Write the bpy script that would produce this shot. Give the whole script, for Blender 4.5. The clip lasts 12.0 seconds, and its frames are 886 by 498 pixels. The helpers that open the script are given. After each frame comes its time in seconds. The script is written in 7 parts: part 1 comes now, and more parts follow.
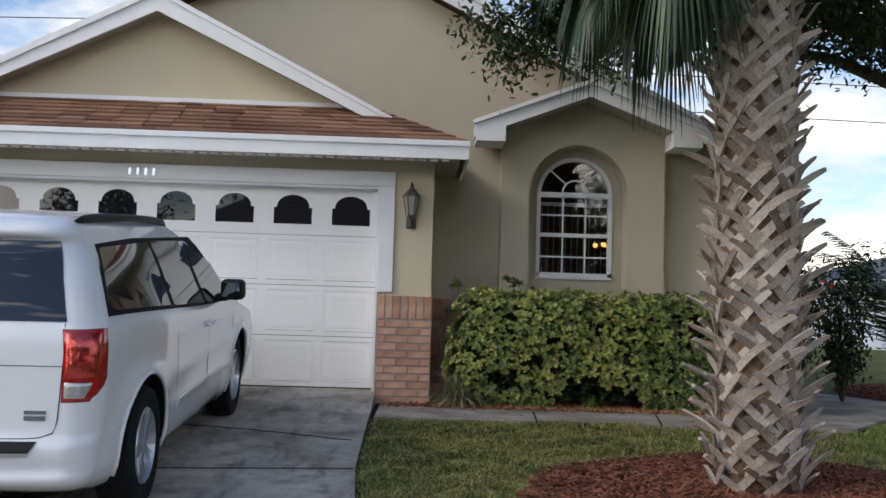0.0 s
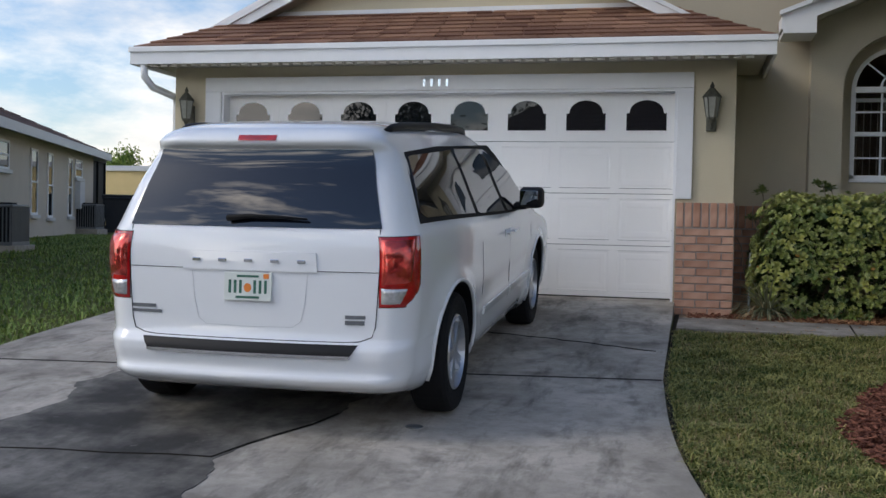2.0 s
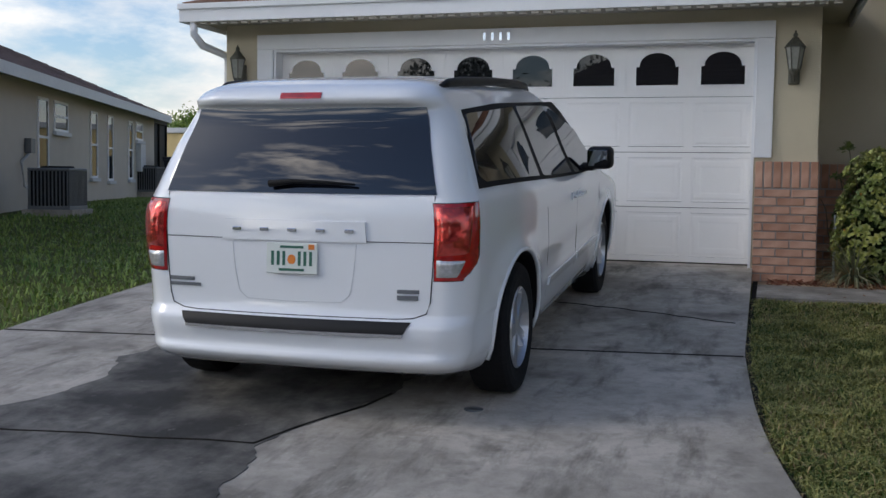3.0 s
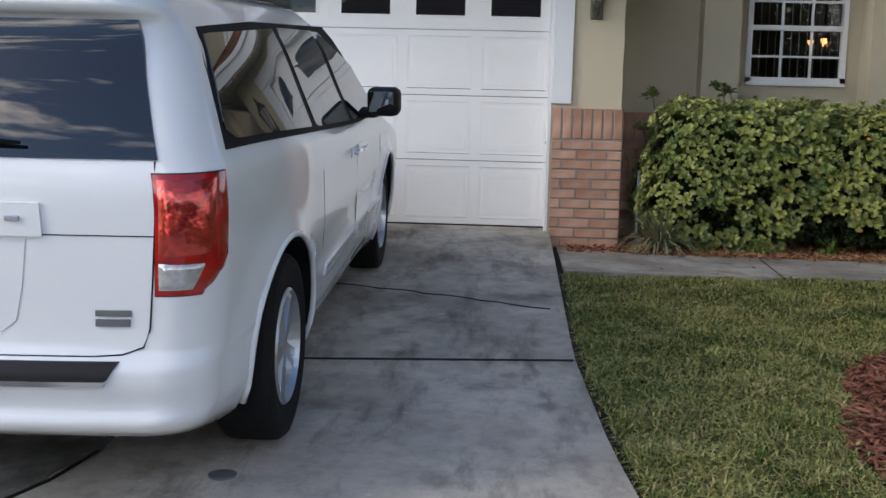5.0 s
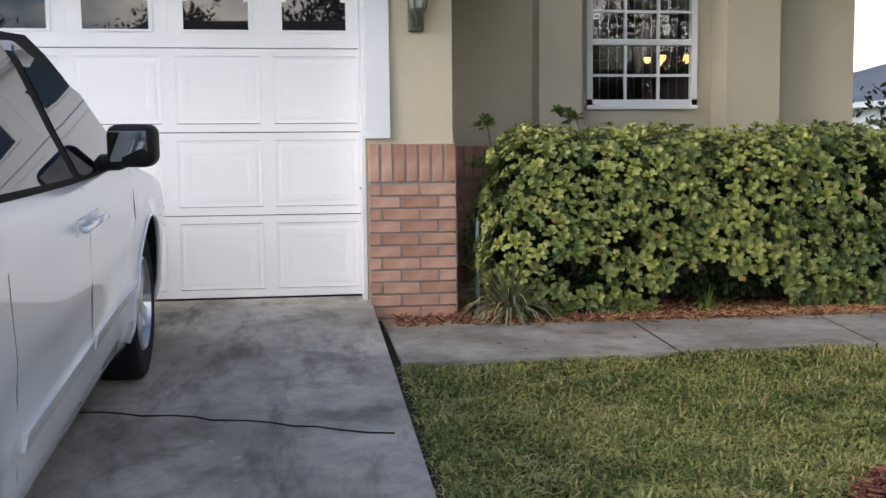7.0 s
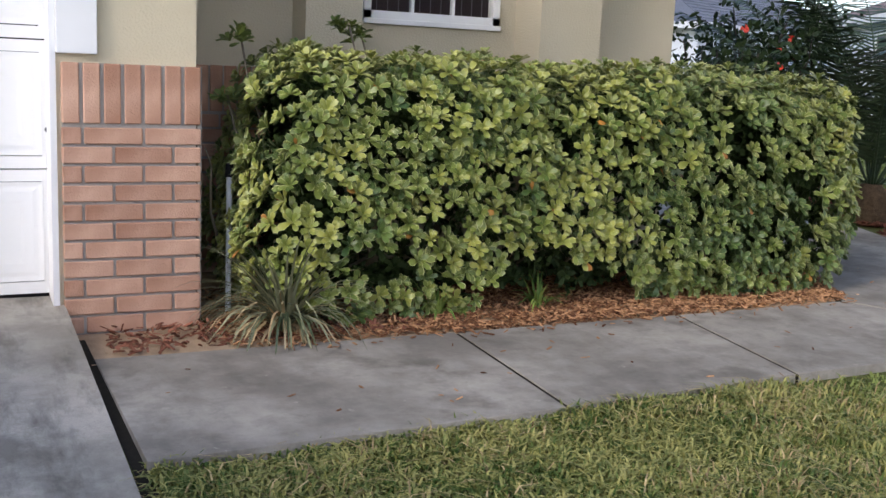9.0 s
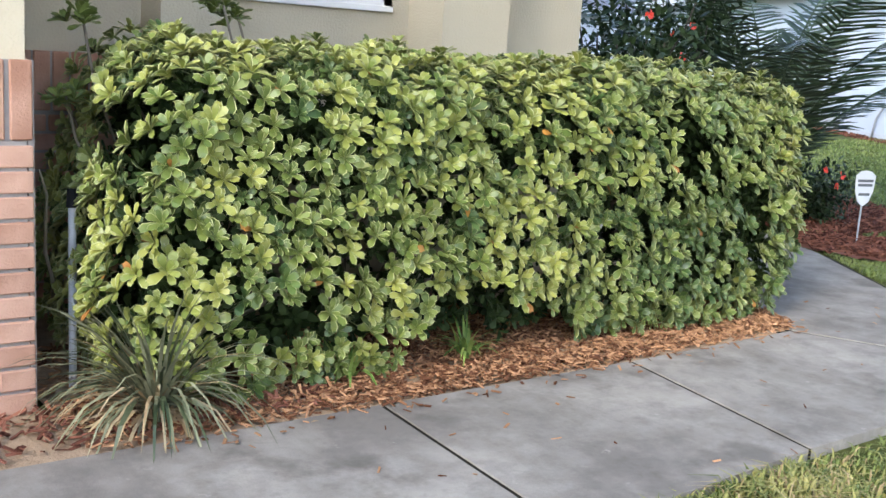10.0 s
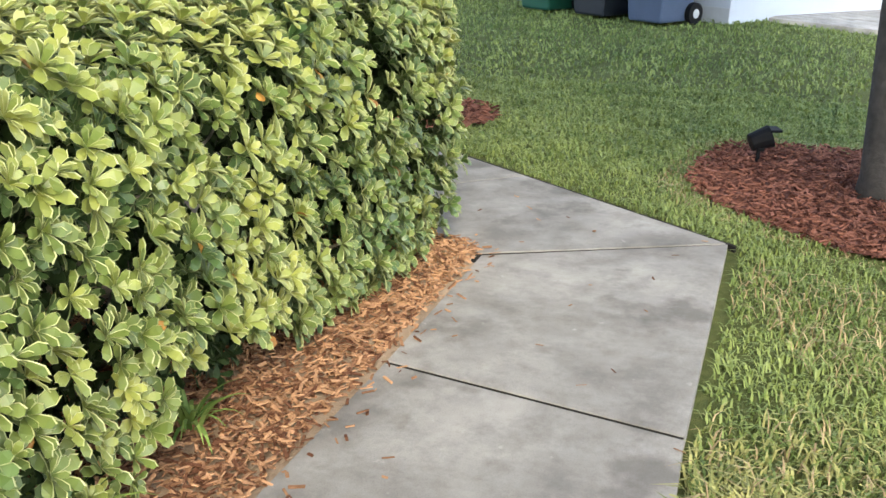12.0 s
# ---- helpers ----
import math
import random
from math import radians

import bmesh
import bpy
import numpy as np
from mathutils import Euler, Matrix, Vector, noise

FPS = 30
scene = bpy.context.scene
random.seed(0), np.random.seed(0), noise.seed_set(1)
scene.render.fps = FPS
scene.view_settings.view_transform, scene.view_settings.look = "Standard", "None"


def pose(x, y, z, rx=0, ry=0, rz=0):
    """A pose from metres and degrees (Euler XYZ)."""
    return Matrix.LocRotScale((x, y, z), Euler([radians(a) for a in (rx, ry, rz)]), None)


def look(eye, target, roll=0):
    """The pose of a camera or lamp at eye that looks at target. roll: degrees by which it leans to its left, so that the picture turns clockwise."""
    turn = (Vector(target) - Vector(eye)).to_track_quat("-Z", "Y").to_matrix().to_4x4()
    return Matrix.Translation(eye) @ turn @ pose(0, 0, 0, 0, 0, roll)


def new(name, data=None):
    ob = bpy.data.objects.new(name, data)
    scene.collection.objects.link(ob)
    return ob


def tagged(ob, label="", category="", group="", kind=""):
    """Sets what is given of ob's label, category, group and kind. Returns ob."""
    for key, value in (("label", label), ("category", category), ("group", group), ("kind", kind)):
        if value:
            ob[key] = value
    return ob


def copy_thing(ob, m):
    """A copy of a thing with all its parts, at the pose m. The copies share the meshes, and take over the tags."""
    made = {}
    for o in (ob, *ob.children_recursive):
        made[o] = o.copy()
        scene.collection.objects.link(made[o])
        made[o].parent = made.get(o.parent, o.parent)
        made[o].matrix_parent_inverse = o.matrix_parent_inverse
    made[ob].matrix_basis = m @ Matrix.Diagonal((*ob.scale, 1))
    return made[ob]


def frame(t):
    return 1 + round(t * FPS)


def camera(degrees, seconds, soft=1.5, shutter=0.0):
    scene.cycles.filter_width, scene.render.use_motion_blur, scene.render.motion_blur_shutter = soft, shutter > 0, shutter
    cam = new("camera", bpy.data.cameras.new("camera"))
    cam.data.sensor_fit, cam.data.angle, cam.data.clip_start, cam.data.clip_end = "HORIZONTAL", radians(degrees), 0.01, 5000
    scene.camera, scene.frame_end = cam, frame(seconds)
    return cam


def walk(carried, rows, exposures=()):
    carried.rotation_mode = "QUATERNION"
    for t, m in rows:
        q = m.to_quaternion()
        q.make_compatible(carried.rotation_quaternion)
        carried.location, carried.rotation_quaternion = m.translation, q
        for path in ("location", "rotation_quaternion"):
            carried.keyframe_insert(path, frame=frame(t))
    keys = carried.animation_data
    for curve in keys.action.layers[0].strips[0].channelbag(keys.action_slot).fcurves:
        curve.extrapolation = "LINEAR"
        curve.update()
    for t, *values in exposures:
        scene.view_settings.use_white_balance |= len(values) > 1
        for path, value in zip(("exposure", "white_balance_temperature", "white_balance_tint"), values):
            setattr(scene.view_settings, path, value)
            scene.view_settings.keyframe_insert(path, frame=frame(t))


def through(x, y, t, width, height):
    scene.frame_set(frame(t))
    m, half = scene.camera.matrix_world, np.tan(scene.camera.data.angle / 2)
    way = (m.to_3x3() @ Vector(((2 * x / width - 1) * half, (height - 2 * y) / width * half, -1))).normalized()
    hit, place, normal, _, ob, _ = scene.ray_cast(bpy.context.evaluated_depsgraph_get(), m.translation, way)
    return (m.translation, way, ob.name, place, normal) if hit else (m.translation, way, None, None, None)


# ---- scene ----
cam = camera(46.0, 12.0)
PATH = [
    (0, (0.756, 0.645, 1.4), (0.814, 2.64, 1.529), 1.7),
    (0.5, (0.72, 0.65, 1.403), (0.658, 2.646, 1.505), 2.0),
    (1, (0.674, 0.699, 1.391), (0.483, 2.689, 1.461), 2.2),
    (1.5, (0.623, 0.722, 1.383), (0.302, 2.696, 1.403), 1.8),
    (2, (0.554, 0.863, 1.36), (0.094, 2.809, 1.308), 1.2),
    (2.5, (0.493, 1.113, 1.351), (-0.097, 3.022, 1.286), 0.4),
    (2.7, (0.477, 1.205, 1.363), (-0.123, 3.111, 1.275), 0.8),
    (4.3, (0.138, 2.367, 1.418), (-0.163, 4.327, 1.156), 0.9),
    (4.5, (0.076, 2.572, 1.396), (-0.187, 4.539, 1.149), 1.2),
    (5, (0.015, 3.016, 1.442), (-0.091, 4.999, 1.206), 1.5),
    (5.5, (-0.002, 3.561, 1.475), (-0.006, 5.546, 1.236), 1.5),
    (6, (-0.052, 4.024, 1.506), (0.032, 6.017, 1.356), 2.6),
    (6.5, (-0.055, 4.422, 1.484), (0.132, 6.407, 1.328), 0.7),
    (8.3, (-0.088, 6.264, 1.583), (0.531, 8.152, 1.349), 2.2),
    (8.5, (-0.091, 6.512, 1.571), (0.607, 8.369, 1.321), 2.9),
    (9, (-0.081, 7.034, 1.655), (0.804, 8.794, 1.308), 2.6),
    (9.5, (0.027, 7.61, 1.709), (1.062, 9.278, 1.327), 2.8),
    (10, (0.058, 8.166, 1.718), (1.249, 9.728, 1.338), 3.7),
    (10.5, (0.141, 8.708, 1.747), (1.521, 10.093, 1.323), 4.0),
    (11, (0.175, 9.135, 1.839), (1.735, 10.287, 1.35), 5.7),
    (11.5, (0.199, 9.524, 1.895), (1.911, 10.382, 1.32), 2.1),
    (12, (0.362, 9.816, 1.948), (2.152, 10.422, 1.293), 0.5),
]
EXPOSURES = [(0, 0.33, 7050, 11), (1.5, 0.33, 7000, 11), (2.5, -0.06, 6750, 11), (4.5, 0.34, 6900, 11), (5.5, 0.72, 7000, 11), (6.5, 0.96, 7100, 12), (8.5, 0.86, 7200, 14), (9.0, 1.22, 7000, 14), (9.5, 1.74, 6450, 11), (10.5, 1.96, 7000, 10), (11.0, 2.0, 7400, 9), (12.0, 2.1, 7300, 7)]
walk(cam, [(t, look(eye, target, roll)) for t, eye, target, roll in PATH], EXPOSURES)

# ---- world, sun ----
def make_world():
    w = bpy.data.worlds.new("sky")
    scene.world = w
    w.use_nodes = True
    nt = w.node_tree
    nt.nodes.clear()
    N, L = nt.nodes.new, nt.links.new
    out, bg = N("ShaderNodeOutputWorld"), N("ShaderNodeBackground")
    sky = N("ShaderNodeTexSky")
    sky.sky_type, sky.sun_disc = "NISHITA", False
    sky.sun_elevation, sky.sun_rotation = radians(35), radians(-113.6)
    tc, mp = N("ShaderNodeTexCoord"), N("ShaderNodeMapping")
    mp.inputs["Scale"].default_value, mp.inputs["Location"].default_value = (1.0, 1.0, 2.6), (0.6, 0.2, 0.3)
    n1 = N("ShaderNodeTexNoise")
    n1.inputs["Scale"].default_value, n1.inputs["Detail"].default_value, n1.inputs["Roughness"].default_value = 3.6, 10, 0.6
    r1 = N("ShaderNodeValToRGB")
    r1.color_ramp.elements[0].position, r1.color_ramp.elements[1].position = 0.45, 0.66
    n2 = N("ShaderNodeTexNoise")
    n2.inputs["Scale"].default_value, n2.inputs["Detail"].default_value = 5.0, 6
    r2 = N("ShaderNodeValToRGB")
    r2.color_ramp.elements[0].position, r2.color_ramp.elements[1].position = 0.35, 0.68
    r2.color_ramp.elements[0].color, r2.color_ramp.elements[1].color = (5.8, 5.9, 6.2, 1), (10.4, 9.9, 9.2, 1)
    gain = N("ShaderNodeMix")
    gain.data_type, gain.blend_type = "RGBA", "MULTIPLY"
    gain.inputs["Factor"].default_value = 1.0
    gain.inputs["B"].default_value = (0.86, 1.0, 1.18, 1)
    mx = N("ShaderNodeMix")
    mx.data_type = "RGBA"
    L(tc.outputs["Generated"], mp.inputs["Vector"])
    L(mp.outputs[0], n1.inputs["Vector"]), L(mp.outputs[0], n2.inputs["Vector"])
    # cloud cover thins out overhead
    sep, thin, cover = N("ShaderNodeSeparateXYZ"), N("ShaderNodeMath"), N("ShaderNodeMath")
    thin.operation, cover.operation = "MULTIPLY_ADD", "ADD"
    thin.inputs[1].default_value, thin.inputs[2].default_value = -0.26, 0.075
    L(tc.outputs["Generated"], sep.inputs[0]), L(sep.outputs["Z"], thin.inputs[0])
    L(n1.outputs["Fac"], cover.inputs[0]), L(thin.outputs[0], cover.inputs[1])
    L(cover.outputs[0], r1.inputs["Fac"]), L(n2.outputs["Fac"], r2.inputs["Fac"])
    L(sky.outputs[0], gain.inputs["A"])
    L(r1.outputs["Color"], mx.inputs["Factor"])
    L(gain.outputs["Result"], mx.inputs["A"]), L(r2.outputs["Color"], mx.inputs["B"])
    # clouds shine brighter towards the sun's side of the sky
    dot = N("ShaderNodeVectorMath")
    dot.operation = "DOT_PRODUCT"
    dot.inputs[1].default_value = Vector((-0.42, -0.80, 0.42)).normalized()
    lift = N("ShaderNodeMapRange")
    lift.interpolation_type = "SMOOTHSTEP"
    for k, v in (("From Min", -0.1), ("From Max", 0.95), ("To Min", 1.0), ("To Max", 3.2)):
        lift.inputs[k].default_value = v
    cl = N("ShaderNodeVectorMath")
    cl.operation = "SCALE"
    L(tc.outputs["Generated"], dot.inputs[0]), L(dot.outputs["Value"], lift.inputs["Value"])
    L(r2.outputs["Color"], cl.inputs[0]), L(lift.outputs[0], cl.inputs["Scale"])
    L(cl.outputs[0], mx.inputs["B"])
    L(mx.outputs["Result"], bg.inputs["Color"])
    bg.inputs["Strength"].default_value = 0.140
    L(bg.outputs[0], out.inputs[0])


make_world()
sun_data = bpy.data.lights.new("sun", "SUN")
sun_data.energy, sun_data.angle, sun_data.color = 0.7, radians(16), (1.0, 0.93, 0.82)
sun = new("sun", sun_data)
sun.matrix_world = look((-16, -7, 12), (0, 0, 0))


# ---- materials ----
def mat(name, base, rough=0.7, metal=0.0, var=0.15, scale=8.0, bump=0.0, bscale=60.0, second=None, coat=0.0, island=0.0, obrand=0.0, big=0.7, spec=0.5):
    m = bpy.data.materials.new(name)
    m.use_nodes = True
    nt = m.node_tree
    N, L = nt.nodes.new, nt.links.new
    b = nt.nodes["Principled BSDF"]
    b.inputs["Roughness"].default_value, b.inputs["Metallic"].default_value = rough, metal
    b.inputs["Coat Weight"].default_value = coat
    b.inputs["Coat Roughness"].default_value = 0.04
    b.inputs["Specular IOR Level"].default_value = spec
    tc = N("ShaderNodeTexCoord")
    n1, n2 = N("ShaderNodeTexNoise"), N("ShaderNodeTexNoise")
    n1.inputs["Scale"].default_value, n1.inputs["Detail"].default_value = scale, 8
    n2.inputs["Scale"].default_value, n2.inputs["Detail"].default_value = big, 5
    L(tc.outputs["Object"], n1.inputs["Vector"]), L(tc.outputs["Object"], n2.inputs["Vector"])
    add = N("ShaderNodeMath")
    add.operation = "ADD"
    L(n1.outputs["Fac"], add.inputs[0]), L(n2.outputs["Fac"], add.inputs[1])
    last = add.outputs[0]
    if island or obrand:
        src = N("ShaderNodeNewGeometry").outputs["Random Per Island"] if island else N("ShaderNodeObjectInfo").outputs["Random"]
        ml = N("ShaderNodeMath")
        ml.operation, ml.inputs[1].default_value, ml.inputs[2].default_value = "MULTIPLY_ADD", (island or obrand), -0.5 * (island or obrand)
        L(src, ml.inputs[0])
        a2 = N("ShaderNodeMath")
        a2.operation = "ADD"
        L(last, a2.inputs[0]), L(ml.outputs[0], a2.inputs[1])
        last = a2.outputs[0]
    mr = N("ShaderNodeMapRange")
    mr.inputs["From Min"].default_value, mr.inputs["From Max"].default_value = 0.55, 1.45
    L(last, mr.inputs["Value"])
    mx = N("ShaderNodeMix")
    mx.data_type = "RGBA"
    hi = second or tuple(min(1, c * (1 + var)) for c in base)
    lo = tuple(c * (1 - var) for c in base) if second is None else base
    mx.inputs["A"].default_value, mx.inputs["B"].default_value = (*lo, 1), (*hi, 1)
    L(mr.outputs[0], mx.inputs["Factor"])
    L(mx.outputs["Result"], b.inputs["Base Color"])
    if bump:
        nb = N("ShaderNodeTexNoise")
        nb.inputs["Scale"].default_value, nb.inputs["Detail"].default_value = bscale, 5
        L(tc.outputs["Object"], nb.inputs["Vector"])
        bp = N("ShaderNodeBump")
        bp.inputs["Strength"].default_value, bp.inputs["Distance"].default_value = bump, 0.01
        L(nb.outputs["Fac"], bp.inputs["Height"])
        L(bp.outputs[0], b.inputs["Normal"])
    return m


def glass_mat(name, tint=(0.02, 0.025, 0.03), rough=0.02, through=0.0, coat=0.0):
    m = bpy.data.materials.new(name)
    m.use_nodes = True
    b = m.node_tree.nodes["Principled BSDF"]
    b.inputs["Base Color"].default_value = (*tint, 1)
    b.inputs["Roughness"].default_value = rough
    b.inputs["IOR"].default_value = 1.52
    b.inputs["Transmission Weight"].default_value = through
    b.inputs["Coat Weight"].default_value, b.inputs["Coat Roughness"].default_value = coat, 0.01
    return m


def emit_mat(name, col, strength):
    m = bpy.data.materials.new(name)
    m.use_nodes = True
    b = m.node_tree.nodes["Principled BSDF"]
    b.inputs["Emission Color"].default_value, b.inputs["Emission Strength"].default_value = (*col, 1), strength
    return m


STUCCO = mat("stucco", (0.57, 0.505, 0.365), 0.9, var=0.06, scale=3, bump=0.35, bscale=90)
# second tan, darkened so the bay and front walls carry their shade in colour
STUCCO_TAN_SHADED = mat("stucco_tan_shaded", (0.49, 0.44, 0.335), 0.9, var=0.07, scale=3, bump=0.35, bscale=90)
WHITE_TRIM = mat("white_trim", (0.78, 0.79, 0.80), 0.55, var=0.05, scale=5, bump=0.05)
DOOR_WHITE = mat("door_white", (0.86, 0.85, 0.83), 0.45, var=0.03, scale=4, bump=0.04, bscale=200)
SOFFIT = mat("soffit", (0.42, 0.39, 0.33), 0.8, var=0.08)
SHINGLE = mat("shingle", (0.12, 0.05, 0.03), 0.9, scale=120, bump=0.5, bscale=220, second=(0.34, 0.185, 0.115), island=0.75)
SLATE = mat("slate_shingle", (0.06, 0.065, 0.08), 0.9, scale=60, bump=0.5, second=(0.13, 0.14, 0.165), island=0.4)
SHINGLE_DARK = mat("shingle_dark", (0.10, 0.065, 0.06), 0.9, scale=60, bump=0.5, second=(0.19, 0.13, 0.12), island=0.4)
BRICK = mat("brick", (0.33, 0.16, 0.10), 0.9, scale=7, bump=0.4, bscale=120, second=(0.60, 0.37, 0.27), obrand=0.5, big=5)
MORTAR = mat("mortar", (0.34, 0.31, 0.28), 0.95, var=0.12, scale=40, bump=0.4)


def concrete_mat(name, dark, light, stain, streak=0.35):
    """Weathered concrete: cloudy tone, fine grit, dark blotches and drawn-out scuffs."""
    m = bpy.data.materials.new(name)
    m.use_nodes = True
    nt = m.node_tree
    N, L = nt.nodes.new, nt.links.new
    b = nt.nodes["Principled BSDF"]
    b.inputs["Roughness"].default_value = 0.85
    b.inputs["Specular IOR Level"].default_value = 0.25
    tc = N("ShaderNodeTexCoord")

    def nz(scale, detail, rough, stretch=None, turn=0.0):
        n = N("ShaderNodeTexNoise")
        n.inputs["Scale"].default_value, n.inputs["Detail"].default_value, n.inputs["Roughness"].default_value = scale, detail, rough
        if stretch:
            mp = N("ShaderNodeMapping")
            mp.inputs["Scale"].default_value, mp.inputs["Rotation"].default_value = stretch, (0, 0, radians(turn))
            L(tc.outputs["Object"], mp.inputs["Vector"])
            L(mp.outputs[0], n.inputs["Vector"])
        else:
            L(tc.outputs["Object"], n.inputs["Vector"])
        return n.outputs["Fac"]

    def rng(v, a, c, lo=0.0, hi=1.0):
        r = N("ShaderNodeMapRange")
        for k, x in (("From Min", a), ("From Max", c), ("To Min", lo), ("To Max", hi)):
            r.inputs[k].default_value = x
        L(v, r.inputs["Value"])
        return r.outputs[0]

    def mix(fac, a, c):
        x = N("ShaderNodeMix")
        x.data_type = "RGBA"
        L(fac, x.inputs["Factor"])
        for k, v in (("A", a), ("B", c)):
            if isinstance(v, tuple):
                x.inputs[k].default_value = (*v, 1)
            else:
                L(v, x.inputs[k])
        return x.outputs["Result"]
    col = mix(rng(nz(1.6, 9, 0.62), 0.36, 0.66), dark, light)
    col = mix(rng(nz(230, 3, 0.5), 0.5, 0.9, 0, 0.45), col, tuple(c * 0.45 for c in dark))
    col = mix(rng(nz(3.1, 8, 0.6), 0.56, 0.68, 0, 0.55), col, stain)
    col = mix(rng(nz(1.3, 9, 0.68, (4.0, 1.1, 1), -32), 0.51, 0.68, 0, streak), col, stain)
    col = mix(rng(nz(14, 5, 0.6), 0.66, 0.72, 0, 0.35), col, tuple(min(1, c * 1.3) for c in light))
    col = mix(rng(nz(8.5, 10, 0.72), 0.46, 0.66, 0, 0.42), col, tuple(c * 0.62 for c in dark))
    L(col, b.inputs["Base Color"])
    bp = N("ShaderNodeBump")
    bp.inputs["Strength"].default_value, bp.inputs["Distance"].default_value = 0.3, 0.006
    L(nz(160, 5, 0.6), bp.inputs["Height"])
    L(bp.outputs[0], b.inputs["Normal"])
    return m


CONCRETE = concrete_mat("concrete", (0.305, 0.278, 0.24), (0.56, 0.515, 0.455), (0.095, 0.085, 0.072), 0.75)
WALK_CONCRETE = concrete_mat("walk_concrete", (0.215, 0.195, 0.172), (0.45, 0.415, 0.37), (0.095, 0.084, 0.07), 0.2)
CONCRETE_OLD = concrete_mat("concrete_old", (0.055, 0.053, 0.05), (0.27, 0.255, 0.23), (0.035, 0.034, 0.032), 0.6)
JOINT = mat("joint_dirt", (0.025, 0.022, 0.018), 0.95, var=0.3, scale=30, spec=0.1)
SOIL = mat("soil_sand", (0.24, 0.165, 0.105), 0.95, scale=20, bump=0.6, bscale=90, second=(0.50, 0.36, 0.235))
TURF = mat("turf", (0.05, 0.065, 0.018), 0.95, spec=0.1, scale=25, bump=0.8, bscale=120, second=(0.15, 0.16, 0.055), big=1.2)
BLADE = mat("grass_blade", (0.048, 0.092, 0.016), 0.6, spec=0.25, scale=5.0, second=(0.40, 0.37, 0.13), island=0.95, big=1.6)
BLADE_GREEN = mat("grass_blade_green", (0.07, 0.145, 0.026), 0.6, spec=0.3, scale=4.0, second=(0.29, 0.37, 0.09), island=0.75, big=1.1)
BLADE_LUSH = mat("grass_blade_lush", (0.09, 0.145, 0.028), 0.6, spec=0.3, scale=4.0, second=(0.29, 0.34, 0.10), island=0.6, big=1.1)
MULCH_RED = mat("mulch_red", (0.075, 0.026, 0.017), 0.9, spec=0.15, scale=20, bump=0.4, second=(0.30, 0.125, 0.082), island=1.0)
MULCH_TAN = mat("mulch_tan", (0.12, 0.050, 0.026), 0.9, spec=0.15, scale=20, bump=0.4, second=(0.54, 0.30, 0.16), island=1.1)
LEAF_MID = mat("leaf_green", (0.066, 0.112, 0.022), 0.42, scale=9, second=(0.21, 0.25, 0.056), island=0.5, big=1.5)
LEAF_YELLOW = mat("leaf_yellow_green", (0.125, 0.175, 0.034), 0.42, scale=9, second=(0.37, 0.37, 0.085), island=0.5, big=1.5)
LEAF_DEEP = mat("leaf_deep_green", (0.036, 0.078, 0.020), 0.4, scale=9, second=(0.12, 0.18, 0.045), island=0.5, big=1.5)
# the shade deep in the hedge is put into this darker leaf colour
LEAF_INNER_SHADE = mat("leaf_inner_shade", (0.012, 0.026, 0.007), 0.6, spec=0.2, scale=6, second=(0.05, 0.08, 0.022), island=0.6)
LEAF_OLD = mat("leaf_old", (0.25, 0.10, 0.02), 0.6, scale=12, second=(0.55, 0.27, 0.05), island=0.6)
LEAF_EDGE = mat("leaf_margin", (0.15, 0.20, 0.065), 0.45, scale=9, second=(0.34, 0.37, 0.16), island=0.35, big=1.5)
LEAF_EDGE_PALE = mat("leaf_margin_cream", (0.27, 0.30, 0.10), 0.45, scale=9, second=(0.50, 0.50, 0.24), island=0.35, big=1.5)
LEAF_DARK = mat("leaf_dark", (0.010, 0.024, 0.008), 0.5, spec=0.3, scale=6, second=(0.05, 0.085, 0.03), island=0.8)
TWIG = mat("twig", (0.20, 0.17, 0.13), 0.9, var=0.3, scale=40, bump=0.4)
BARK = mat("bark", (0.035, 0.03, 0.026), 0.95, scale=20, bump=0.9, bscale=40, second=(0.12, 0.105, 0.09))
BOOT = mat("palm_boot", (0.17, 0.125, 0.092), 0.9, scale=55, bump=0.5, bscale=160, second=(0.58, 0.51, 0.44), obrand=0.7, big=2.5)
FIBRE = mat("palm_fibre", (0.03, 0.02, 0.012), 0.95, spec=0.1, scale=30, bump=1.0, bscale=80, second=(0.16, 0.11, 0.07))
TRUNK_FIBRE = mat("palm_trunk_fibre", (0.045, 0.026, 0.016), 0.95, spec=0.1, scale=22, bump=1.0, bscale=60, second=(0.27, 0.18, 0.12), big=6)
FROND = mat("palm_frond", (0.015, 0.03, 0.012), 0.5, scale=5, second=(0.06, 0.10, 0.045), island=0.7)
VAN_WHITE = mat("van_paint_white", (0.80, 0.82, 0.84), 0.25, var=0.01, scale=2, coat=1.0)
VAN_BLACK = mat("van_black_plastic", (0.007, 0.007, 0.008), 0.5, spec=0.3, var=0.15, scale=30, bump=0.05)
VAN_GLASS = glass_mat("van_privacy_glass", (0.005, 0.006, 0.010), coat=0.6)
TYRE = mat("tyre_rubber", (0.011, 0.011, 0.012), 0.85, spec=0.2, var=0.2, scale=30, bump=0.3)
ALLOY = mat("alloy", (0.55, 0.56, 0.58), 0.3, metal=0.9, var=0.06)
MIRROR = mat("tinted_mirror", (0.32, 0.34, 0.34), 0.03, metal=1.0, var=0.02)
CHROME = mat("chrome", (0.75, 0.76, 0.78), 0.12, metal=1.0, var=0.03)
TAIL_RED = mat("tail_lens_red", (0.16, 0.002, 0.003), 0.12, scale=26, second=(0.62, 0.012, 0.012), coat=1.0, big=14)
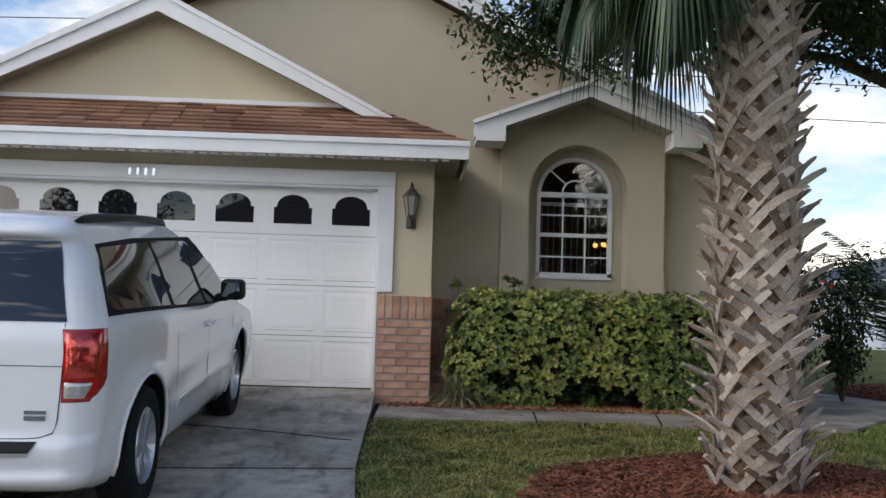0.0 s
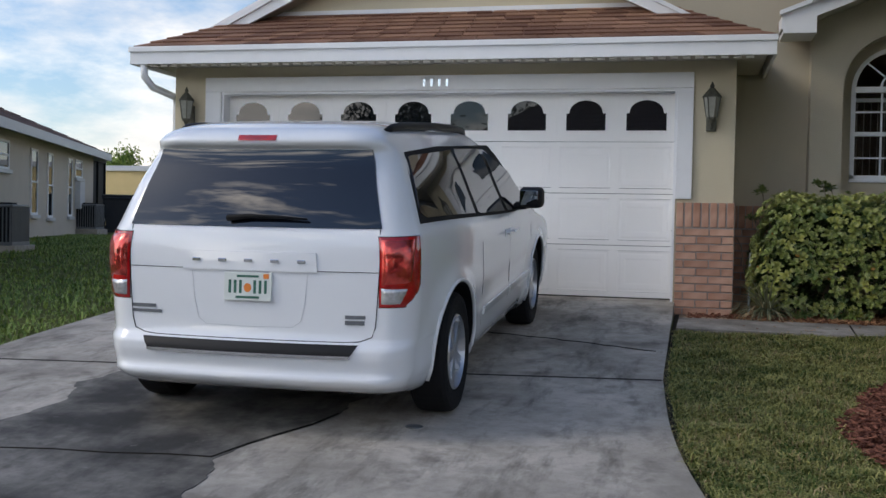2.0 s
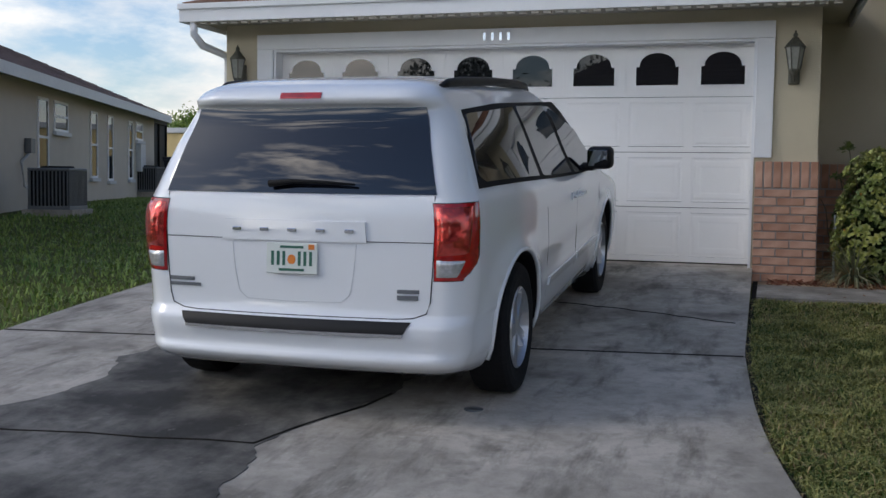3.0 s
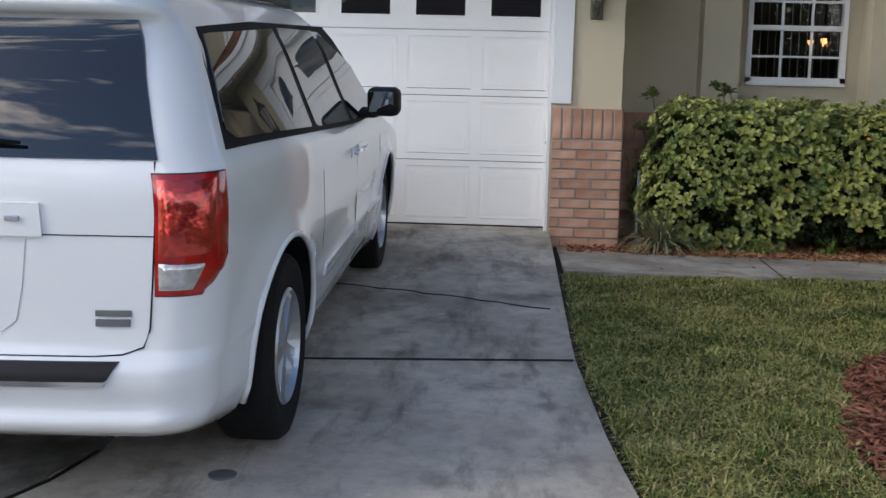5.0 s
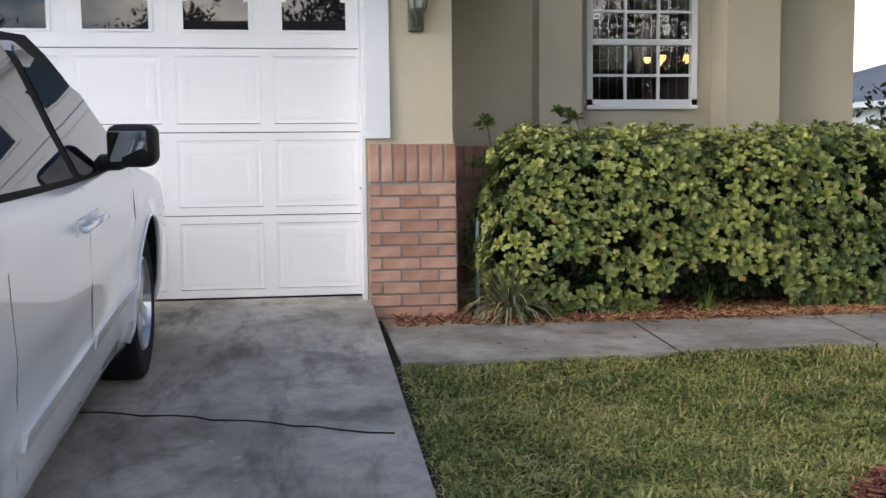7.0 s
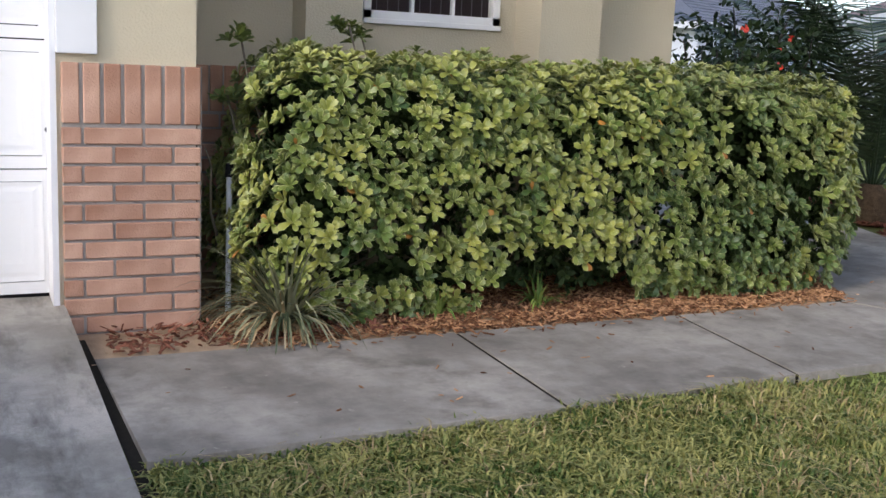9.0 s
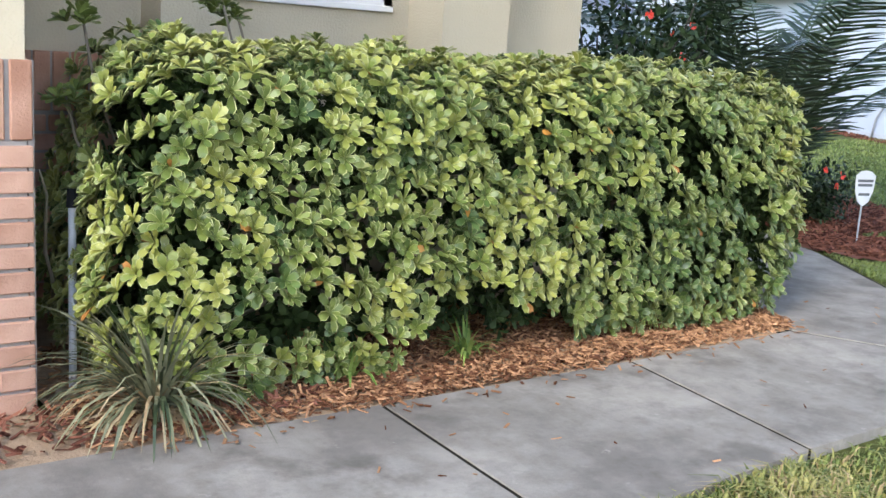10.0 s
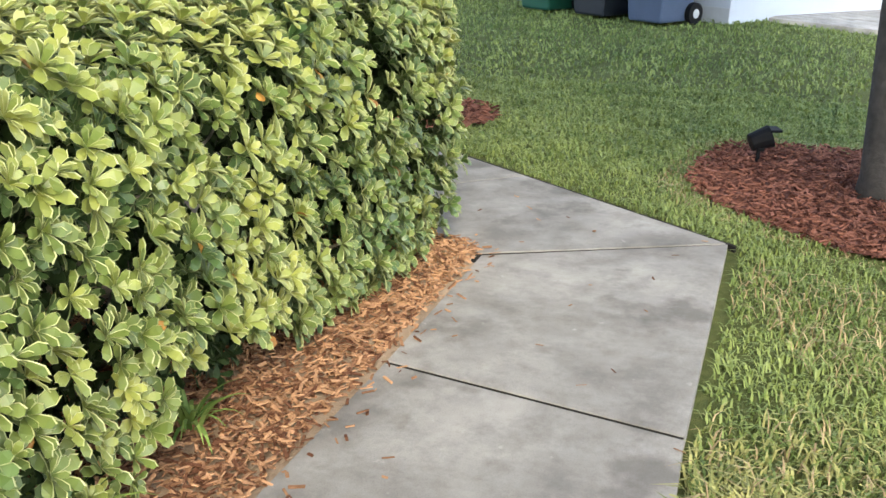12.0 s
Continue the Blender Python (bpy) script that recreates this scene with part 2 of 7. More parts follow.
TAIL_CORE = mat("tail_reflector_red", (0.20, 0.001, 0.002), 0.14, metal=0.7, scale=22, second=(1.0, 0.12, 0.09), coat=1.0, big=9, bump=1.0, bscale=17)
TAIL_CLEAR = mat("tail_lens_clear", (0.55, 0.54, 0.54), 0.15, var=0.4, scale=60, metal=0.4, coat=1.0)
PLATE = mat("plate", (0.68, 0.72, 0.68), 0.45, var=0.05)
PLATE_GREEN = mat("plate_green", (0.02, 0.12, 0.08), 0.5)
ORANGE = mat("orange_paint", (0.75, 0.22, 0.03), 0.5)
BLACK = mat("black", (0.007, 0.007, 0.008), 0.7, var=0.2, spec=0.2)
WIN_GLASS = glass_mat("window_glass", (0.012, 0.013, 0.014), 0.015)
IRON = mat("lantern_bronze", (0.055, 0.055, 0.045), 0.5, metal=0.5, scale=40, second=(0.16, 0.155, 0.12), bump=0.2)
LANTERN_GLASS = mat("lantern_glass", (0.30, 0.30, 0.26), 0.15, var=0.2, scale=30)
WHITE_WALL = mat("white_stucco", (0.52, 0.56, 0.62), 0.9, var=0.05, scale=3, bump=0.3, bscale=90)
YELLOW_WALL = mat("yellow_wall", (0.62, 0.48, 0.24), 0.9, var=0.07, scale=3, bump=0.2)
GREY_METAL = mat("grey_metal", (0.13, 0.14, 0.15), 0.5, var=0.2, scale=20)
LIGHT_GREY = mat("light_grey_paint", (0.50, 0.52, 0.54), 0.5, var=0.1, scale=12)
SCREEN = mat("pool_screen", (0.012, 0.013, 0.014), 0.8, var=0.2)
BIN_GREEN = mat("bin_green", (0.006, 0.08, 0.05), 0.5, var=0.12, scale=9)
BIN_YELLOW = mat("bin_lid_yellow", (0.75, 0.42, 0.03), 0.5, var=0.08)
BIN_BLACK = mat("bin_black", (0.015, 0.02, 0.03), 0.5, var=0.2, scale=9)
BIN_BLUE = mat("bin_blue", (0.06, 0.09, 0.155), 0.55, var=0.12, scale=9)
HIBISCUS_RED = mat("hibiscus_petal", (0.75, 0.06, 0.03), 0.5, var=0.2)


# ---- builders ----
def mesh(name, verts, faces, mats, idx=None, smooth=False):
    me = bpy.data.meshes.new(name)
    me.from_pydata([tuple(v) for v in verts], [], faces)
    for m in (mats if isinstance(mats, (list, tuple)) else [mats]):
        me.materials.append(m)
    if idx is not None:
        me.polygons.foreach_set("material_index", idx)
    if smooth:
        me.polygons.foreach_set("use_smooth", [True] * len(me.polygons))
    me.update()
    return me


def add(name, me, parent=None, label="", m=None):
    ob = new(name, me)
    if parent is not None:
        ob.parent = parent
    if m is not None:
        ob.matrix_basis = m
    if label:
        ob["label"] = label
    return ob


def part(name, bm, material, parent, label="", m=None, smooth=False):
    me = bpy.data.meshes.new(name)
    bm.normal_update()
    bm.to_mesh(me)
    bm.free()
    for mm in (material if isinstance(material, (list, tuple)) else [material]):
        me.materials.append(mm)
    if smooth:
        me.polygons.foreach_set("use_smooth", [True] * len(me.polygons))
    return add(name, me, parent, label, m)


def thing(name, label, category, group="", kind="", m=None):
    ob = new(name)
    ob.empty_display_size = 0.1
    if m is not None:
        ob.matrix_basis = m
    return tagged(ob, label, category, group, kind)


def bm_box(x0, x1, y0, y1, z0, z1, bev=0.0, seg=2):
    bm = bmesh.new()
    bmesh.ops.create_cube(bm, size=1)
    bmesh.ops.scale(bm, vec=(x1 - x0, y1 - y0, z1 - z0), verts=bm.verts)
    bmesh.ops.translate(bm, vec=((x0 + x1) / 2, (y0 + y1) / 2, (z0 + z1) / 2), verts=bm.verts)
    if bev:
        bmesh.ops.bevel(bm, geom=bm.edges[:], offset=bev, segments=seg, affect="EDGES", profile=0.5)
    return bm


def bm_cyl(r0, r1, a, b, n=16, cap=True):
    bm = bmesh.new()
    a, b = Vector(a), Vector(b)
    d = b - a
    bmesh.ops.create_cone(bm, cap_ends=cap, segments=n, radius1=r0, radius2=r1, depth=d.length)
    q = d.to_track_quat("Z", "Y").to_matrix().to_4x4()
    bmesh.ops.transform(bm, matrix=Matrix.Translation((a + b) / 2) @ q, verts=bm.verts)
    return bm


def bm_prism(poly, depth, axis="y", at=0.0):
    """A polygon in (x, z) pushed along y from at to at + depth; or in (y, z) along x; or in (x, y) along z."""
    def put(p, d):
        return {"y": (p[0], at + d, p[1]), "x": (at + d, p[0], p[1]), "z": (p[0], p[1], at + d)}[axis]
    bm = bmesh.new()
    lo = [bm.verts.new(put(p, 0)) for p in poly]
    hi = [bm.verts.new(put(p, depth)) for p in poly]
    bm.faces.new(lo), bm.faces.new(hi[::-1])
    n = len(poly)
    for i in range(n):
        bm.faces.new((lo[i], hi[i], hi[(i + 1) % n], lo[(i + 1) % n]))
    bmesh.ops.recalc_face_normals(bm, faces=bm.faces)
    return bm


def bm_lathe(profile, n=20, axis="z", caps=True):
    bm = bmesh.new()
    rings = []
    for r, z in profile:
        ring = []
        for i in range(n):
            a = 2 * math.pi * i / n
            p = (r * math.cos(a), r * math.sin(a), z)
            if axis == "x":
                p = (z, r * math.cos(a), r * math.sin(a))
            ring.append(bm.verts.new(p))
        rings.append(ring)
    for p, q in zip(rings, rings[1:]):
        for i in range(n):
            bm.faces.new((p[i], p[(i + 1) % n], q[(i + 1) % n], q[i]))
    if caps:
        bm.faces.new(rings[0][::-1]), bm.faces.new(rings[-1])
    bmesh.ops.recalc_face_normals(bm, faces=bm.faces)
    return bm


def join(*bms):
    out = bmesh.new()
    for b in bms:
        tmp = bpy.data.meshes.new("tmp")
        b.to_mesh(tmp)
        b.free()
        out.from_mesh(tmp)
        bpy.data.meshes.remove(tmp)
    return out


def tube(name, pts, r, material, parent=None, label="", res=2):
    """A bent round pipe or wire as a mesh."""
    verts, faces, n = [], [], 6 + 2 * res
    pts = [Vector(p) for p in pts]
    for i, p in enumerate(pts):
        d = (pts[min(i + 1, len(pts) - 1)] - pts[max(i - 1, 0)]).normalized()
        u = d.cross(Vector((0.31, 0.2, 0.93))).normalized()
        v = d.cross(u)
        rr = r[i] if isinstance(r, (list, tuple)) else r
        for k in range(n):
            a = 2 * math.pi * k / n
            verts.append(p + rr * (math.cos(a) * u + math.sin(a) * v))
    for i in range(len(pts) - 1):
        for k in range(n):
            k2 = (k + 1) % n
            faces.append((i * n + k, i * n + k2, (i + 1) * n + k2, (i + 1) * n + k))
    faces += [tuple(range(n))[::-1], tuple(range((len(pts) - 1) * n, len(pts) * n))]
    return add(name, mesh(name, verts, faces, material, smooth=True), parent, label)


def smoothstep(a, b, v):
    t = max(0.0, min(1.0, (v - a) / (b - a)))
    return t * t * (3 - 2 * t)


def drive_z(y):
    lo = -0.09 + 0.02 * (y - 2.0)
    hi = 0.62 + (y - 11.6) * 0.08
    return max(lo, hi) if abs(lo - hi) > 0.08 else (lo + hi) / 2 + abs(lo - hi) / 2 + 0.01 * (1 - abs(lo - hi) / 0.08)


def ground_z(x, y):
    z = drive_z(min(y, 9.9)) - 0.03
    z += 0.02 * smoothstep(9.9, 10.2, y) - 0.0 * x
    z += 0.10 * smoothstep(13.0, 20.0, y) + 0.07 * smoothstep(6.5, 12.0, abs(x)) * smoothstep(6.0, 11.0, y)
    z += 0.2 * smoothstep(6.0, 10.0, -x) * smoothstep(9.0, 15.0, y)
    return z + 0.012 * noise.noise((x * 0.7, y * 0.7, 0))


# ---- ground, drive, walk ----
def axis_steps(lo, hi, near0, near1, fine, coarse):
    v, out = lo, []
    while v < hi:
        out.append(v)
        gap = max(near0 - v, v - near1, 0)
        v += fine if gap <= 0 else min(coarse, fine + gap * 0.25)
    return out + [hi]


def make_ground():
    xs, ys = axis_steps(-400, 400, -7, 14, 0.5, 60), axis_steps(-300, 500, -1, 20, 0.5, 60)
    verts = [(x, y, ground_z(x, y)) for y in ys for x in xs]
    n = len(xs)
    faces = [(j * n + i, j * n + i + 1, (j + 1) * n + i + 1, (j + 1) * n + i) for j in range(len(ys) - 1) for i in range(n - 1)]
    g = add("ground", mesh("ground", verts, faces, TURF, smooth=True))
    tagged(g, "green lawn ground that slopes gently up to the house", "ground", kind="structure")
    return g


def slab(name, outline, parent, material, top, thick=0.14, label="", bev=0.008):
    """A poured slab over a plan outline, its top following top(x, y)."""
    bm = bmesh.new()
    lo = [bm.verts.new((x, y, top(x, y) - thick)) for x, y in outline]
    hi = [bm.verts.new((x, y, top(x, y))) for x, y in outline]
    n = len(outline)
    f = bm.faces.new(hi)
    bm.faces.new(lo[::-1])
    for i in range(n):
        bm.faces.new((lo[i], lo[(i + 1) % n], hi[(i + 1) % n], hi[i]))
    bmesh.ops.recalc_face_normals(bm, faces=bm.faces)
    if bev:
        bmesh.ops.bevel(bm, geom=[e for e in f.edges], offset=bev, segments=2, affect="EDGES", profile=0.5)
    return part(name, bm, material, parent, label)


def dz(x, y):
    return drive_z(y)


ground = make_ground()
drive = thing("driveway", "grey concrete driveway with tyre marks and dark joints", "driveway", kind="structure")


def drive_right(y):
    """The drive's curved right edge."""
    return 0.40 + 0.055 * max(0, 8.05 - y) ** 1.0 + 0.05 * max(0, 7.2 - y) ** 2 if y < 8.05 else 0.40 + 0.02 * (y - 8.05) / 3.5


def drive_left(y):
    return -4.68 + 0.05 * max(0, 9.0 - y) - 0.02 * max(0, 7.0 - y) ** 2


def joint_skew(x, y):
    """The cross joints run a little askew to the garage."""
    return 0.098 * (x - 0.4) * (1 - smoothstep(8.2, 11.0, y))


def drive_panel(y0, y1, x0=None, x1=None, material=CONCRETE, label=""):
    n = max(2, int((y1 - y0) / 0.25))
    ys = [y0 + 0.008 + (y1 - y0 - 0.016) * i / n for i in range(n + 1)]
    right = [((drive_right(y) if x1 is None else x1), y) for y in ys]
    left = [((drive_left(y) if x0 is None else x0), y) for y in ys]
    for (lx, _), (rx, _) in zip(left, right):
        assert rx > lx
    # rows of quads, so that the panel bends with the slope
    verts, faces = [], []
    cols = 10
    for (lx, y), (rx, _) in zip(left, right):
        for c in range(cols + 1):
            x = lx + (rx - lx) * c / cols
            yy = y + joint_skew(x, y)
            verts.append((x, yy, dz(x, yy)))
    w = cols + 1
    for r in range(n):
        for c in range(cols):
            faces.append((r * w + c, r * w + c + 1, (r + 1) * w + c + 1, (r + 1) * w + c))
    k = len(verts)
    rim = [c for c in range(w)] + [r * w + cols for r in range(1, n + 1)] + [n * w + c for c in range(cols - 1, -1, -1)] + [r * w for r in range(n - 1, 0, -1)]
    for i in rim:
        x, y, z = verts[i]
        verts.append((x, y, z - 0.14))
    m = len(rim)
    for i in range(m):
        faces.append((rim[(i + 1) % m], rim[i], k + i, k + (i + 1) % m))
    return add("concrete_panel", mesh("concrete_panel", verts, faces, material), drive, label)


drive_panel(7.98, 11.62)
drive_panel(3.2, 7.98)
drive_panel(0.4, 3.2)
drive_panel(-3.0, 0.4)
# damp dark patch of older concrete under and behind the van
def patch_outline():
    pts = [(-3.9, 3.7), (-2.2, 3.6), (-1.72, 4.4), (-1.60, 5.0), (-1.63, 5.36), (-1.74, 5.66), (-1.70, 5.93), (-1.61, 6.12), (-1.52, 6.36), (-1.42, 6.64), (-1.44, 6.9), (-1.2, 7.3), (-1.15, 7.76), (-2.0, 7.66), (-3.2, 7.56), (-3.34, 7.0), (-3.15, 6.6), (-3.22, 6.1), (-3.45, 5.7), (-3.6, 4.8)]
    out = []
    for (ax, ay), (bx, by) in zip(pts, pts[1:] + pts[:1]):
        for k in range(8):
            x, y = ax + (bx - ax) * k / 8, ay + (by - ay) * k / 8
            w = 0.06 * noise.noise((x * 4, y * 4, 1)) + 0.025 * noise.noise((x * 17, y * 17, 2))
            out.append((x + w, y + 0.7 * w))
    return out


slab("old_concrete_patch", patch_outline(), drive, CONCRETE_OLD, lambda x, y: drive_z(y) + 0.004, 0.05, "darker damp patch of concrete with an irregular edge", bev=0)
tube("crack", [(-1.9 + 0.1 * k + 0.03 * random.uniform(-1, 1), 9.66 - 0.028 * k - 0.02 * (k % 3 == 0) - 0.012 * (k > 14) * (k - 14), drive_z(9.66 - 0.028 * k - 0.012 * (k > 14) * (k - 14)) + 0.001) for k in range(23)], 0.0045, JOINT, drive, "dark wandering crack")
tube("crack", [(p[0] + 0.02 * random.uniform(-1, 1), p[1], drive_z(p[1]) + 0.004) for p in [(-3.5, 5.54), (-3.0, 5.56), (-2.6, 5.62), (-2.3, 5.63), (-2.0, 5.68), (-1.78, 5.69), (-1.70, 5.95), (-1.6, 6.14), (-1.5, 6.38), (-1.41, 6.64)]], 0.006, JOINT, drive, "dark wandering crack")
slab("repair_patch", [(-0.33, 10.22), (-0.08, 10.24), (-0.06, 10.36), (-0.2, 10.4), (-0.34, 10.35)], drive, CONCRETE, lambda x, y: drive_z(y) + 0.003, 0.02, "small pale repair patch", bev=0)
part("drain_cover", bm_cyl(0.05, 0.05, (-0.92, 6.49, drive_z(6.49) - 0.02), (-0.92, 6.49, drive_z(6.49) + 0.004), 20), GREY_METAL, drive, "small dark round cover")
# bed of dirt under the joints
for yj in (0.4, 3.2, 7.98):
    slab("joint_strip", [(x, yj + joint_skew(x, yj) + s) for x, s in ((drive_left(yj) + 0.01, -0.016), (drive_right(yj) - 0.01, -0.016), (drive_right(yj) - 0.01, 0.016), (drive_left(yj) + 0.01, 0.016))], drive, JOINT, lambda x, y: drive_z(y) + 0.001, 0.05, "dirt-filled joint", bev=0)


path = thing("walkway", "grey concrete front walk in separate slabs", "walkway", kind="structure")
WZ = 0.50
def wz(x, y):
    return WZ


D = Vector((0.59, 0.81))
for outline in (
    [(0.46, 9.93), (1.895, 9.95), (1.98, 10.99), (0.47, 11.02)],
    [(1.915, 9.95), (3.015, 10.0), (3.195, 10.97), (2.0, 10.99)],
    [(3.037, 10.0), (4.80, 10.02), (4.30, 10.98), (3.217, 10.97)],
    [(4.815, 10.03), (5.60, 11.13), (4.93, 11.86), (4.33, 10.99)],
    [(5.607, 11.14), (6.35, 12.2), (6.9, 13.4), (6.2, 15.5), (4.9, 15.5), (5.4, 13.3), (5.25, 12.3), (4.94, 11.87)],
):
    slab("concrete_slab", outline, path, WALK_CONCRETE, wz, 0.12, bev=0.002)
slab("joint_bed", [(0.47, 9.95), (4.75, 10.04), (6.3, 12.2), (6.0, 15.4), (5.0, 15.4), (5.2, 12.3), (4.2, 10.96), (0.47, 11.0)], path, JOINT, lambda x, y: WZ - 0.006, 0.1, bev=0)
slab("soil_edge", [(4.82, 9.99), (4.842, 9.985), (6.375, 12.15), (6.36, 12.17)], path, JOINT, lambda x, y: WZ - 0.014, 0.05, "dark soil gap along the walk", bev=0)
ys_edge = [3.0 + 0.1 * k for k in range(70)]
add("soil_strip", mesh("soil_strip", [(drive_right(y) + d + (0.012 * noise.noise((y * 6, d, 0)) if d > 0.02 else 0), y, max(ground_z(drive_right(y) + d, y) + 0.012, drive_z(y) - 0.022)) for y in ys_edge for d in (0.0, 0.055)], [(2 * k, 2 * k + 1, 2 * k + 3, 2 * k + 2) for k in range(69)], JOINT), drive, "dark bare soil along the driveway's edge")
edge = add("soil_strip", mesh("soil_strip", [(0.42, 9.9, 0.472), (0.462, 9.9, 0.472), (0.472, 11.3, 0.502), (0.43, 11.3, 0.502)], [(0, 1, 2, 3)], JOINT), drive)


# ---- the house ----
house = thing("house", "one-storey tan stucco house with white trim and brown shingle roofs", "house")
GX0, GX1, GY = -5.04, 0.957, 11.48
OX0, OX1, OTOP, FLOOR = -4.48, 0.40, 2.73, 0.62


def wall_part(name, bm, material=STUCCO, label=""):
    return part(name, bm, material, house, label)


wall_part("garage_wall_left", bm_box(GX0, OX0, GY, GY + 0.2, 0.2, 3.1), STUCCO)
wall_part("garage_wall_right", bm_box(OX1, GX1, GY, GY + 0.2, 0.2, 3.1), STUCCO)
wall_part("garage_wall_header", bm_box(OX0, OX1, GY, GY + 0.2, OTOP, 3.1), STUCCO)
wall_part("garage_wall_side", bm_box(GX1 - 0.2, GX1, GY + 0.2, 12.6, 0.2, 3.1), STUCCO)
wall_part("house_wall_side_left", bm_box(GX0, GX0 + 0.2, GY + 0.2, 24, 0.2, 3.1), STUCCO)
# tall gabled front wall behind the garage, with a gap for the window bay
RY = 12.6
gable = [(-5.04, 0.2), (1.76, 0.2), (1.76, 3.42), (3.58, 3.42), (3.58, 0.2), (4.32, 0.2), (4.32, 3.36), (-0.37, 5.70), (-5.04, 3.36)]
wall_part("front_wall", bm_prism(gable, 0.2, "y", RY), STUCCO_TAN_SHADED)
wall_part("house_wall_side_right", bm_box(4.12, 4.32, RY + 0.2, 24, 0.2, 3.36), STUCCO_TAN_SHADED)
wall_part("house_wall_back", bm_box(-4.84, 4.12, 23.8, 24, 0.2, 3.36), STUCCO_TAN_SHADED)

# window bay with an arched niche
BX0, BX1, BY = 1.74, 3.60, 12.38
NX0, NX1, NSP = 2.06, 3.18, 2.83
def arch(x0, x1, spring, z0, n=24):
    c, r = (x0 + x1) / 2, (x1 - x0) / 2
    return [(x0, z0)] + [(c - r * math.cos(math.pi * i / n), spring + r * math.sin(math.pi * i / n)) for i in range(n + 1)] + [(x1, z0)]


def bay_face():
    inner = arch(NX0, NX1, NSP, 1.2)
    outer = [(BX0, 0.2), (BX0, 3.55), (2.67, 3.96), (BX1, 3.55), (BX1, 0.2)]
    poly_l = [(BX0, 0.2), (BX0, 3.55), (2.67, 3.96)]
    half = [p for p in inner if p[0] <= 2.6201]
    left = poly_l + [(2.62, 3.955)] + half[::-1] + [(NX0, 0.2)]
    half2 = [p for p in inner if p[0] >= 2.6199]
    right = [(2.62, 3.955), (2.67, 3.96), (BX1, 3.55), (BX1, 0.2), (NX1, 0.2)] + half2[::-1]
    left = [(BX0, 0.2), (BX0, 3.55), (2.62, 3.94)] + half[::-1] + [(NX0, 0.2)]
    right = [(2.62, 3.94), (2.67, 3.96), (BX1, 3.55), (BX1, 0.2), (NX1, 0.2)] + half2[::-1]
    return join(bm_prism(left, 0.32, "y", BY), bm_prism(right, 0.32, "y", BY), bm_box(NX0, NX1, BY + 0.0, BY + 0.32, 0.2, 1.2))


wall_part("window_bay", bay_face(), STUCCO_TAN_SHADED)
# wall behind the niche, open where the window sits
WX0, WX1, WSP, WZ0 = 2.18, 3.06, 2.85, 1.90
ny = BY + 0.30
inner = arch(WX0, WX1, WSP, WZ0)
outerL = [(NX0 - 0.1, 1.0), (NX0 - 0.1, 3.5), (2.62, 3.5)] + [p for p in inner if p[0] <= 2.6201][::-1] + [(WX0, 1.0)]
outerR = [(2.62, 3.5), (NX1 + 0.1, 3.5), (NX1 + 0.1, 1.0), (WX1, 1.0)] + [p for p in inner if p[0] >= 2.6199][::-1]
wall_part("niche_wall", join(bm_prism(outerL, 0.1, "y", ny), bm_prism(outerR, 0.1, "y", ny), bm_box(WX0, WX1, ny, ny + 0.1, 1.0, WZ0)), STUCCO_TAN_SHADED)


def ring_bm(outer, inn, y, d):
    """A frame between two outlines with the same number of points, open between first and last."""
    bm = bmesh.new()
    n = len(outer)
    vs = [[bm.verts.new((p[0], yy, p[1])) for p in loop] for loop in (outer, inn) for yy in (y, y + d)]
    for i in range(n - 1):
        o0, o1, i0, i1 = vs
        bm.faces.new((o0[i], o0[i + 1], i0[i + 1], i0[i]))
        bm.faces.new((o1[i], i1[i], i1[i + 1], o1[i + 1]))
        bm.faces.new((o0[i], o1[i], o1[i + 1], o0[i + 1]))
        bm.faces.new((i0[i], i0[i + 1], i1[i + 1], i1[i]))
    bmesh.ops.recalc_face_normals(bm, faces=bm.faces)
    return bm


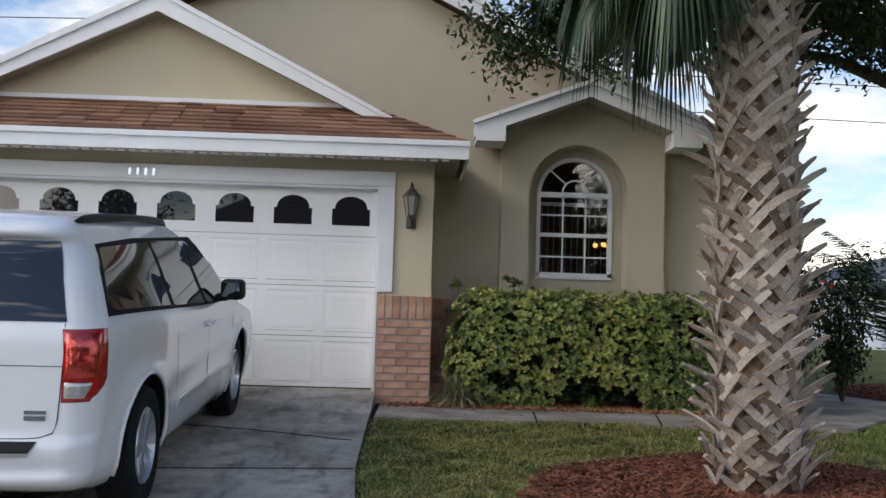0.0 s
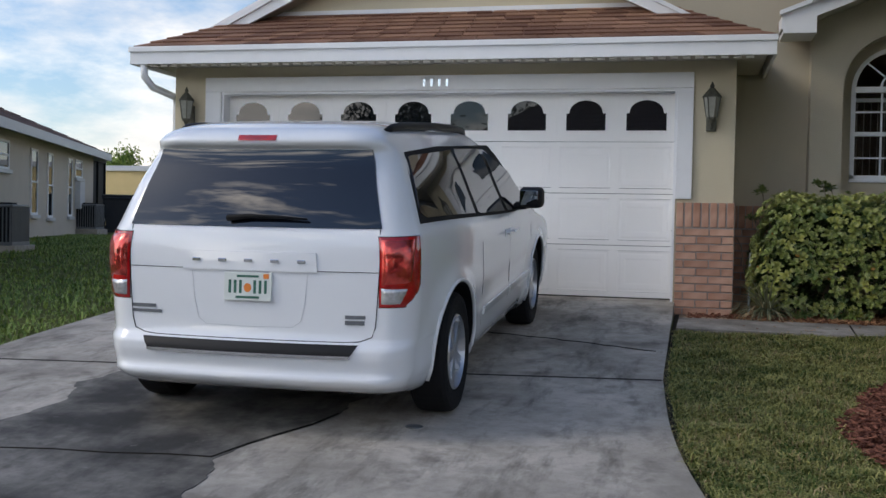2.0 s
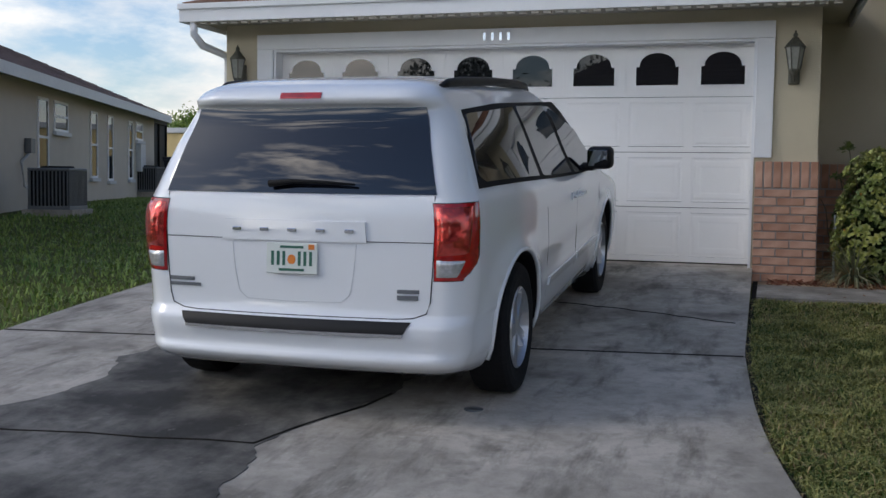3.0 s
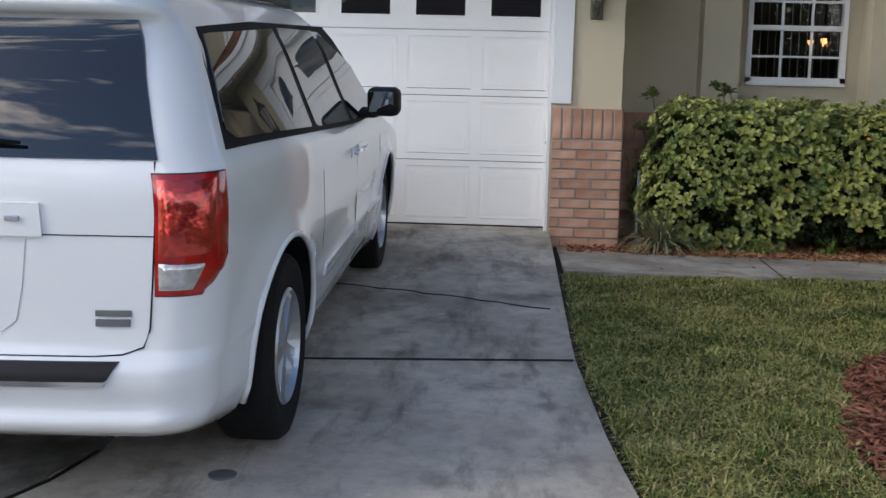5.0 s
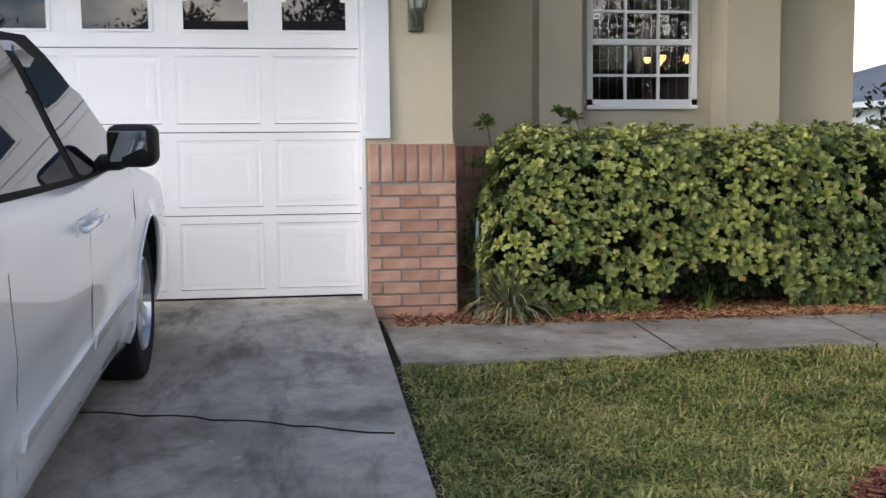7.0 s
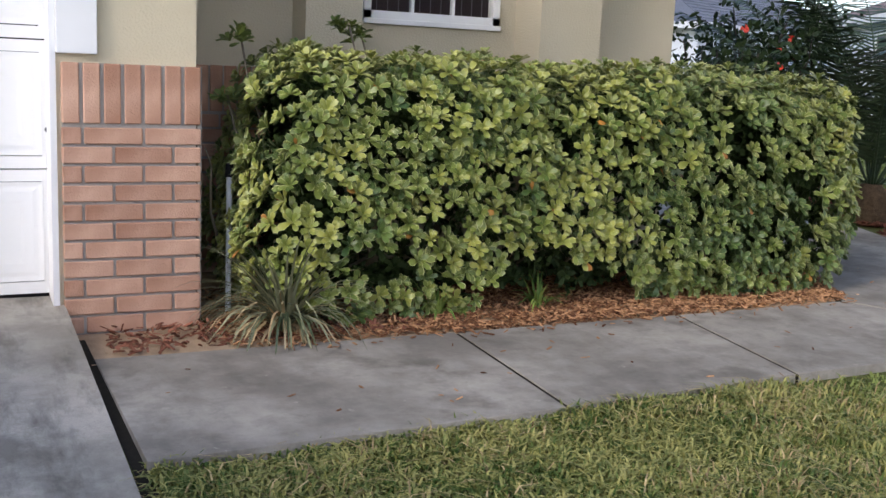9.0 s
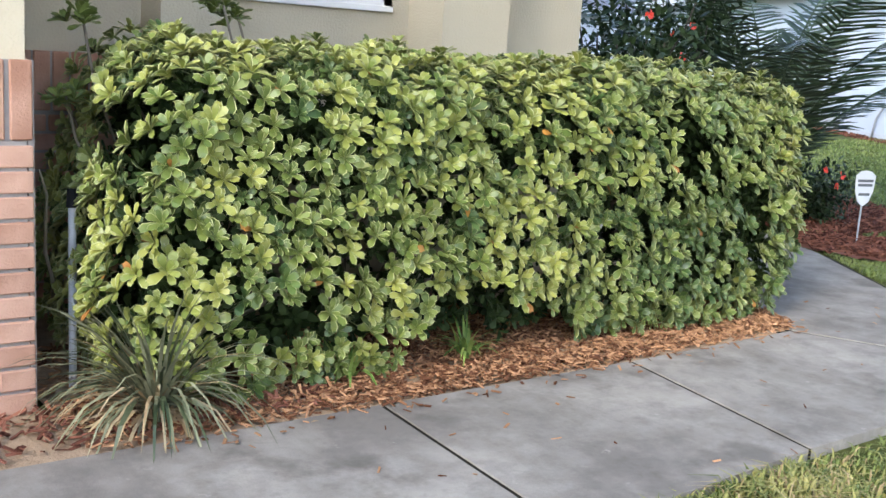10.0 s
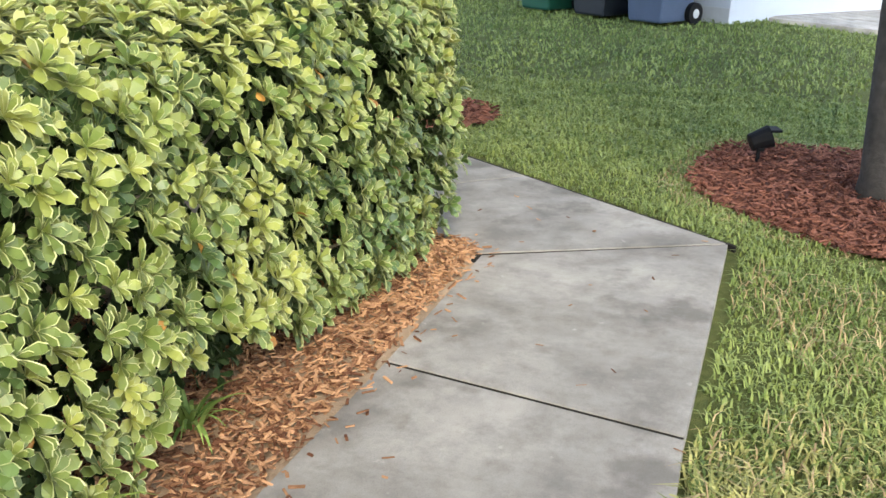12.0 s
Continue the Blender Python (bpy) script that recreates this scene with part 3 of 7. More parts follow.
def arched_window():
    w = thing("window_1", "white-framed arched window with grid bars and vertical blinds", "window", kind="structure")
    y = ny - 0.02
    part("window_frame", join(ring_bm(arch(WX0, WX1, WSP, WZ0), arch(WX0 + 0.045, WX1 - 0.045, WSP, WZ0), y, 0.07), bm_box(WX0, WX1, y, y + 0.07, WZ0, WZ0 + 0.045)), WHITE_TRIM, w)
    part("window_sill", bm_box(WX0 - 0.005, WX1 + 0.005, y - 0.012, y + 0.05, WZ0 - 0.03, WZ0, 0.004), WHITE_TRIM, w)
    part("transom_bar", bm_box(WX0 + 0.045, WX1 - 0.045, y - 0.004, y + 0.06, WSP - 0.03, WSP + 0.03, 0.004), WHITE_TRIM, w)
    part("meeting_rail", bm_box(WX0 + 0.045, WX1 - 0.045, y + 0.002, y + 0.06, 2.36, 2.405, 0.004), WHITE_TRIM, w)
    cx = (WX0 + WX1) / 2
    for k in (1, 2):
        x = WX0 + 0.045 + (WX1 - WX0 - 0.09) * k / 3
        part("glazing_bar", bm_box(x - 0.009, x + 0.009, y + 0.012, y + 0.045, WZ0 + 0.045, 2.36), WHITE_TRIM, w)
        part("glazing_bar", bm_box(x - 0.009, x + 0.009, y + 0.012, y + 0.045, 2.405, WSP - 0.03), WHITE_TRIM, w)
    for z in (2.13, 2.615):
        part("glazing_bar", bm_box(WX0 + 0.045, WX1 - 0.045, y + 0.014, y + 0.043, z - 0.009, z + 0.009), WHITE_TRIM, w)
    part("fan_bar", ring_bm(arch(cx - 0.15, cx + 0.15, WSP + 0.03, WSP + 0.03), arch(cx - 0.13, cx + 0.13, WSP + 0.03, WSP + 0.03), y + 0.012, 0.03), WHITE_TRIM, w)
    for a in (45, 135):
        c, s = math.cos(radians(a)), math.sin(radians(a))
        part("fan_bar", bm_cyl(0.01, 0.01, (cx + 0.14 * c, y + 0.03, WSP + 0.03 + 0.14 * s), (cx + 0.40 * c, y + 0.03, WSP + 0.40 * s), 8), WHITE_TRIM, w)
    g = part("pane", bm_prism(arch(WX0 + 0.04, WX1 - 0.04, WSP, WZ0 + 0.04), 0.005, "y", y + 0.03), CLEAR, w)
    g.visible_shadow = False
    return w


CLEAR = glass_mat("clear_pane", (0.92, 0.95, 0.95), 0.0, 1.0)
arched_window()
# the room behind it: surfaces coloured dark for its dimness, vertical blinds, a lit chandelier
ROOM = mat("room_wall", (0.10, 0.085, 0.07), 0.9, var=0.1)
room = thing("room_shell", "dim room behind the arched window", "room", kind="structure")
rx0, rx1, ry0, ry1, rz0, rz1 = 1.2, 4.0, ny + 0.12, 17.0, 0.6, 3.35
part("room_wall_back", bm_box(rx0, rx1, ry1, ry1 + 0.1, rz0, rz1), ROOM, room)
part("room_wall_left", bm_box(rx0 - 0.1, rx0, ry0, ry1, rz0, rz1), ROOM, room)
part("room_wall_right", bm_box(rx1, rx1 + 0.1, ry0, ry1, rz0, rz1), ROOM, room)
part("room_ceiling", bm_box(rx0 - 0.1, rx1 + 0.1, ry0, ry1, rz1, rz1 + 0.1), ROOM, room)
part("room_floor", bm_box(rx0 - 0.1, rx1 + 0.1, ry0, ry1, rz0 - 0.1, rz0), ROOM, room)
blind = thing("vertical_blind", "grey vertical slat blinds hanging half open", "blind")
BLIND_M = mat("blind_slat", (0.34, 0.33, 0.31), 0.7, var=0.1)
part("head_rail", bm_box(WX0 - 0.05, WX1 + 0.05, ny + 0.15, ny + 0.2, 2.74, 2.78), WHITE_TRIM, blind)
sl = mesh("slat", [(-0.02, 0, 0), (0.02, 0, 0), (0.02, 0, -0.86), (-0.02, 0, -0.86), (0, 0.004, 0), (0, 0.004, -0.86)], [(0, 4, 5, 3), (4, 1, 2, 5)], BLIND_M)
for k in range(13):
    add("slat", sl, blind, m=pose(WX0 + 0.02 + k * 0.07, ny + 0.18, 2.74, 0, 0, 68))
ch = thing("chandelier", "lit chandelier with warm glass shades", "chandelier")
CX = 3.27
BULB = emit_mat("warm_shade", (1.0, 0.42, 0.12), 1.7)
part("stem", bm_cyl(0.012, 0.012, (CX, 13.85, 2.3), (CX, 13.85, 3.35), 8), IRON, ch)
for k in range(5):
    a = 2 * math.pi * k / 5 + 0.3
    px, py = CX + 0.19 * math.cos(a), 13.85 + 0.19 * math.sin(a)
    tube("arm", [(CX, 13.85, 2.385), ((CX + px) / 2, (13.85 + py) / 2, 2.275), (px, py, 2.355)], 0.009, IRON, ch)
    b = bm_lathe([(0.012, 0), (0.026, 0.016), (0.032, 0.04), (0.026, 0.052)], 12)
    part("shade", b, BULB, ch, "glowing warm glass shade", Matrix.Translation((px, py, 2.335)))


# garage door
def garage_door():
    d = thing("garage_door", "closed white panelled double garage door with arched lights", "garage door", kind="structure")
    y, h = 11.63, 2.11 / 4
    w = (OX1 - OX0) / 8
    PH, PW = h - 0.11, w - 0.085

    def emboss(pw, ph):
        loops = [(0, 0.0), (0.016, 0.0022), (0.024, 0.0022), (0.040, 0.0), (0.075, 0.0), (0.092, 0.0018), (0.10, 0.0018)]
        verts, faces = [], []
        for o, dep in loops:
            for sx, sz in ((-1, -1), (1, -1), (1, 1), (-1, 1)):
                verts.append((sx * (pw / 2 - o), -0.001 + dep - 0.004, sz * (ph / 2 - o)))
        for k in range(len(loops) - 1):
            for i in range(4):
                faces.append((4 * k + i, 4 * k + (i + 1) % 4, 4 * k + 4 + (i + 1) % 4, 4 * k + 4 + i))
        k = 4 * (len(loops) - 1)
        faces.append((k, k + 1, k + 2, k + 3))
        return mesh("panel", verts, faces, DOOR_WHITE)
    me = emboss(PW, PH)
    for s in range(4):
        z0 = FLOOR + 0.012 + s * h
        if s < 3:
            # a rail frame leaves the pressed panels open
            bms = [bm_box(OX0, OX1, y, y + 0.04, z0, z0 + 0.05), bm_box(OX0, OX1, y, y + 0.04, z0 + h - 0.054, z0 + h - 0.006)]
            for c in range(9):
                xa, xb = OX0 + c * w - 0.043, OX0 + c * w + 0.043
                bms.append(bm_box(max(xa, OX0), min(xb, OX1), y + 0.0005, y + 0.0395, z0 + 0.045, z0 + h - 0.045))
            part("door_section", join(*bms), DOOR_WHITE, d)
            for c in range(8):
                add("panel", me, d, m=pose(OX0 + (c + 0.5) * w, y + 0.003, z0 + h / 2 - 0.001))
        else:
            part("door_section", bm_box(OX0, OX1, y, y + 0.04, z0, z0 + h + 0.06), DOOR_WHITE, d)
            ol = []
            for i in range(17):
                a = math.pi * i / 16
                ol.append((-0.168 * math.cos(a), 0.10 + 0.118 * math.sin(a)))
            ol = [(-0.20, -0.09), (-0.20, 0.085), (-0.172, 0.085)] + ol[1:-1] + [(0.172, 0.085), (0.20, 0.085), (0.20, -0.09)]
            big = [(px * 1.12, pz * 1.10) for px, pz in ol]
            frame_bm = join(ring_bm(big, ol, -0.010, 0.02), bm_box(-0.224, 0.224, -0.010, 0.01, -0.105, -0.09))
            fr = part("light_frame", frame_bm, DOOR_WHITE, d)
            pane = part("pane", bm_prism(ol, 0.006, "y", -0.006), WIN_GLASS, d)
            for c in range(8):
                m = pose(OX0 + (c + 0.5) * w, y, z0 + 0.20)
                if c == 0:
                    fr.matrix_basis, pane.matrix_basis = m, m
                else:
                    add("light_frame", fr.data, d, m=m), add("pane", pane.data, d, m=m)
            gv = join(*[bm_box(OX0 + c * w - 0.004, OX0 + c * w + 0.004, y - 0.004, y, z0 + 0.02, z0 + h) for c in range(1, 8)])
            part("seam", gv, DOOR_WHITE, d)
    part("bottom_seal", bm_box(OX0, OX1, y + 0.005, y + 0.035, FLOOR - 0.02, FLOOR + 0.012), BLACK, d, "black rubber seal")
    part("handle_bolt", bm_cyl(0.012, 0.012, (OX1 - 0.02, y - 0.02, 1.32), (OX1 - 0.02, y + 0.01, 1.32), 10), GREY_METAL, d)
    return d


garage_door()
wall_part("garage_inside", bm_box(OX0 - 0.1, OX1 + 0.1, 11.69, 11.75, 0.3, 3.0), BLACK)
trim = thing("garage_door_trim", "flat white board trim round the garage door", "trim", kind="structure")
part("trim_board", bm_box(-4.665, 0.556, GY - 0.035, GY - 0.002, OTOP, 2.885, 0.004), WHITE_TRIM, trim)
part("trim_board", bm_box(OX1, 0.556, GY - 0.033, GY - 0.002, 1.635, OTOP - 0.002, 0.004), WHITE_TRIM, trim)
part("trim_board", bm_box(-4.665, OX0, GY - 0.033, GY - 0.002, 1.635, OTOP - 0.002, 0.004), WHITE_TRIM, trim)
part("jamb_liner", bm_box(OX1 - 0.025, OX1 - 0.001, GY - 0.01, 11.629, 0.6, OTOP), WHITE_TRIM, trim)
part("jamb_liner", bm_box(OX0 + 0.001, OX0 + 0.025, GY - 0.01, 11.629, 0.6, OTOP), WHITE_TRIM, trim)
part("head_liner", bm_box(OX0 + 0.025, OX1 - 0.025, GY - 0.01, 11.629, OTOP - 0.025, OTOP - 0.002), WHITE_TRIM, trim)
for k in range(4):
    part("number_bar", bm_box(-2.20 + k * 0.082, -2.172 + k * 0.082, GY - 0.046, GY - 0.036, 2.765, 2.845, 0.004), CHROME, trim, "plain metal bar")


# roofs
def shingle_rows(name, corners, parent, rows, material=SHINGLE, tab=0.30, thick=0.012):
    """Courses of separate tabs over a roof quad: corners are eave left, eave right, top right, top left."""
    el, er, tr, tl = [Vector(c) for c in corners]
    nrm = (er - el).cross(tl - el).normalized()
    if nrm.z < 0:
        nrm = -nrm
    verts, faces = [], []
    for r in range(rows):
        t0, t1 = r / rows, min(1.0, (r + 1.12) / rows)
        a0, b0, a1, b1 = el.lerp(tl, t0), er.lerp(tr, t0), el.lerp(tl, t1), er.lerp(tr, t1)
        ln = (b0 - a0).length
        n = max(1, int(ln / tab))
        off = 0.5 * (r % 2)
        cuts = [0.0] + [(i + off + random.uniform(-0.06, 0.06)) / n for i in range(n + 1) if 0.01 < (i + off) / n < 0.99] + [1.0]
        for u0, u1 in zip(cuts, cuts[1:]):
            g = 0.007 / max(ln, 0.1)
            k = len(verts)
            p = [a0.lerp(b0, u0 + g), a0.lerp(b0, u1 - g), a1.lerp(b1, u1 - g), a1.lerp(b1, u0 + g)]
            lift = [thick * 1.9, thick * 1.9, thick * 0.5, thick * 0.5]
            e = random.uniform(0, 0.003)
            verts += [q + nrm * (l + e) for q, l in zip(p, lift)] + [q + nrm * 0.0005 for q in p]
            faces += [(k, k + 1, k + 2, k + 3), (k + 4, k + 5, k + 1, k), (k + 5, k + 6, k + 2, k + 1), (k + 7, k + 4, k, k + 3)]
    ob = add(name, mesh(name, verts, faces, material), parent)
    ob["kind"] = "stuff"
    return ob


def roof_slab(name, pts, parent, material, thick=0.05):
    bm = bmesh.new()
    hi = [bm.verts.new(p) for p in pts]
    lo = [bm.verts.new((p[0], p[1], p[2] - thick)) for p in pts]
    bm.faces.new(hi), bm.faces.new(lo[::-1])
    for i in range(len(pts)):
        bm.faces.new((hi[i], lo[i], lo[(i + 1) % len(pts)], hi[(i + 1) % len(pts)]))
    bmesh.ops.recalc_face_normals(bm, faces=bm.faces)
    return part(name, bm, material, parent)


EX0, EX1, EY, EZ = -5.29, 1.27, 11.0, 3.15
roof = part("roof", bm_box(EX0 + 0.05, EX1 - 0.05, EY + 0.06, 12.58, 3.0, 3.03), SOFFIT, house, "brown shingle garage roof with a boxed eave")
# front skirt and its two hips
q = [(EX0, EY, EZ), (EX1, EY, EZ), (EX1 - 1.0, EY + 1.0, EZ + 0.5), (EX0 + 1.0, EY + 1.0, EZ + 0.5)]
roof_slab("roof_deck", q, roof, SHINGLE)
shingle_rows("shingles", q, roof, 8)
q = [(EX1, EY, EZ), (EX1, 12.6, EZ), (EX1 - 1.0, 12.6, EZ + 0.5), (EX1 - 1.0, EY + 1.0, EZ + 0.5)]
roof_slab("roof_deck", q, roof, SHINGLE)
shingle_rows("shingles", q, roof, 8)
q = [(EX0, 24, EZ), (EX0, EY, EZ), (EX0 + 1.0, EY + 1.0, EZ + 0.5), (EX0 + 1.0, 24, EZ + 0.5)]
roof_slab("roof_deck", q, roof, SHINGLE)
# upper gable planes
AX, AZ = -2.05, 4.76
roof_slab("roof_deck", [(AX, 11.72, AZ), (EX1 - 0.72, 11.72, 3.46), (EX1 - 0.72, 12.6, 3.46), (AX, 12.6, AZ)], roof, SHINGLE)
roof_slab("roof_deck", [(AX, 11.72, AZ), (EX0 + 0.72, 11.72, 3.46), (EX0 + 0.72, 24, 3.46), (AX, 24, AZ)], roof, SHINGLE)
part("gable_wall", bm_prism([(AX - 2.3, 3.55), (AX, AZ - 0.12), (AX + 2.3, 3.55)], 0.1, "y", 12.0), STUCCO, roof)
for s in (-1, 1):
    ex = AX + s * 2.62
    part("rake_board", bm_prism([(AX, AZ + 0.02), (ex, 3.43 + 0.02), (ex - s * 0.16, 3.40), (AX, AZ - 0.19)], 0.035, "y", 11.69), WHITE_TRIM, roof)
    part("rake_cap", bm_prism([(AX, AZ + 0.045), (ex + s * 0.02, 3.455), (ex, 3.42), (AX, AZ - 0.01)], 0.06, "y", 11.66), WHITE_TRIM, roof)
    part("rake_soffit", bm_prism([(AX, AZ - 0.12), (ex, 3.37), (ex, 3.35), (AX, AZ - 0.14)], 0.28, "y", 11.725), SOFFIT, roof)
part("flashing", bm_box(AX - 2.2, AX + 2.2, 11.96, 11.998, 3.63, 3.69), WHITE_TRIM, roof)
part("fascia", bm_box(EX0 - 0.02, EX1 + 0.02, EY - 0.03, EY, EZ - 0.18, EZ - 0.005, 0.004), WHITE_TRIM, roof)
part("gutter_lip", bm_box(EX0 - 0.03, EX1 + 0.03, EY - 0.055, EY - 0.031, EZ - 0.055, EZ + 0.005, 0.008), WHITE_TRIM, roof)
part("fascia", bm_box(EX1 - 0.005, EX1 + 0.022, EY, 12.6, EZ - 0.18, EZ - 0.005), WHITE_TRIM, roof)
part("fascia", bm_box(EX0 - 0.022, EX0 + 0.005, EY, 24, EZ - 0.18, EZ - 0.005), WHITE_TRIM, roof)
vent = bm_box(0, 0.07, 0, 0.05, 0, 0.02)
vm = bpy.data.meshes.new("soffit_block")
vent.to_mesh(vm)
vent.free()
vm.materials.append(SOFFIT)
for k in range(55):
    add("soffit_block", vm, roof, m=pose(EX0 + 0.1 + k * 0.115, EY - 0.008, EZ - 0.205))

# main roof behind
main_roof = part("main_roof", bm_prism([(-0.37, 5.74), (-0.37, 5.86), (4.75, 3.30), (4.75, 3.18)], 11.6, "y", 12.3), SHINGLE, house, "brown shingle main roof")
part("roof_deck", bm_prism([(-0.37, 5.74), (-0.37, 5.86), (-5.6, 3.24), (-5.6, 3.12)], 11.6, "y", 12.3), SHINGLE, main_roof)
for s, ex in ((1, 4.75), (-1, -5.6)):
    z = 5.86 - 0.5 * abs(ex + 0.37)
    part("rake_board", bm_prism([(-0.37, 5.87), (ex, z + 0.01), (ex, z - 0.19), (-0.37, 5.67)], 0.035, "y", 12.262), WHITE_TRIM, main_roof)
    part("rake_cap", bm_prism([(-0.37, 5.90), (ex, z + 0.04), (ex, z - 0.02), (-0.37, 5.84)], 0.05, "y", 12.21), WHITE_TRIM, main_roof)
part("fascia", bm_box(4.73, 4.76, 12.3, 23.9, 3.12, 3.29), WHITE_TRIM, main_roof)

# the bay's own little gable
bay_roof = part("bay_roof", bm_prism([(2.67, 3.98), (2.67, 4.04), (3.93, 3.55), (3.93, 3.49)], 0.7, "y", 12.02), SHINGLE, house, "small gable roof over the window bay")
part("roof_deck", bm_prism([(2.67, 3.98), (2.67, 4.04), (1.41, 3.55), (1.41, 3.49)], 0.7, "y", 12.02), SHINGLE, bay_roof)
for s in (-1, 1):
    ex = 2.67 + s * 1.27
    part("rake_board", bm_prism([(2.67, 4.035), (ex, 3.54), (ex, 3.38), (2.67, 3.875)], 0.03, "y", 11.985), WHITE_TRIM, bay_roof)
    part("rake_cap", bm_prism([(2.67, 4.06), (ex + s * 0.02, 3.565), (ex + s * 0.02, 3.52), (2.67, 4.015)], 0.05, "y", 11.945), WHITE_TRIM, bay_roof)
    part("rake_soffit", bm_prism([(2.67, 3.90), (ex, 3.40), (ex, 3.38), (2.67, 3.88)], 0.36, "y", 12.016), SOFFIT, bay_roof)
    xa, xb = sorted((ex - s * 0.01, ex - s * 0.36))
    part("eave_return", bm_prism([(ex - s * 0.005, 3.53), (ex - s * 0.34, 3.63), (ex - s * 0.34, 3.34), (ex - s * 0.02, 3.34)], 0.5, "y", 11.98), WHITE_TRIM, bay_roof)


# bricks: bed walls of mortar and the separate bricks
def brick_mesh(w, h, d=0.03):
    bm = bm_box(-w / 2, w / 2, -d, 0.02, -h / 2, h / 2, 0.004, 1)
    me = bpy.data.meshes.new("brick")
    bm.to_mesh(me)
    bm.free()
    me.materials.append(BRICK)
    return me


def brick_face(parent, x0, x1, y, ztop, courses, along="x", flip=False):
    P, SL, HC = 0.241, 0.0776, 0.0785
    stretcher, half, soldier = brick_mesh(P - 0.012, HC - 0.012), brick_mesh(P / 2 - 0.012, HC - 0.012), brick_mesh(SL - 0.012, 0.24)
    def at(u, z):
        j = random.uniform(-0.0015, 0.0015)
        return pose(u, y + j, z) if along == "x" else pose(y + j, u, z, 0, 0, 90)
    n = max(1, round((x1 - x0) / SL))
    for k in range(n):
        add("brick", soldier, parent, m=at(x0 + (k + 0.5) * (x1 - x0) / n, ztop - 0.125))
    for c in range(courses):
        z = ztop - 0.25 - 0.006 - (c + 0.5) * HC
        u = x0 if c % 2 else x0 - P / 2
        if flip:
            u = x1 - math.ceil((x1 - x0) / P) * P - (P / 2 if c % 2 else 0)
        while u < x1 - 0.02:
            a, b = max(u, x0), min(u + P, x1)
            if b - a > 0.03:
                me = stretcher if b - a > P * 0.75 else half
                s = (b - a - 0.012) / ((P if me is stretcher else P / 2) - 0.012)
                m = at((a + b) / 2, z)
                add("brick", me, parent, m=m @ Matrix.Diagonal((s, 1, 1, 1)))
            u += P


clad = thing("brick_wainscot", "salmon brick facing on the garage corner with a soldier course on top", "brick facing", kind="structure")
part("mortar_bed", bm_box(0.414 + 0.004, GX1 - 0.004, GY - 0.024, GY - 0.002, 0.3, 1.60), MORTAR, clad)
part("mortar_bed", bm_box(GX1 + 0.002, GX1 + 0.02, GY - 0.02, 12.58, 0.3, 1.60), MORTAR, clad)
brick_face(clad, 0.41, GX1 + 0.02, GY - 0.005, 1.605, 13, flip=True)
clad2 = thing("brick_wainscot", "shaded brick facing on the recessed wall behind the hedge", "brick facing", kind="structure")
part("mortar_bed", bm_box(GX1 + 0.02, BX0, RY - 0.024, RY - 0.002, 0.3, 1.60), MORTAR, clad2)
brick_face(clad2, GX1 + 0.02, BX0 - 0.004, RY - 0.005, 1.605, 12)
clad3 = thing("brick_wainscot", "salmon brick facing on the garage corner beyond the van", "brick facing", kind="structure")
part("mortar_bed", bm_box(GX0 + 0.004, OX0 - 0.02, GY - 0.024, GY - 0.002, 0.3, 1.60), MORTAR, clad3)
brick_face(clad3, GX0 - 0.02, OX0 - 0.014, GY - 0.005, 1.605, 13)


def lantern(x, z):
    t = thing("wall_lantern", "weathered bronze wall lantern with glass sides", "wall lamp", "wall lanterns", m=pose(x, GY - 0.002, z))
    part("back_plate", bm_box(-0.05, 0.05, -0.025, 0, -0.30, -0.02, 0.012), IRON, t)
    tube("arm", [(0, -0.02, -0.22), (0, -0.07, -0.27), (0, -0.11, -0.25), (0, -0.12, -0.19)], 0.012, IRON, t)
    c = Matrix.Translation((0, -0.12, 0))
    part("cage", bm_lathe([(0.03, -0.205), (0.045, -0.19), (0.05, -0.175), (0.052, -0.17)], 6), IRON, t, m=c)
    part("glass", bm_lathe([(0.048, -0.17), (0.078, 0.02)], 6), LANTERN_GLASS, t, "clouded glass sides", m=c)
    for k in range(6):
        a = 2 * math.pi * k / 6
        part("rib", bm_cyl(0.006, 0.006, (0.05 * math.cos(a), 0.05 * math.sin(a) - 0.12, -0.17), (0.081 * math.cos(a), 0.081 * math.sin(a) - 0.12, 0.022), 6), IRON, t)
    part("roof_cap", bm_lathe([(0.095, 0.02), (0.09, 0.035), (0.06, 0.07), (0.035, 0.10), (0.03, 0.11)], 6), IRON, t, m=c)
    part("finial", bm_lathe([(0.012, 0.11), (0.02, 0.125), (0.022, 0.14), (0.01, 0.155), (0.006, 0.175)], 10), IRON, t, m=c)
    part("tail", bm_lathe([(0.004, -0.26), (0.014, -0.24), (0.02, -0.22), (0.03, -0.205)], 8), IRON, t, m=c)
    return t


lan = lantern(0.727, 2.60)
copy_thing(lan, pose(-4.845, GY - 0.002, 2.60))
spout = thing("downspout", "white gutter downspout elbow at the garage corner", "downspout")
tube("elbow", [(EX0 + 0.12, EY + 0.02, EZ - 0.16), (EX0 + 0.12, EY + 0.03, EZ - 0.3), (EX0 + 0.15, EY + 0.15, EZ - 0.40), (GX0 - 0.05, GY + 0.1, EZ - 0.46), (GX0 - 0.05, GY + 0.12, EZ - 0.6), (GX0 - 0.05, GY + 0.12, 0.7)], 0.04, WHITE_TRIM, spout)


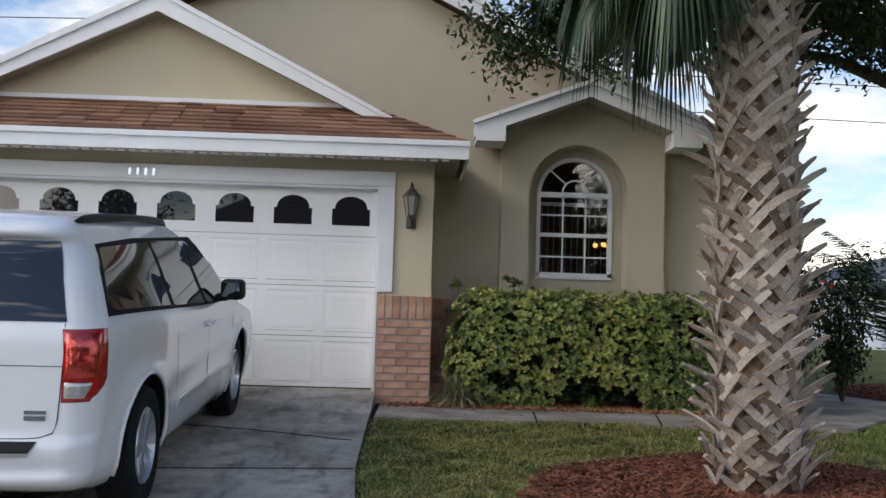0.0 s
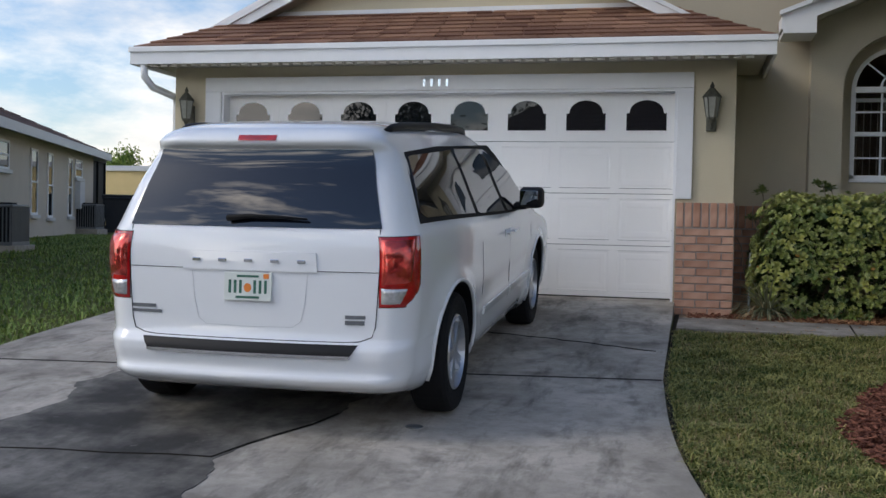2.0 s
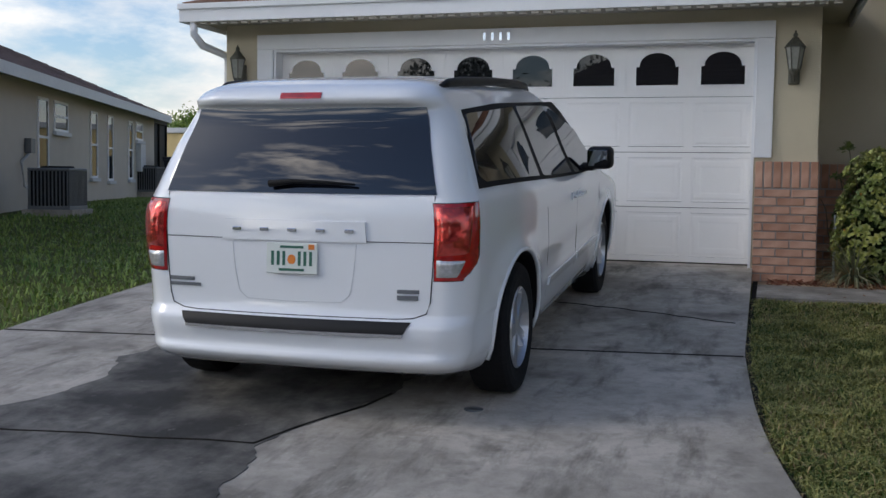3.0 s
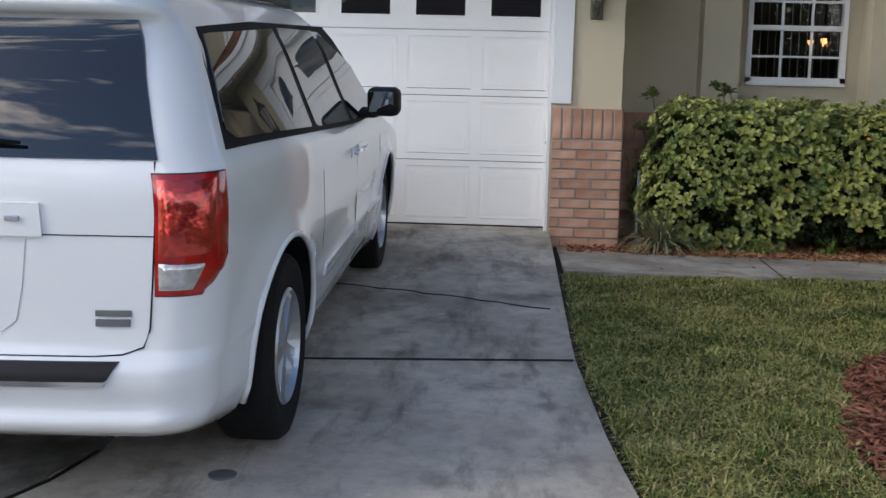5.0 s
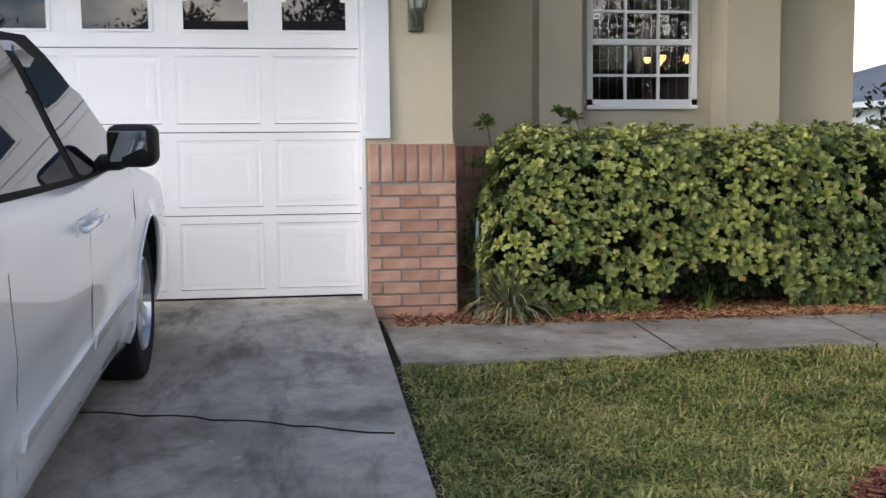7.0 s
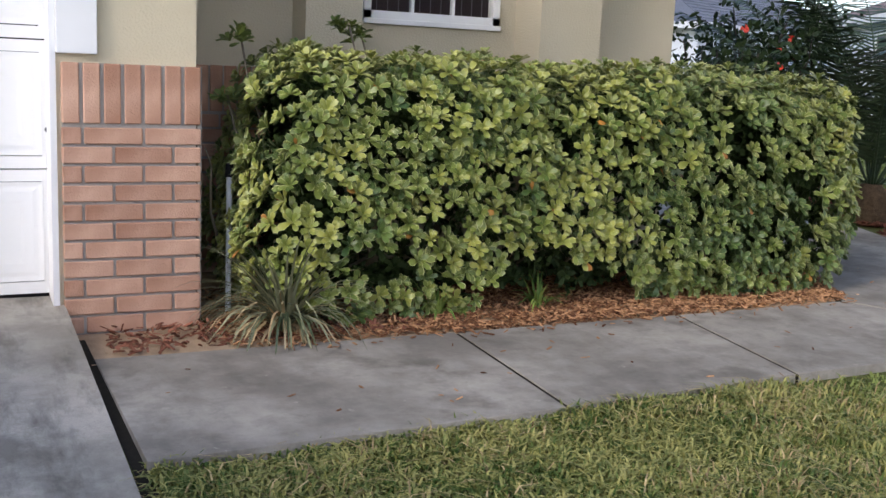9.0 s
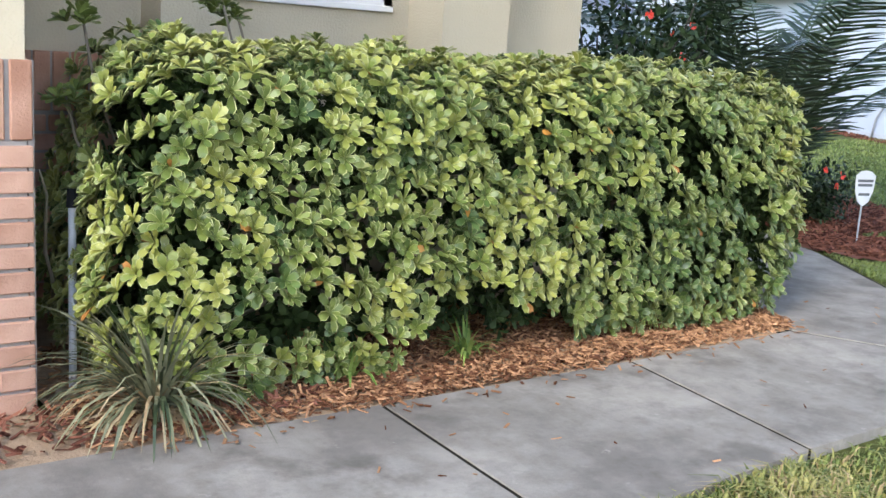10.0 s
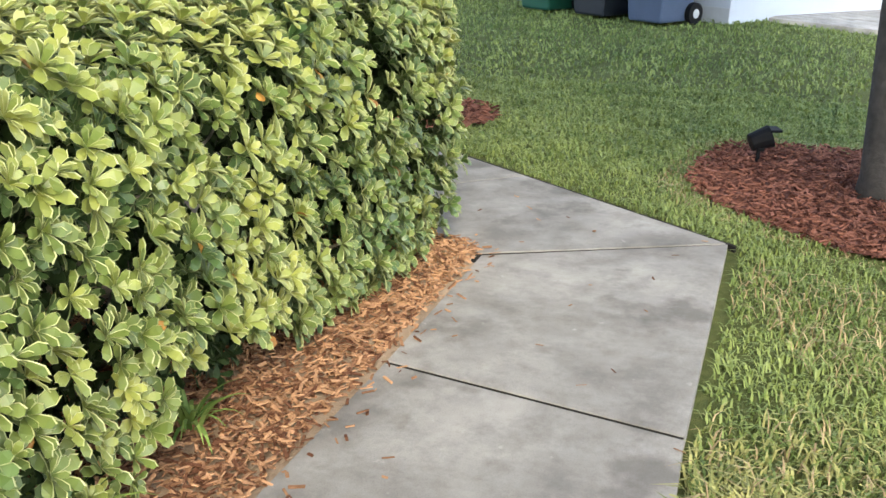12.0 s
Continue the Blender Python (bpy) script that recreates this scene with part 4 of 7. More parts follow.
# ---- the van ----
VAN = pose(-1.735, 6.03, drive_z(6.03) + 0.0, math.degrees(math.atan(0.08)), 0, 0.0)
van = thing("minivan", "white minivan parked nose-in on the driveway with dark rear glass", "van", m=VAN)


def lerp_table(tab, z):
    """A smooth curve through the table that never overshoots."""
    n = len(tab)
    if z <= tab[0][0]:
        return tab[0][1]
    if z >= tab[-1][0]:
        return tab[-1][1]
    d = [(tab[i + 1][1] - tab[i][1]) / (tab[i + 1][0] - tab[i][0]) for i in range(n - 1)]

    def slope(i):
        if i == 0 or i == n - 1:
            return d[0] if i == 0 else d[-1]
        return 0.0 if d[i - 1] * d[i] <= 0 else 2 * d[i - 1] * d[i] / (d[i - 1] + d[i])
    k = next(i for i in range(n - 1) if z <= tab[i + 1][0])
    h = tab[k + 1][0] - tab[k][0]
    t = (z - tab[k][0]) / h
    return (1 + 2 * t) * (1 - t) ** 2 * tab[k][1] + t * (1 - t) ** 2 * h * slope(k) + t * t * (3 - 2 * t) * tab[k + 1][1] + t * t * (t - 1) * h * slope(k + 1)


HUBS = (0.86, 3.90)
HALF = [(0.20, 0.86), (0.26, 0.92), (0.36, 0.955), (0.55, 0.972), (0.75, 0.985), (0.95, 0.985), (1.08, 0.972), (1.14, 0.945), (1.30, 0.882), (1.45, 0.82), (1.58, 0.752), (1.64, 0.705), (1.68, 0.64), (1.705, 0.55), (1.72, 0.42), (1.728, 0.2), (1.73, 0.02)]
REAR = [(0.20, 0.12), (0.235, 0.05), (0.27, 0.008), (0.30, 0.0), (0.33, 0.018), (0.36, 0.024), (0.45, 0.012), (0.51, 0.016), (0.535, 0.05), (0.56, 0.07), (0.62, 0.078), (0.80, 0.085), (1.0, 0.10), (1.14, 0.13), (1.35, 0.21), (1.58, 0.31), (1.592, 0.30), (1.604, 0.245), (1.618, 0.225), (1.64, 0.235), (1.668, 0.29), (1.69, 0.40), (1.71, 0.60), (1.72, 0.9), (1.728, 1.5), (1.73, 1.9)]
NOSE = [(0.20, 4.95), (0.3, 5.05), (0.5, 5.14), (0.7, 5.12), (0.85, 5.02), (0.95, 4.75), (1.02, 4.4), (1.08, 4.15), (1.14, 4.0), (1.35, 3.62), (1.5, 3.3), (1.6, 3.02), (1.66, 2.8), (1.70, 2.55), (1.72, 2.35), (1.728, 2.2), (1.73, 2.0)]


def plan_loop(z, n_side=46, n_corner=9):
    """Half outline of the body at height z, from the rear middle round to the nose middle."""
    w, yr, yf = lerp_table(HALF, z), lerp_table(REAR, z), lerp_table(NOSE, z)
    rr = min(0.17 if z < 1.6 else 0.2, w * 0.9)
    rf = min(0.45, w * 0.9, (yf - yr) * 0.4)
    pts = []
    crown = 0.05 if z > 0.55 else 0.07
    for i in range(9):
        x = (w - rr) * i / 9
        pts.append((x, yr + crown * (x / max(w, 0.01)) ** 2 * 0.9))
    y0 = yr + crown * ((w - rr) / max(w, 0.01)) ** 2 * 0.9
    for i in range(n_corner):
        a = math.pi / 2 * i / n_corner
        pts.append((w - rr + rr * math.sin(a), y0 + rr - rr * math.cos(a)))
    ya, yb = y0 + rr, yf - rf
    for i in range(n_side):
        y = ya + (yb - ya) * i / n_side
        pts.append((w, y))
    for i in range(n_corner):
        a = math.pi / 2 * i / n_corner
        pts.append((w - rf + rf * math.cos(a), yb + rf * math.sin(a)))
    for i in range(7):
        pts.append(((w - rf) * (1 - i / 6), yf))
    return pts


def flare(y, z):
    out = 0.0
    for hy in HUBS:
        d = math.hypot(y - hy, z - 0.36)
        out = max(out, 0.03 * math.exp(-((d - 0.42) / 0.07) ** 2))
    if 1.45 < y < 3.7:
        out += 0.007 * math.exp(-((z - 0.50 - 0.012 * (y - 1.4)) / 0.035) ** 2)
        out -= 0.004 * math.exp(-((z - 0.62 - 0.012 * (y - 1.4)) / 0.05) ** 2)
    return out


def side_x(y, z):
    return lerp_table(HALF, z) + flare(y, z)


def rear_y(x, z):
    w = lerp_table(HALF, z)
    crown = 0.05 if z > 0.55 else 0.07
    return lerp_table(REAR, z) + crown * (abs(x) / w) ** 2 * 0.9


def body_mesh():
    zs = [0.20 + 0.02 * k for k in range(72)] + [1.635, 1.65, 1.66, 1.67, 1.68, 1.688, 1.695, 1.70, 1.705, 1.71, 1.715, 1.719, 1.722, 1.725, 1.7275, 1.73]
    verts, faces, rows = [], [], []
    for z in zs:
        half = plan_loop(z)
        full = [(x + (flare(y, z) if x > 0.6 and 0.3 < y < 4.7 else 0), y) for x, y in half]
        full = full + [(-x, y) for x, y in full[-2:0:-1]]
        rows.append([len(verts) + i for i in range(len(full))])
        verts += [(x, y, z) for x, y in full]
    n = len(rows[0])
    for a, b in zip(rows, rows[1:]):
        for i in range(n):
            faces.append((a[i], a[(i + 1) % n], b[(i + 1) % n], b[i]))
    faces.append(tuple(rows[0][::-1])), faces.append(tuple(rows[-1]))
    return mesh("body", verts, faces, [VAN_WHITE, VAN_BLACK], smooth=True)


def cut(me, cutters):
    """The mesh with the cutters' volumes taken out."""
    ob = new("cut_body", me)
    tools = []
    for bm in cutters:
        cm = bpy.data.meshes.new("cutter")
        bm.to_mesh(cm)
        bm.free()
        cm.materials.append(VAN_WHITE), cm.materials.append(VAN_BLACK)
        for p in cm.polygons:
            p.material_index = 1
        t = new("cutter", cm)
        tools.append(t)
        mod = ob.modifiers.new("cut", "BOOLEAN")
        mod.operation, mod.solver, mod.object = "DIFFERENCE", "EXACT", t
    bpy.context.view_layer.update()
    out = bpy.data.meshes.new_from_object(ob.evaluated_get(bpy.context.evaluated_depsgraph_get()))
    bm = bmesh.new()
    bm.from_mesh(out)
    for e in bm.edges:
        if len({f.material_index for f in e.link_faces}) > 1:
            e.smooth = False
    bm.to_mesh(out)
    bm.free()
    bpy.data.objects.remove(ob)
    for t in tools:
        bpy.data.objects.remove(t)
    return out


WR = 0.355
body = cut(body_mesh(), [bm_cyl(0.405, 0.405, (-1.2, hy, 0.37), (-0.62, hy, 0.37), 48) for hy in HUBS] + [bm_cyl(0.405, 0.405, (0.62, hy, 0.37), (1.2, hy, 0.37), 48) for hy in HUBS])
body.name = "body"
vbody = add("body", body, van)


def side_patch(poly, off=0.004, sgn=1, sub=5, name="patch"):
    """A panel lying on the van's flank: poly in (y, z), convex quads rows between lower and upper edges."""
    lo, hi = poly
    verts, faces = [], []
    n = len(lo)
    for i in range(n):
        for k in range(sub + 1):
            t = k / sub
            y, z = lo[i][0] + (hi[i][0] - lo[i][0]) * t, lo[i][1] + (hi[i][1] - lo[i][1]) * t
            verts.append((sgn * (side_x(y, z) + off), y, z))
    w = sub + 1
    for i in range(n - 1):
        for k in range(sub):
            f = (i * w + k, (i + 1) * w + k, (i + 1) * w + k + 1, i * w + k + 1)
            faces.append(f if sgn > 0 else f[::-1])
    k0 = len(verts)
    rim = [i * w for i in range(n)] + [(n - 1) * w + k for k in range(1, w)] + [i * w + sub for i in range(n - 2, -1, -1)] + [k for k in range(sub - 1, 0, -1)]
    for back in (0.0, 0.02):
        for i in rim:
            x, y, z = verts[i]
            verts.append((x - sgn * back, y, z))
    m = len(rim)
    for i in range(m):
        f = (k0 + i, k0 + m + i, k0 + m + (i + 1) % m, k0 + (i + 1) % m)
        faces.append(f if sgn > 0 else f[::-1])
    return verts, faces


def win_edges(y0, y1, top0, top1, n=14, rad=0.09, round_front=False, lean0=0.0, lean1=0.0, z0=1.145, z1=1.10):
    """Lower and upper edge of a side window with rounded ends."""
    lo, hi = [], []
    for i in range(n + 1):
        t = i / n
        y = y0 + (y1 - y0) * t
        zb, zt = z0 + (z1 - z0) * t, top0 + (top1 - top0) * t
        d0, d1 = (y - y0), (y1 - y)
        e = 0.0
        for d, on in ((d0, True), (d1, round_front)):
            if on and d < rad:
                e = max(e, rad - math.sqrt(max(0, rad * rad - (rad - d) ** 2)))
        sh = lean0 * (1 - t) + lean1 * t
        lo.append((y, zb + 0.35 * e)), hi.append((y + sh, zt - e))
    return lo, hi


SIDE_WINDOWS = [
    (0.42, 1.50, 1.545, 1.575, 0.10, 0.12, 0.06, 1.18, 1.155, True),
    (1.60, 2.52, 1.58, 1.575, 0.03, 0.03, -0.07, 1.15, 1.13, False),
    (2.62, 3.62, 1.57, 1.40, 0.03, -0.05, -0.34, 1.125, 1.10, False),
]
# the dark band that carries the side windows
for sg in (1, -1):
    lo = [(0.37 + 3.3 * i / 30, 1.15 - 0.06 * i / 30) for i in range(31)]
    hi = []
    for i in range(31):
        y = 0.37 + 3.3 * i / 30
        top = 1.565 + 0.035 * min(1, i / 8) if y < 2.9 else 1.60 - (y - 2.9) * 0.62
        e = max(0, 0.13 - math.sqrt(max(0, 0.13 ** 2 - (0.13 - min(0.13, y - 0.37)) ** 2)))
        hi.append((y + 0.12 * max(0, 1 - (y - 0.37) / 0.9), max(top - e, lo[i][1] + 0.02)))
    v, f = side_patch((lo, hi), 0.003, sg)
    add("window_band", mesh("window_band", v, f, BLACK, smooth=False), vbody, "black window surround")
    for y0, y1, t0, t1, rad, l0, l1, z0, z1, first in SIDE_WINDOWS:
        v, f = side_patch(win_edges(y0, y1, t0, t1, 16, rad, False, l0, l1, z0, z1), 0.007, sg)
        add("side_window", mesh("side_window", v, f, VAN_GLASS, smooth=True), vbody, "dark tinted side window")
SEAM = mat("door_gap_grey", (0.16, 0.165, 0.17), 0.7)
# door gaps, handles, mirror, sill moulding
def seam_line(pts, sg, w=0.006):
    tube("door_gap", [(sg * (side_x(y, z) - 0.0005), y, z) for y, z in pts], w / 2.6, SEAM, vbody, "grey door gap", res=0)


for sg in (1, -1):
    seam_line([(1.55, 1.12), (1.555, 0.95), (1.565, 0.85), (1.585, 0.72), (1.60, 0.60), (1.60, 0.40), (1.61, 0.30)], sg)
    seam_line([(2.60, 1.09), (2.60, 0.95), (2.60, 0.7), (2.60, 0.5), (2.60, 0.30)], sg)
    seam_line([(3.58, 1.07), (3.62, 0.95), (3.62, 0.8), (3.60, 0.6), (3.58, 0.45)], sg)
    seam_line([(1.60, 0.285), (2.2, 0.29), (2.9, 0.29), (3.55, 0.30)], sg)
    v, f = side_patch(([(1.63, 0.455), (2.2, 0.46), (2.58, 0.465)], [(1.63, 0.505), (2.2, 0.51), (2.58, 0.515)]), 0.012, sg, 2)
    add("side_moulding", mesh("side_moulding", v, f, VAN_WHITE), vbody)
    v, f = side_patch(([(2.63, 0.467), (3.1, 0.475), (3.57, 0.485)], [(2.63, 0.517), (3.1, 0.525), (3.57, 0.53)]), 0.012, sg, 2)
    add("side_moulding", mesh("side_moulding", v, f, VAN_WHITE), vbody)
    for hy in (2.47, 2.70):
        z = 0.965
        x = side_x(hy, z)
        h = bm_box(-0.014, 0.014, -0.10, 0.10, -0.014, 0.014, 0.012, 3)
        part("door_handle", h, VAN_WHITE, vbody, "white door handle", Matrix.Translation((sg * (x + 0.028), hy, z)), smooth=True)
        cupm = bm_box(-0.004, 0.004, -0.085, 0.085, -0.032, 0.032, 0.003, 1)
        part("handle_cup", cupm, VAN_WHITE, vbody, "shaded handle recess", Matrix.Translation((sg * (x + 0.0015), hy, z)))
    mir = bm_box(-0.092, 0.092, -0.07, 0.07, -0.088, 0.088, 0.042, 4)
    mirror = part("side_mirror", mir, VAN_BLACK, van, "black side mirror housing", pose(sg * 1.07, 3.10, 1.205, 0, 0, sg * -8), smooth=True)
    part("mirror_glass", bm_box(-0.072, 0.072, -0.003, 0.003, -0.064, 0.064, 0.002, 1), MIRROR, mirror, "mirror glass", pose(0, -0.074, 0, 12, 0, sg * 6))
    part("mirror_arm", bm_box(sg * -0.12 - 0.09, sg * -0.12 + 0.09, -0.05, 0.05, -0.10, -0.04, 0.02, 2), VAN_BLACK, mirror)
    rail = tube("roof_rail", [(sg * 0.655, 0.55, 1.665), (sg * 0.66, 0.66, 1.684), (sg * 0.66, 0.85, 1.692), (sg * 0.66, 1.5, 1.698), (sg * 0.66, 2.1, 1.694), (sg * 0.655, 2.4, 1.684), (sg * 0.65, 2.5, 1.664)], [0.012, 0.018, 0.02, 0.02, 0.02, 0.018, 0.012], VAN_BLACK, van, "black roof rail")


# rear: tailgate glass, handle bar, lamps, plate, step, wiper
def rear_patch(lo, hi, off, sub=6, name="patch", mats=None, thick=0.015, smooth=True, parent=None, label=""):
    """A panel on the van's rear: lower and upper edges as (x, z)."""
    verts, faces = [], []
    n, w = len(lo), sub + 1
    for i in range(n):
        for k in range(w):
            t = k / sub
            x, z = lo[i][0] + (hi[i][0] - lo[i][0]) * t, lo[i][1] + (hi[i][1] - lo[i][1]) * t
            verts.append((x, rear_y(x, z) - off, z))
    for i in range(n - 1):
        for k in range(sub):
            faces.append((i * w + k, (i + 1) * w + k, (i + 1) * w + k + 1, i * w + k + 1))
    k0 = len(verts)
    rim = [i * w for i in range(n)] + [(n - 1) * w + k for k in range(1, w)] + [i * w + sub for i in range(n - 2, -1, -1)] + [k for k in range(sub - 1, 0, -1)]
    for back in (0.0, thick):
        for i in rim:
            x, y, z = verts[i]
            verts.append((x, y + back, z))
    m = len(rim)
    for i in range(m):
        faces.append((k0 + i, k0 + m + i, k0 + m + (i + 1) % m, k0 + (i + 1) % m))
    return add(name, mesh(name, verts, faces, mats, smooth=smooth), parent or vbody, label)


def span(x0, x1, z0, z1, n=16):
    return [(x0 + (x1 - x0) * i / n, z0 + (z1 - z0) * i / n) for i in range(n + 1)]


# tailgate seams
def rear_line(pts, w=0.007, material=BLACK, label="dark tailgate gap"):
    tube("tailgate_gap", [(x, rear_y(x, z) - 0.001, z) for x, z in pts], w / 2, material, vbody, label, res=0)


rear_patch(span(-0.80, 0.80, 1.135, 1.135), span(-0.665, 0.665, 1.585, 1.585), 0.006, 8, "rear_window", VAN_GLASS, label="dark glossy rear window")
rear_patch(span(-0.12, 0.12, 1.626, 1.626, 6), span(-0.12, 0.12, 1.65, 1.65, 6), 0.006, 2, "brake_lamp", TAIL_RED, label="red high brake lamp")
bar = rear_patch(span(-0.43, 0.43, 0.90, 0.90), span(-0.42, 0.42, 1.0, 1.0), 0.011, 4, "grip_bar", VAN_WHITE, 0.03, label="white grip bar over the plate")
for k in range(5):
    x = -0.30 + 0.15 * k
    part("emblem_bar", bm_box(x - 0.024, x + 0.024, -0.004, 0.004, -0.009, 0.009, 0.003, 1), CHROME, bar, "plain chrome bar", Matrix.Translation((0, rear_y(x, 0.95) - 0.016, 0.955)))
# grey line paints the shaded edge of a recess that is not modelled
rear_line([(-0.37, 0.89), (-0.355, 0.75), (-0.33, 0.64), (-0.28, 0.605), (0.0, 0.60), (0.28, 0.605), (0.33, 0.64), (0.355, 0.75), (0.37, 0.89)], 0.003, LIGHT_GREY, "thin grey line drawn as the shade round the plate recess")
plate = part("licence_plate", bm_box(-0.152, 0.152, -0.004, 0.004, -0.076, 0.076, 0.003, 1), PLATE, van, "white licence plate with green bars and an orange spot", pose(0.0, rear_y(0, 0.81) - 0.012, 0.815, -6, 0, 0))
for x0, x1 in ((-0.122, -0.106), (-0.088, -0.072), (-0.054, -0.038), (0.038, 0.054), (0.072, 0.088), (0.106, 0.122)):
    part("plate_bar", bm_box(x0, x1, -0.0065, -0.0035, -0.035, 0.035), PLATE_GREEN, plate)
part("plate_bar", bm_box(-0.07, 0.07, -0.0065, -0.0035, 0.05, 0.062), PLATE_GREEN, plate)
part("plate_bar", bm_box(-0.075, 0.075, -0.0065, -0.0035, -0.062, -0.05), PLATE_GREEN, plate)
part("plate_spot", bm_cyl(0.024, 0.024, (0, -0.0065, -0.005), (0, -0.003, -0.005), 14), ORANGE, plate, "orange spot")
part("plate_sticker", bm_box(0.10, 0.135, -0.0065, -0.0035, 0.045, 0.07), ORANGE, plate, "small yellow sticker")
rear_line([(-0.80 + 1.6 * i / 12, 0.905) for i in range(13)], 0.004)
rear_line([(-0.79, 1.13), (-0.80, 0.95), (-0.79, 0.75), (-0.78, 0.62), (-0.76, 0.565), (-0.69, 0.542)] + [(-0.6 + 1.2 * i / 10, 0.537) for i in range(11)] + [(0.69, 0.542), (0.76, 0.565), (0.78, 0.62), (0.79, 0.75), (0.80, 0.95), (0.79, 1.13)], 0.006)
rear_patch(span(-0.655, 0.655, 0.474, 0.474), span(-0.69, 0.69, 0.527, 0.527), 0.012, 2, "step_pad", VAN_BLACK, 0.02, label="black bumper step pad")
rear_patch(span(-0.65, 0.65, 0.458, 0.458), span(-0.655, 0.655, 0.474, 0.474), 0.020, 1, "step_trim", CHROME, 0.02, label="chrome step trim")
for x0, x1, z in ((0.60, 0.72, 0.66), (-0.78, -0.62, 0.68)):
    rear_patch(span(x0, x1, z, z, 3), span(x0, x1, z + 0.018, z + 0.018, 3), 0.006, 1, "badge_bar", GREY_METAL, 0.008, label="plain dark badge bar")
rear_patch(span(0.60, 0.715, 0.628, 0.628, 3), span(0.60, 0.715, 0.650, 0.650, 3), 0.006, 1, "badge_bar", GREY_METAL, 0.008, label="plain dark badge bar")
rear_patch(span(-0.78, -0.58, 0.652, 0.652, 3), span(-0.78, -0.58, 0.668, 0.668, 3), 0.006, 1, "badge_bar", GREY_METAL, 0.008, label="plain dark badge bar")
tube("wiper", [(-0.14, rear_y(0, 1.19) - 0.035, 1.185), (0.0, rear_y(0, 1.2) - 0.045, 1.20), (0.2, rear_y(0.2, 1.19) - 0.04, 1.195), (0.36, rear_y(0.36, 1.18) - 0.035, 1.185)], [0.020, 0.013, 0.010, 0.006], BLACK, vbody, "black rear wiper")
part("exhaust_tip", bm_cyl(0.03, 0.03, (0.60, 0.15, 0.222), (0.60, 0.5, 0.24), 14), BLACK, van, "dull steel exhaust tip")


def corner_pt(u, z, off):
    """A point on the rear corner: u runs from the rear face (0) round to the flank (1)."""
    w, rr = lerp_table(HALF, z), 0.17
    y0 = rear_y(w - rr, z)
    L0, L1, L2 = 0.055, rr * math.pi / 2, 0.05
    s = u * (L0 + L1 + L2)
    if s < L0:
        x, y, nx, nyy = w - rr - L0 + s, y0, 0, -1
        y = rear_y(x, z)
    elif s < L0 + L1:
        a = (s - L0) / rr
        x, y, nx, nyy = w - rr + rr * math.sin(a), y0 + rr - rr * math.cos(a), math.sin(a), -math.cos(a)
    else:
        x, y, nx, nyy = w, y0 + rr + (s - L0 - L1), 1, 0
    return x + nx * off, y + nyy * off


def tail_lamp(sg):
    def strip(name, u0f, u1f, z0, z1, off, material, parent, label="", nu=14, nz=10, bulge=0.012):
        verts, faces = [], []
        for j in range(nz + 1):
            t = j / nz
            z = z0 + (z1 - z0) * t
            for i in range(nu + 1):
                s = i / nu
                u = u0f(t) + (u1f(t) - u0f(t)) * s
                b = bulge * (1 - (2 * s - 1) ** 4) * (1 - (2 * t - 1) ** 6)
                x, y = corner_pt(u, z, off + b)
                verts.append((sg * x, y, z))
        w = nu + 1
        for j in range(nz):
            for i in range(nu):
                f = (j * w + i, j * w + i + 1, (j + 1) * w + i + 1, (j + 1) * w + i)
                faces.append(f if sg > 0 else f[::-1])
        return add(name, mesh(name, verts, faces, material, smooth=True), parent, label)
    lamp = strip("tail_lamp", lambda t: 0.11, lambda t: 0.50 + 0.30 * min(1, t * 4.0), 0.725, 1.09, 0.004, TAIL_RED, van, "red tail lamp with clear reversing lens")
    strip("gasket", lambda t: 0.10, lambda t: 0.51 + 0.30 * min(1, t * 4.0), 0.721, 1.094, 0.001, VAN_BLACK, lamp, "thin black gasket", bulge=0.0)
    strip("reversing_lens", lambda t: 0.15, lambda t: 0.42 + 0.14 * t, 0.743, 0.825, 0.012, TAIL_CLEAR, lamp, "clear ribbed lens")
    strip("reflector", lambda t: 0.15, lambda t: 0.60 + 0.06 * t, 0.84, 1.075, 0.010, TAIL_CORE, lamp, "mottled bright red reflector", bulge=0.022)


tail_lamp(1), tail_lamp(-1)


# rounded lips of the wheel arches
for sg in (1, -1):
    for hy in HUBS:
        pts = []
        for i in range(25):
            a = radians(-14 + 208 * i / 24)
            y, z = hy + 0.412 * math.cos(a), 0.37 + 0.412 * math.sin(a)
            if z > 0.27:
                pts.append((sg * (side_x(y, z) - 0.004), y, z))
        tube("arch_lip", pts, 0.013, VAN_WHITE, vbody, res=1)


# the flanks draw in towards the tail, the roof and the bumper curve in
def drawn(p, low):
    p.z -= 0.05 * smoothstep(0.5, 2.8, p.y) * smoothstep(0.7, 1.05, p.z) * (1 - smoothstep(1.3, 1.6, p.z))
    if p.y < 1.3:
        p.x *= 1 - 0.115 * ((1.3 - p.y) / 1.3) ** 1.4
    if p.z > 1.6:
        p.z = 1.5575 + (p.z - 1.6) * 1.27
    elif p.z > 1.1:
        p.z = 1.1 + (p.z - 1.1) * 0.915
    elif low and p.z < 0.5 and p.y < 0.62:
        p.z = 0.5 - (0.5 - p.z) * (1 - 0.22 * (0.62 - p.y) / 0.62)
    return p


def draw_in(ob):
    m = ob.matrix_basis
    back = m.inverted()
    for v in ob.data.vertices:
        v.co = back @ drawn(m @ v.co, True)
    for c in ob.children:
        k = m @ c.matrix_basis
        kb = k.inverted()
        for v in c.data.vertices:
            v.co = kb @ drawn(k @ v.co, False)


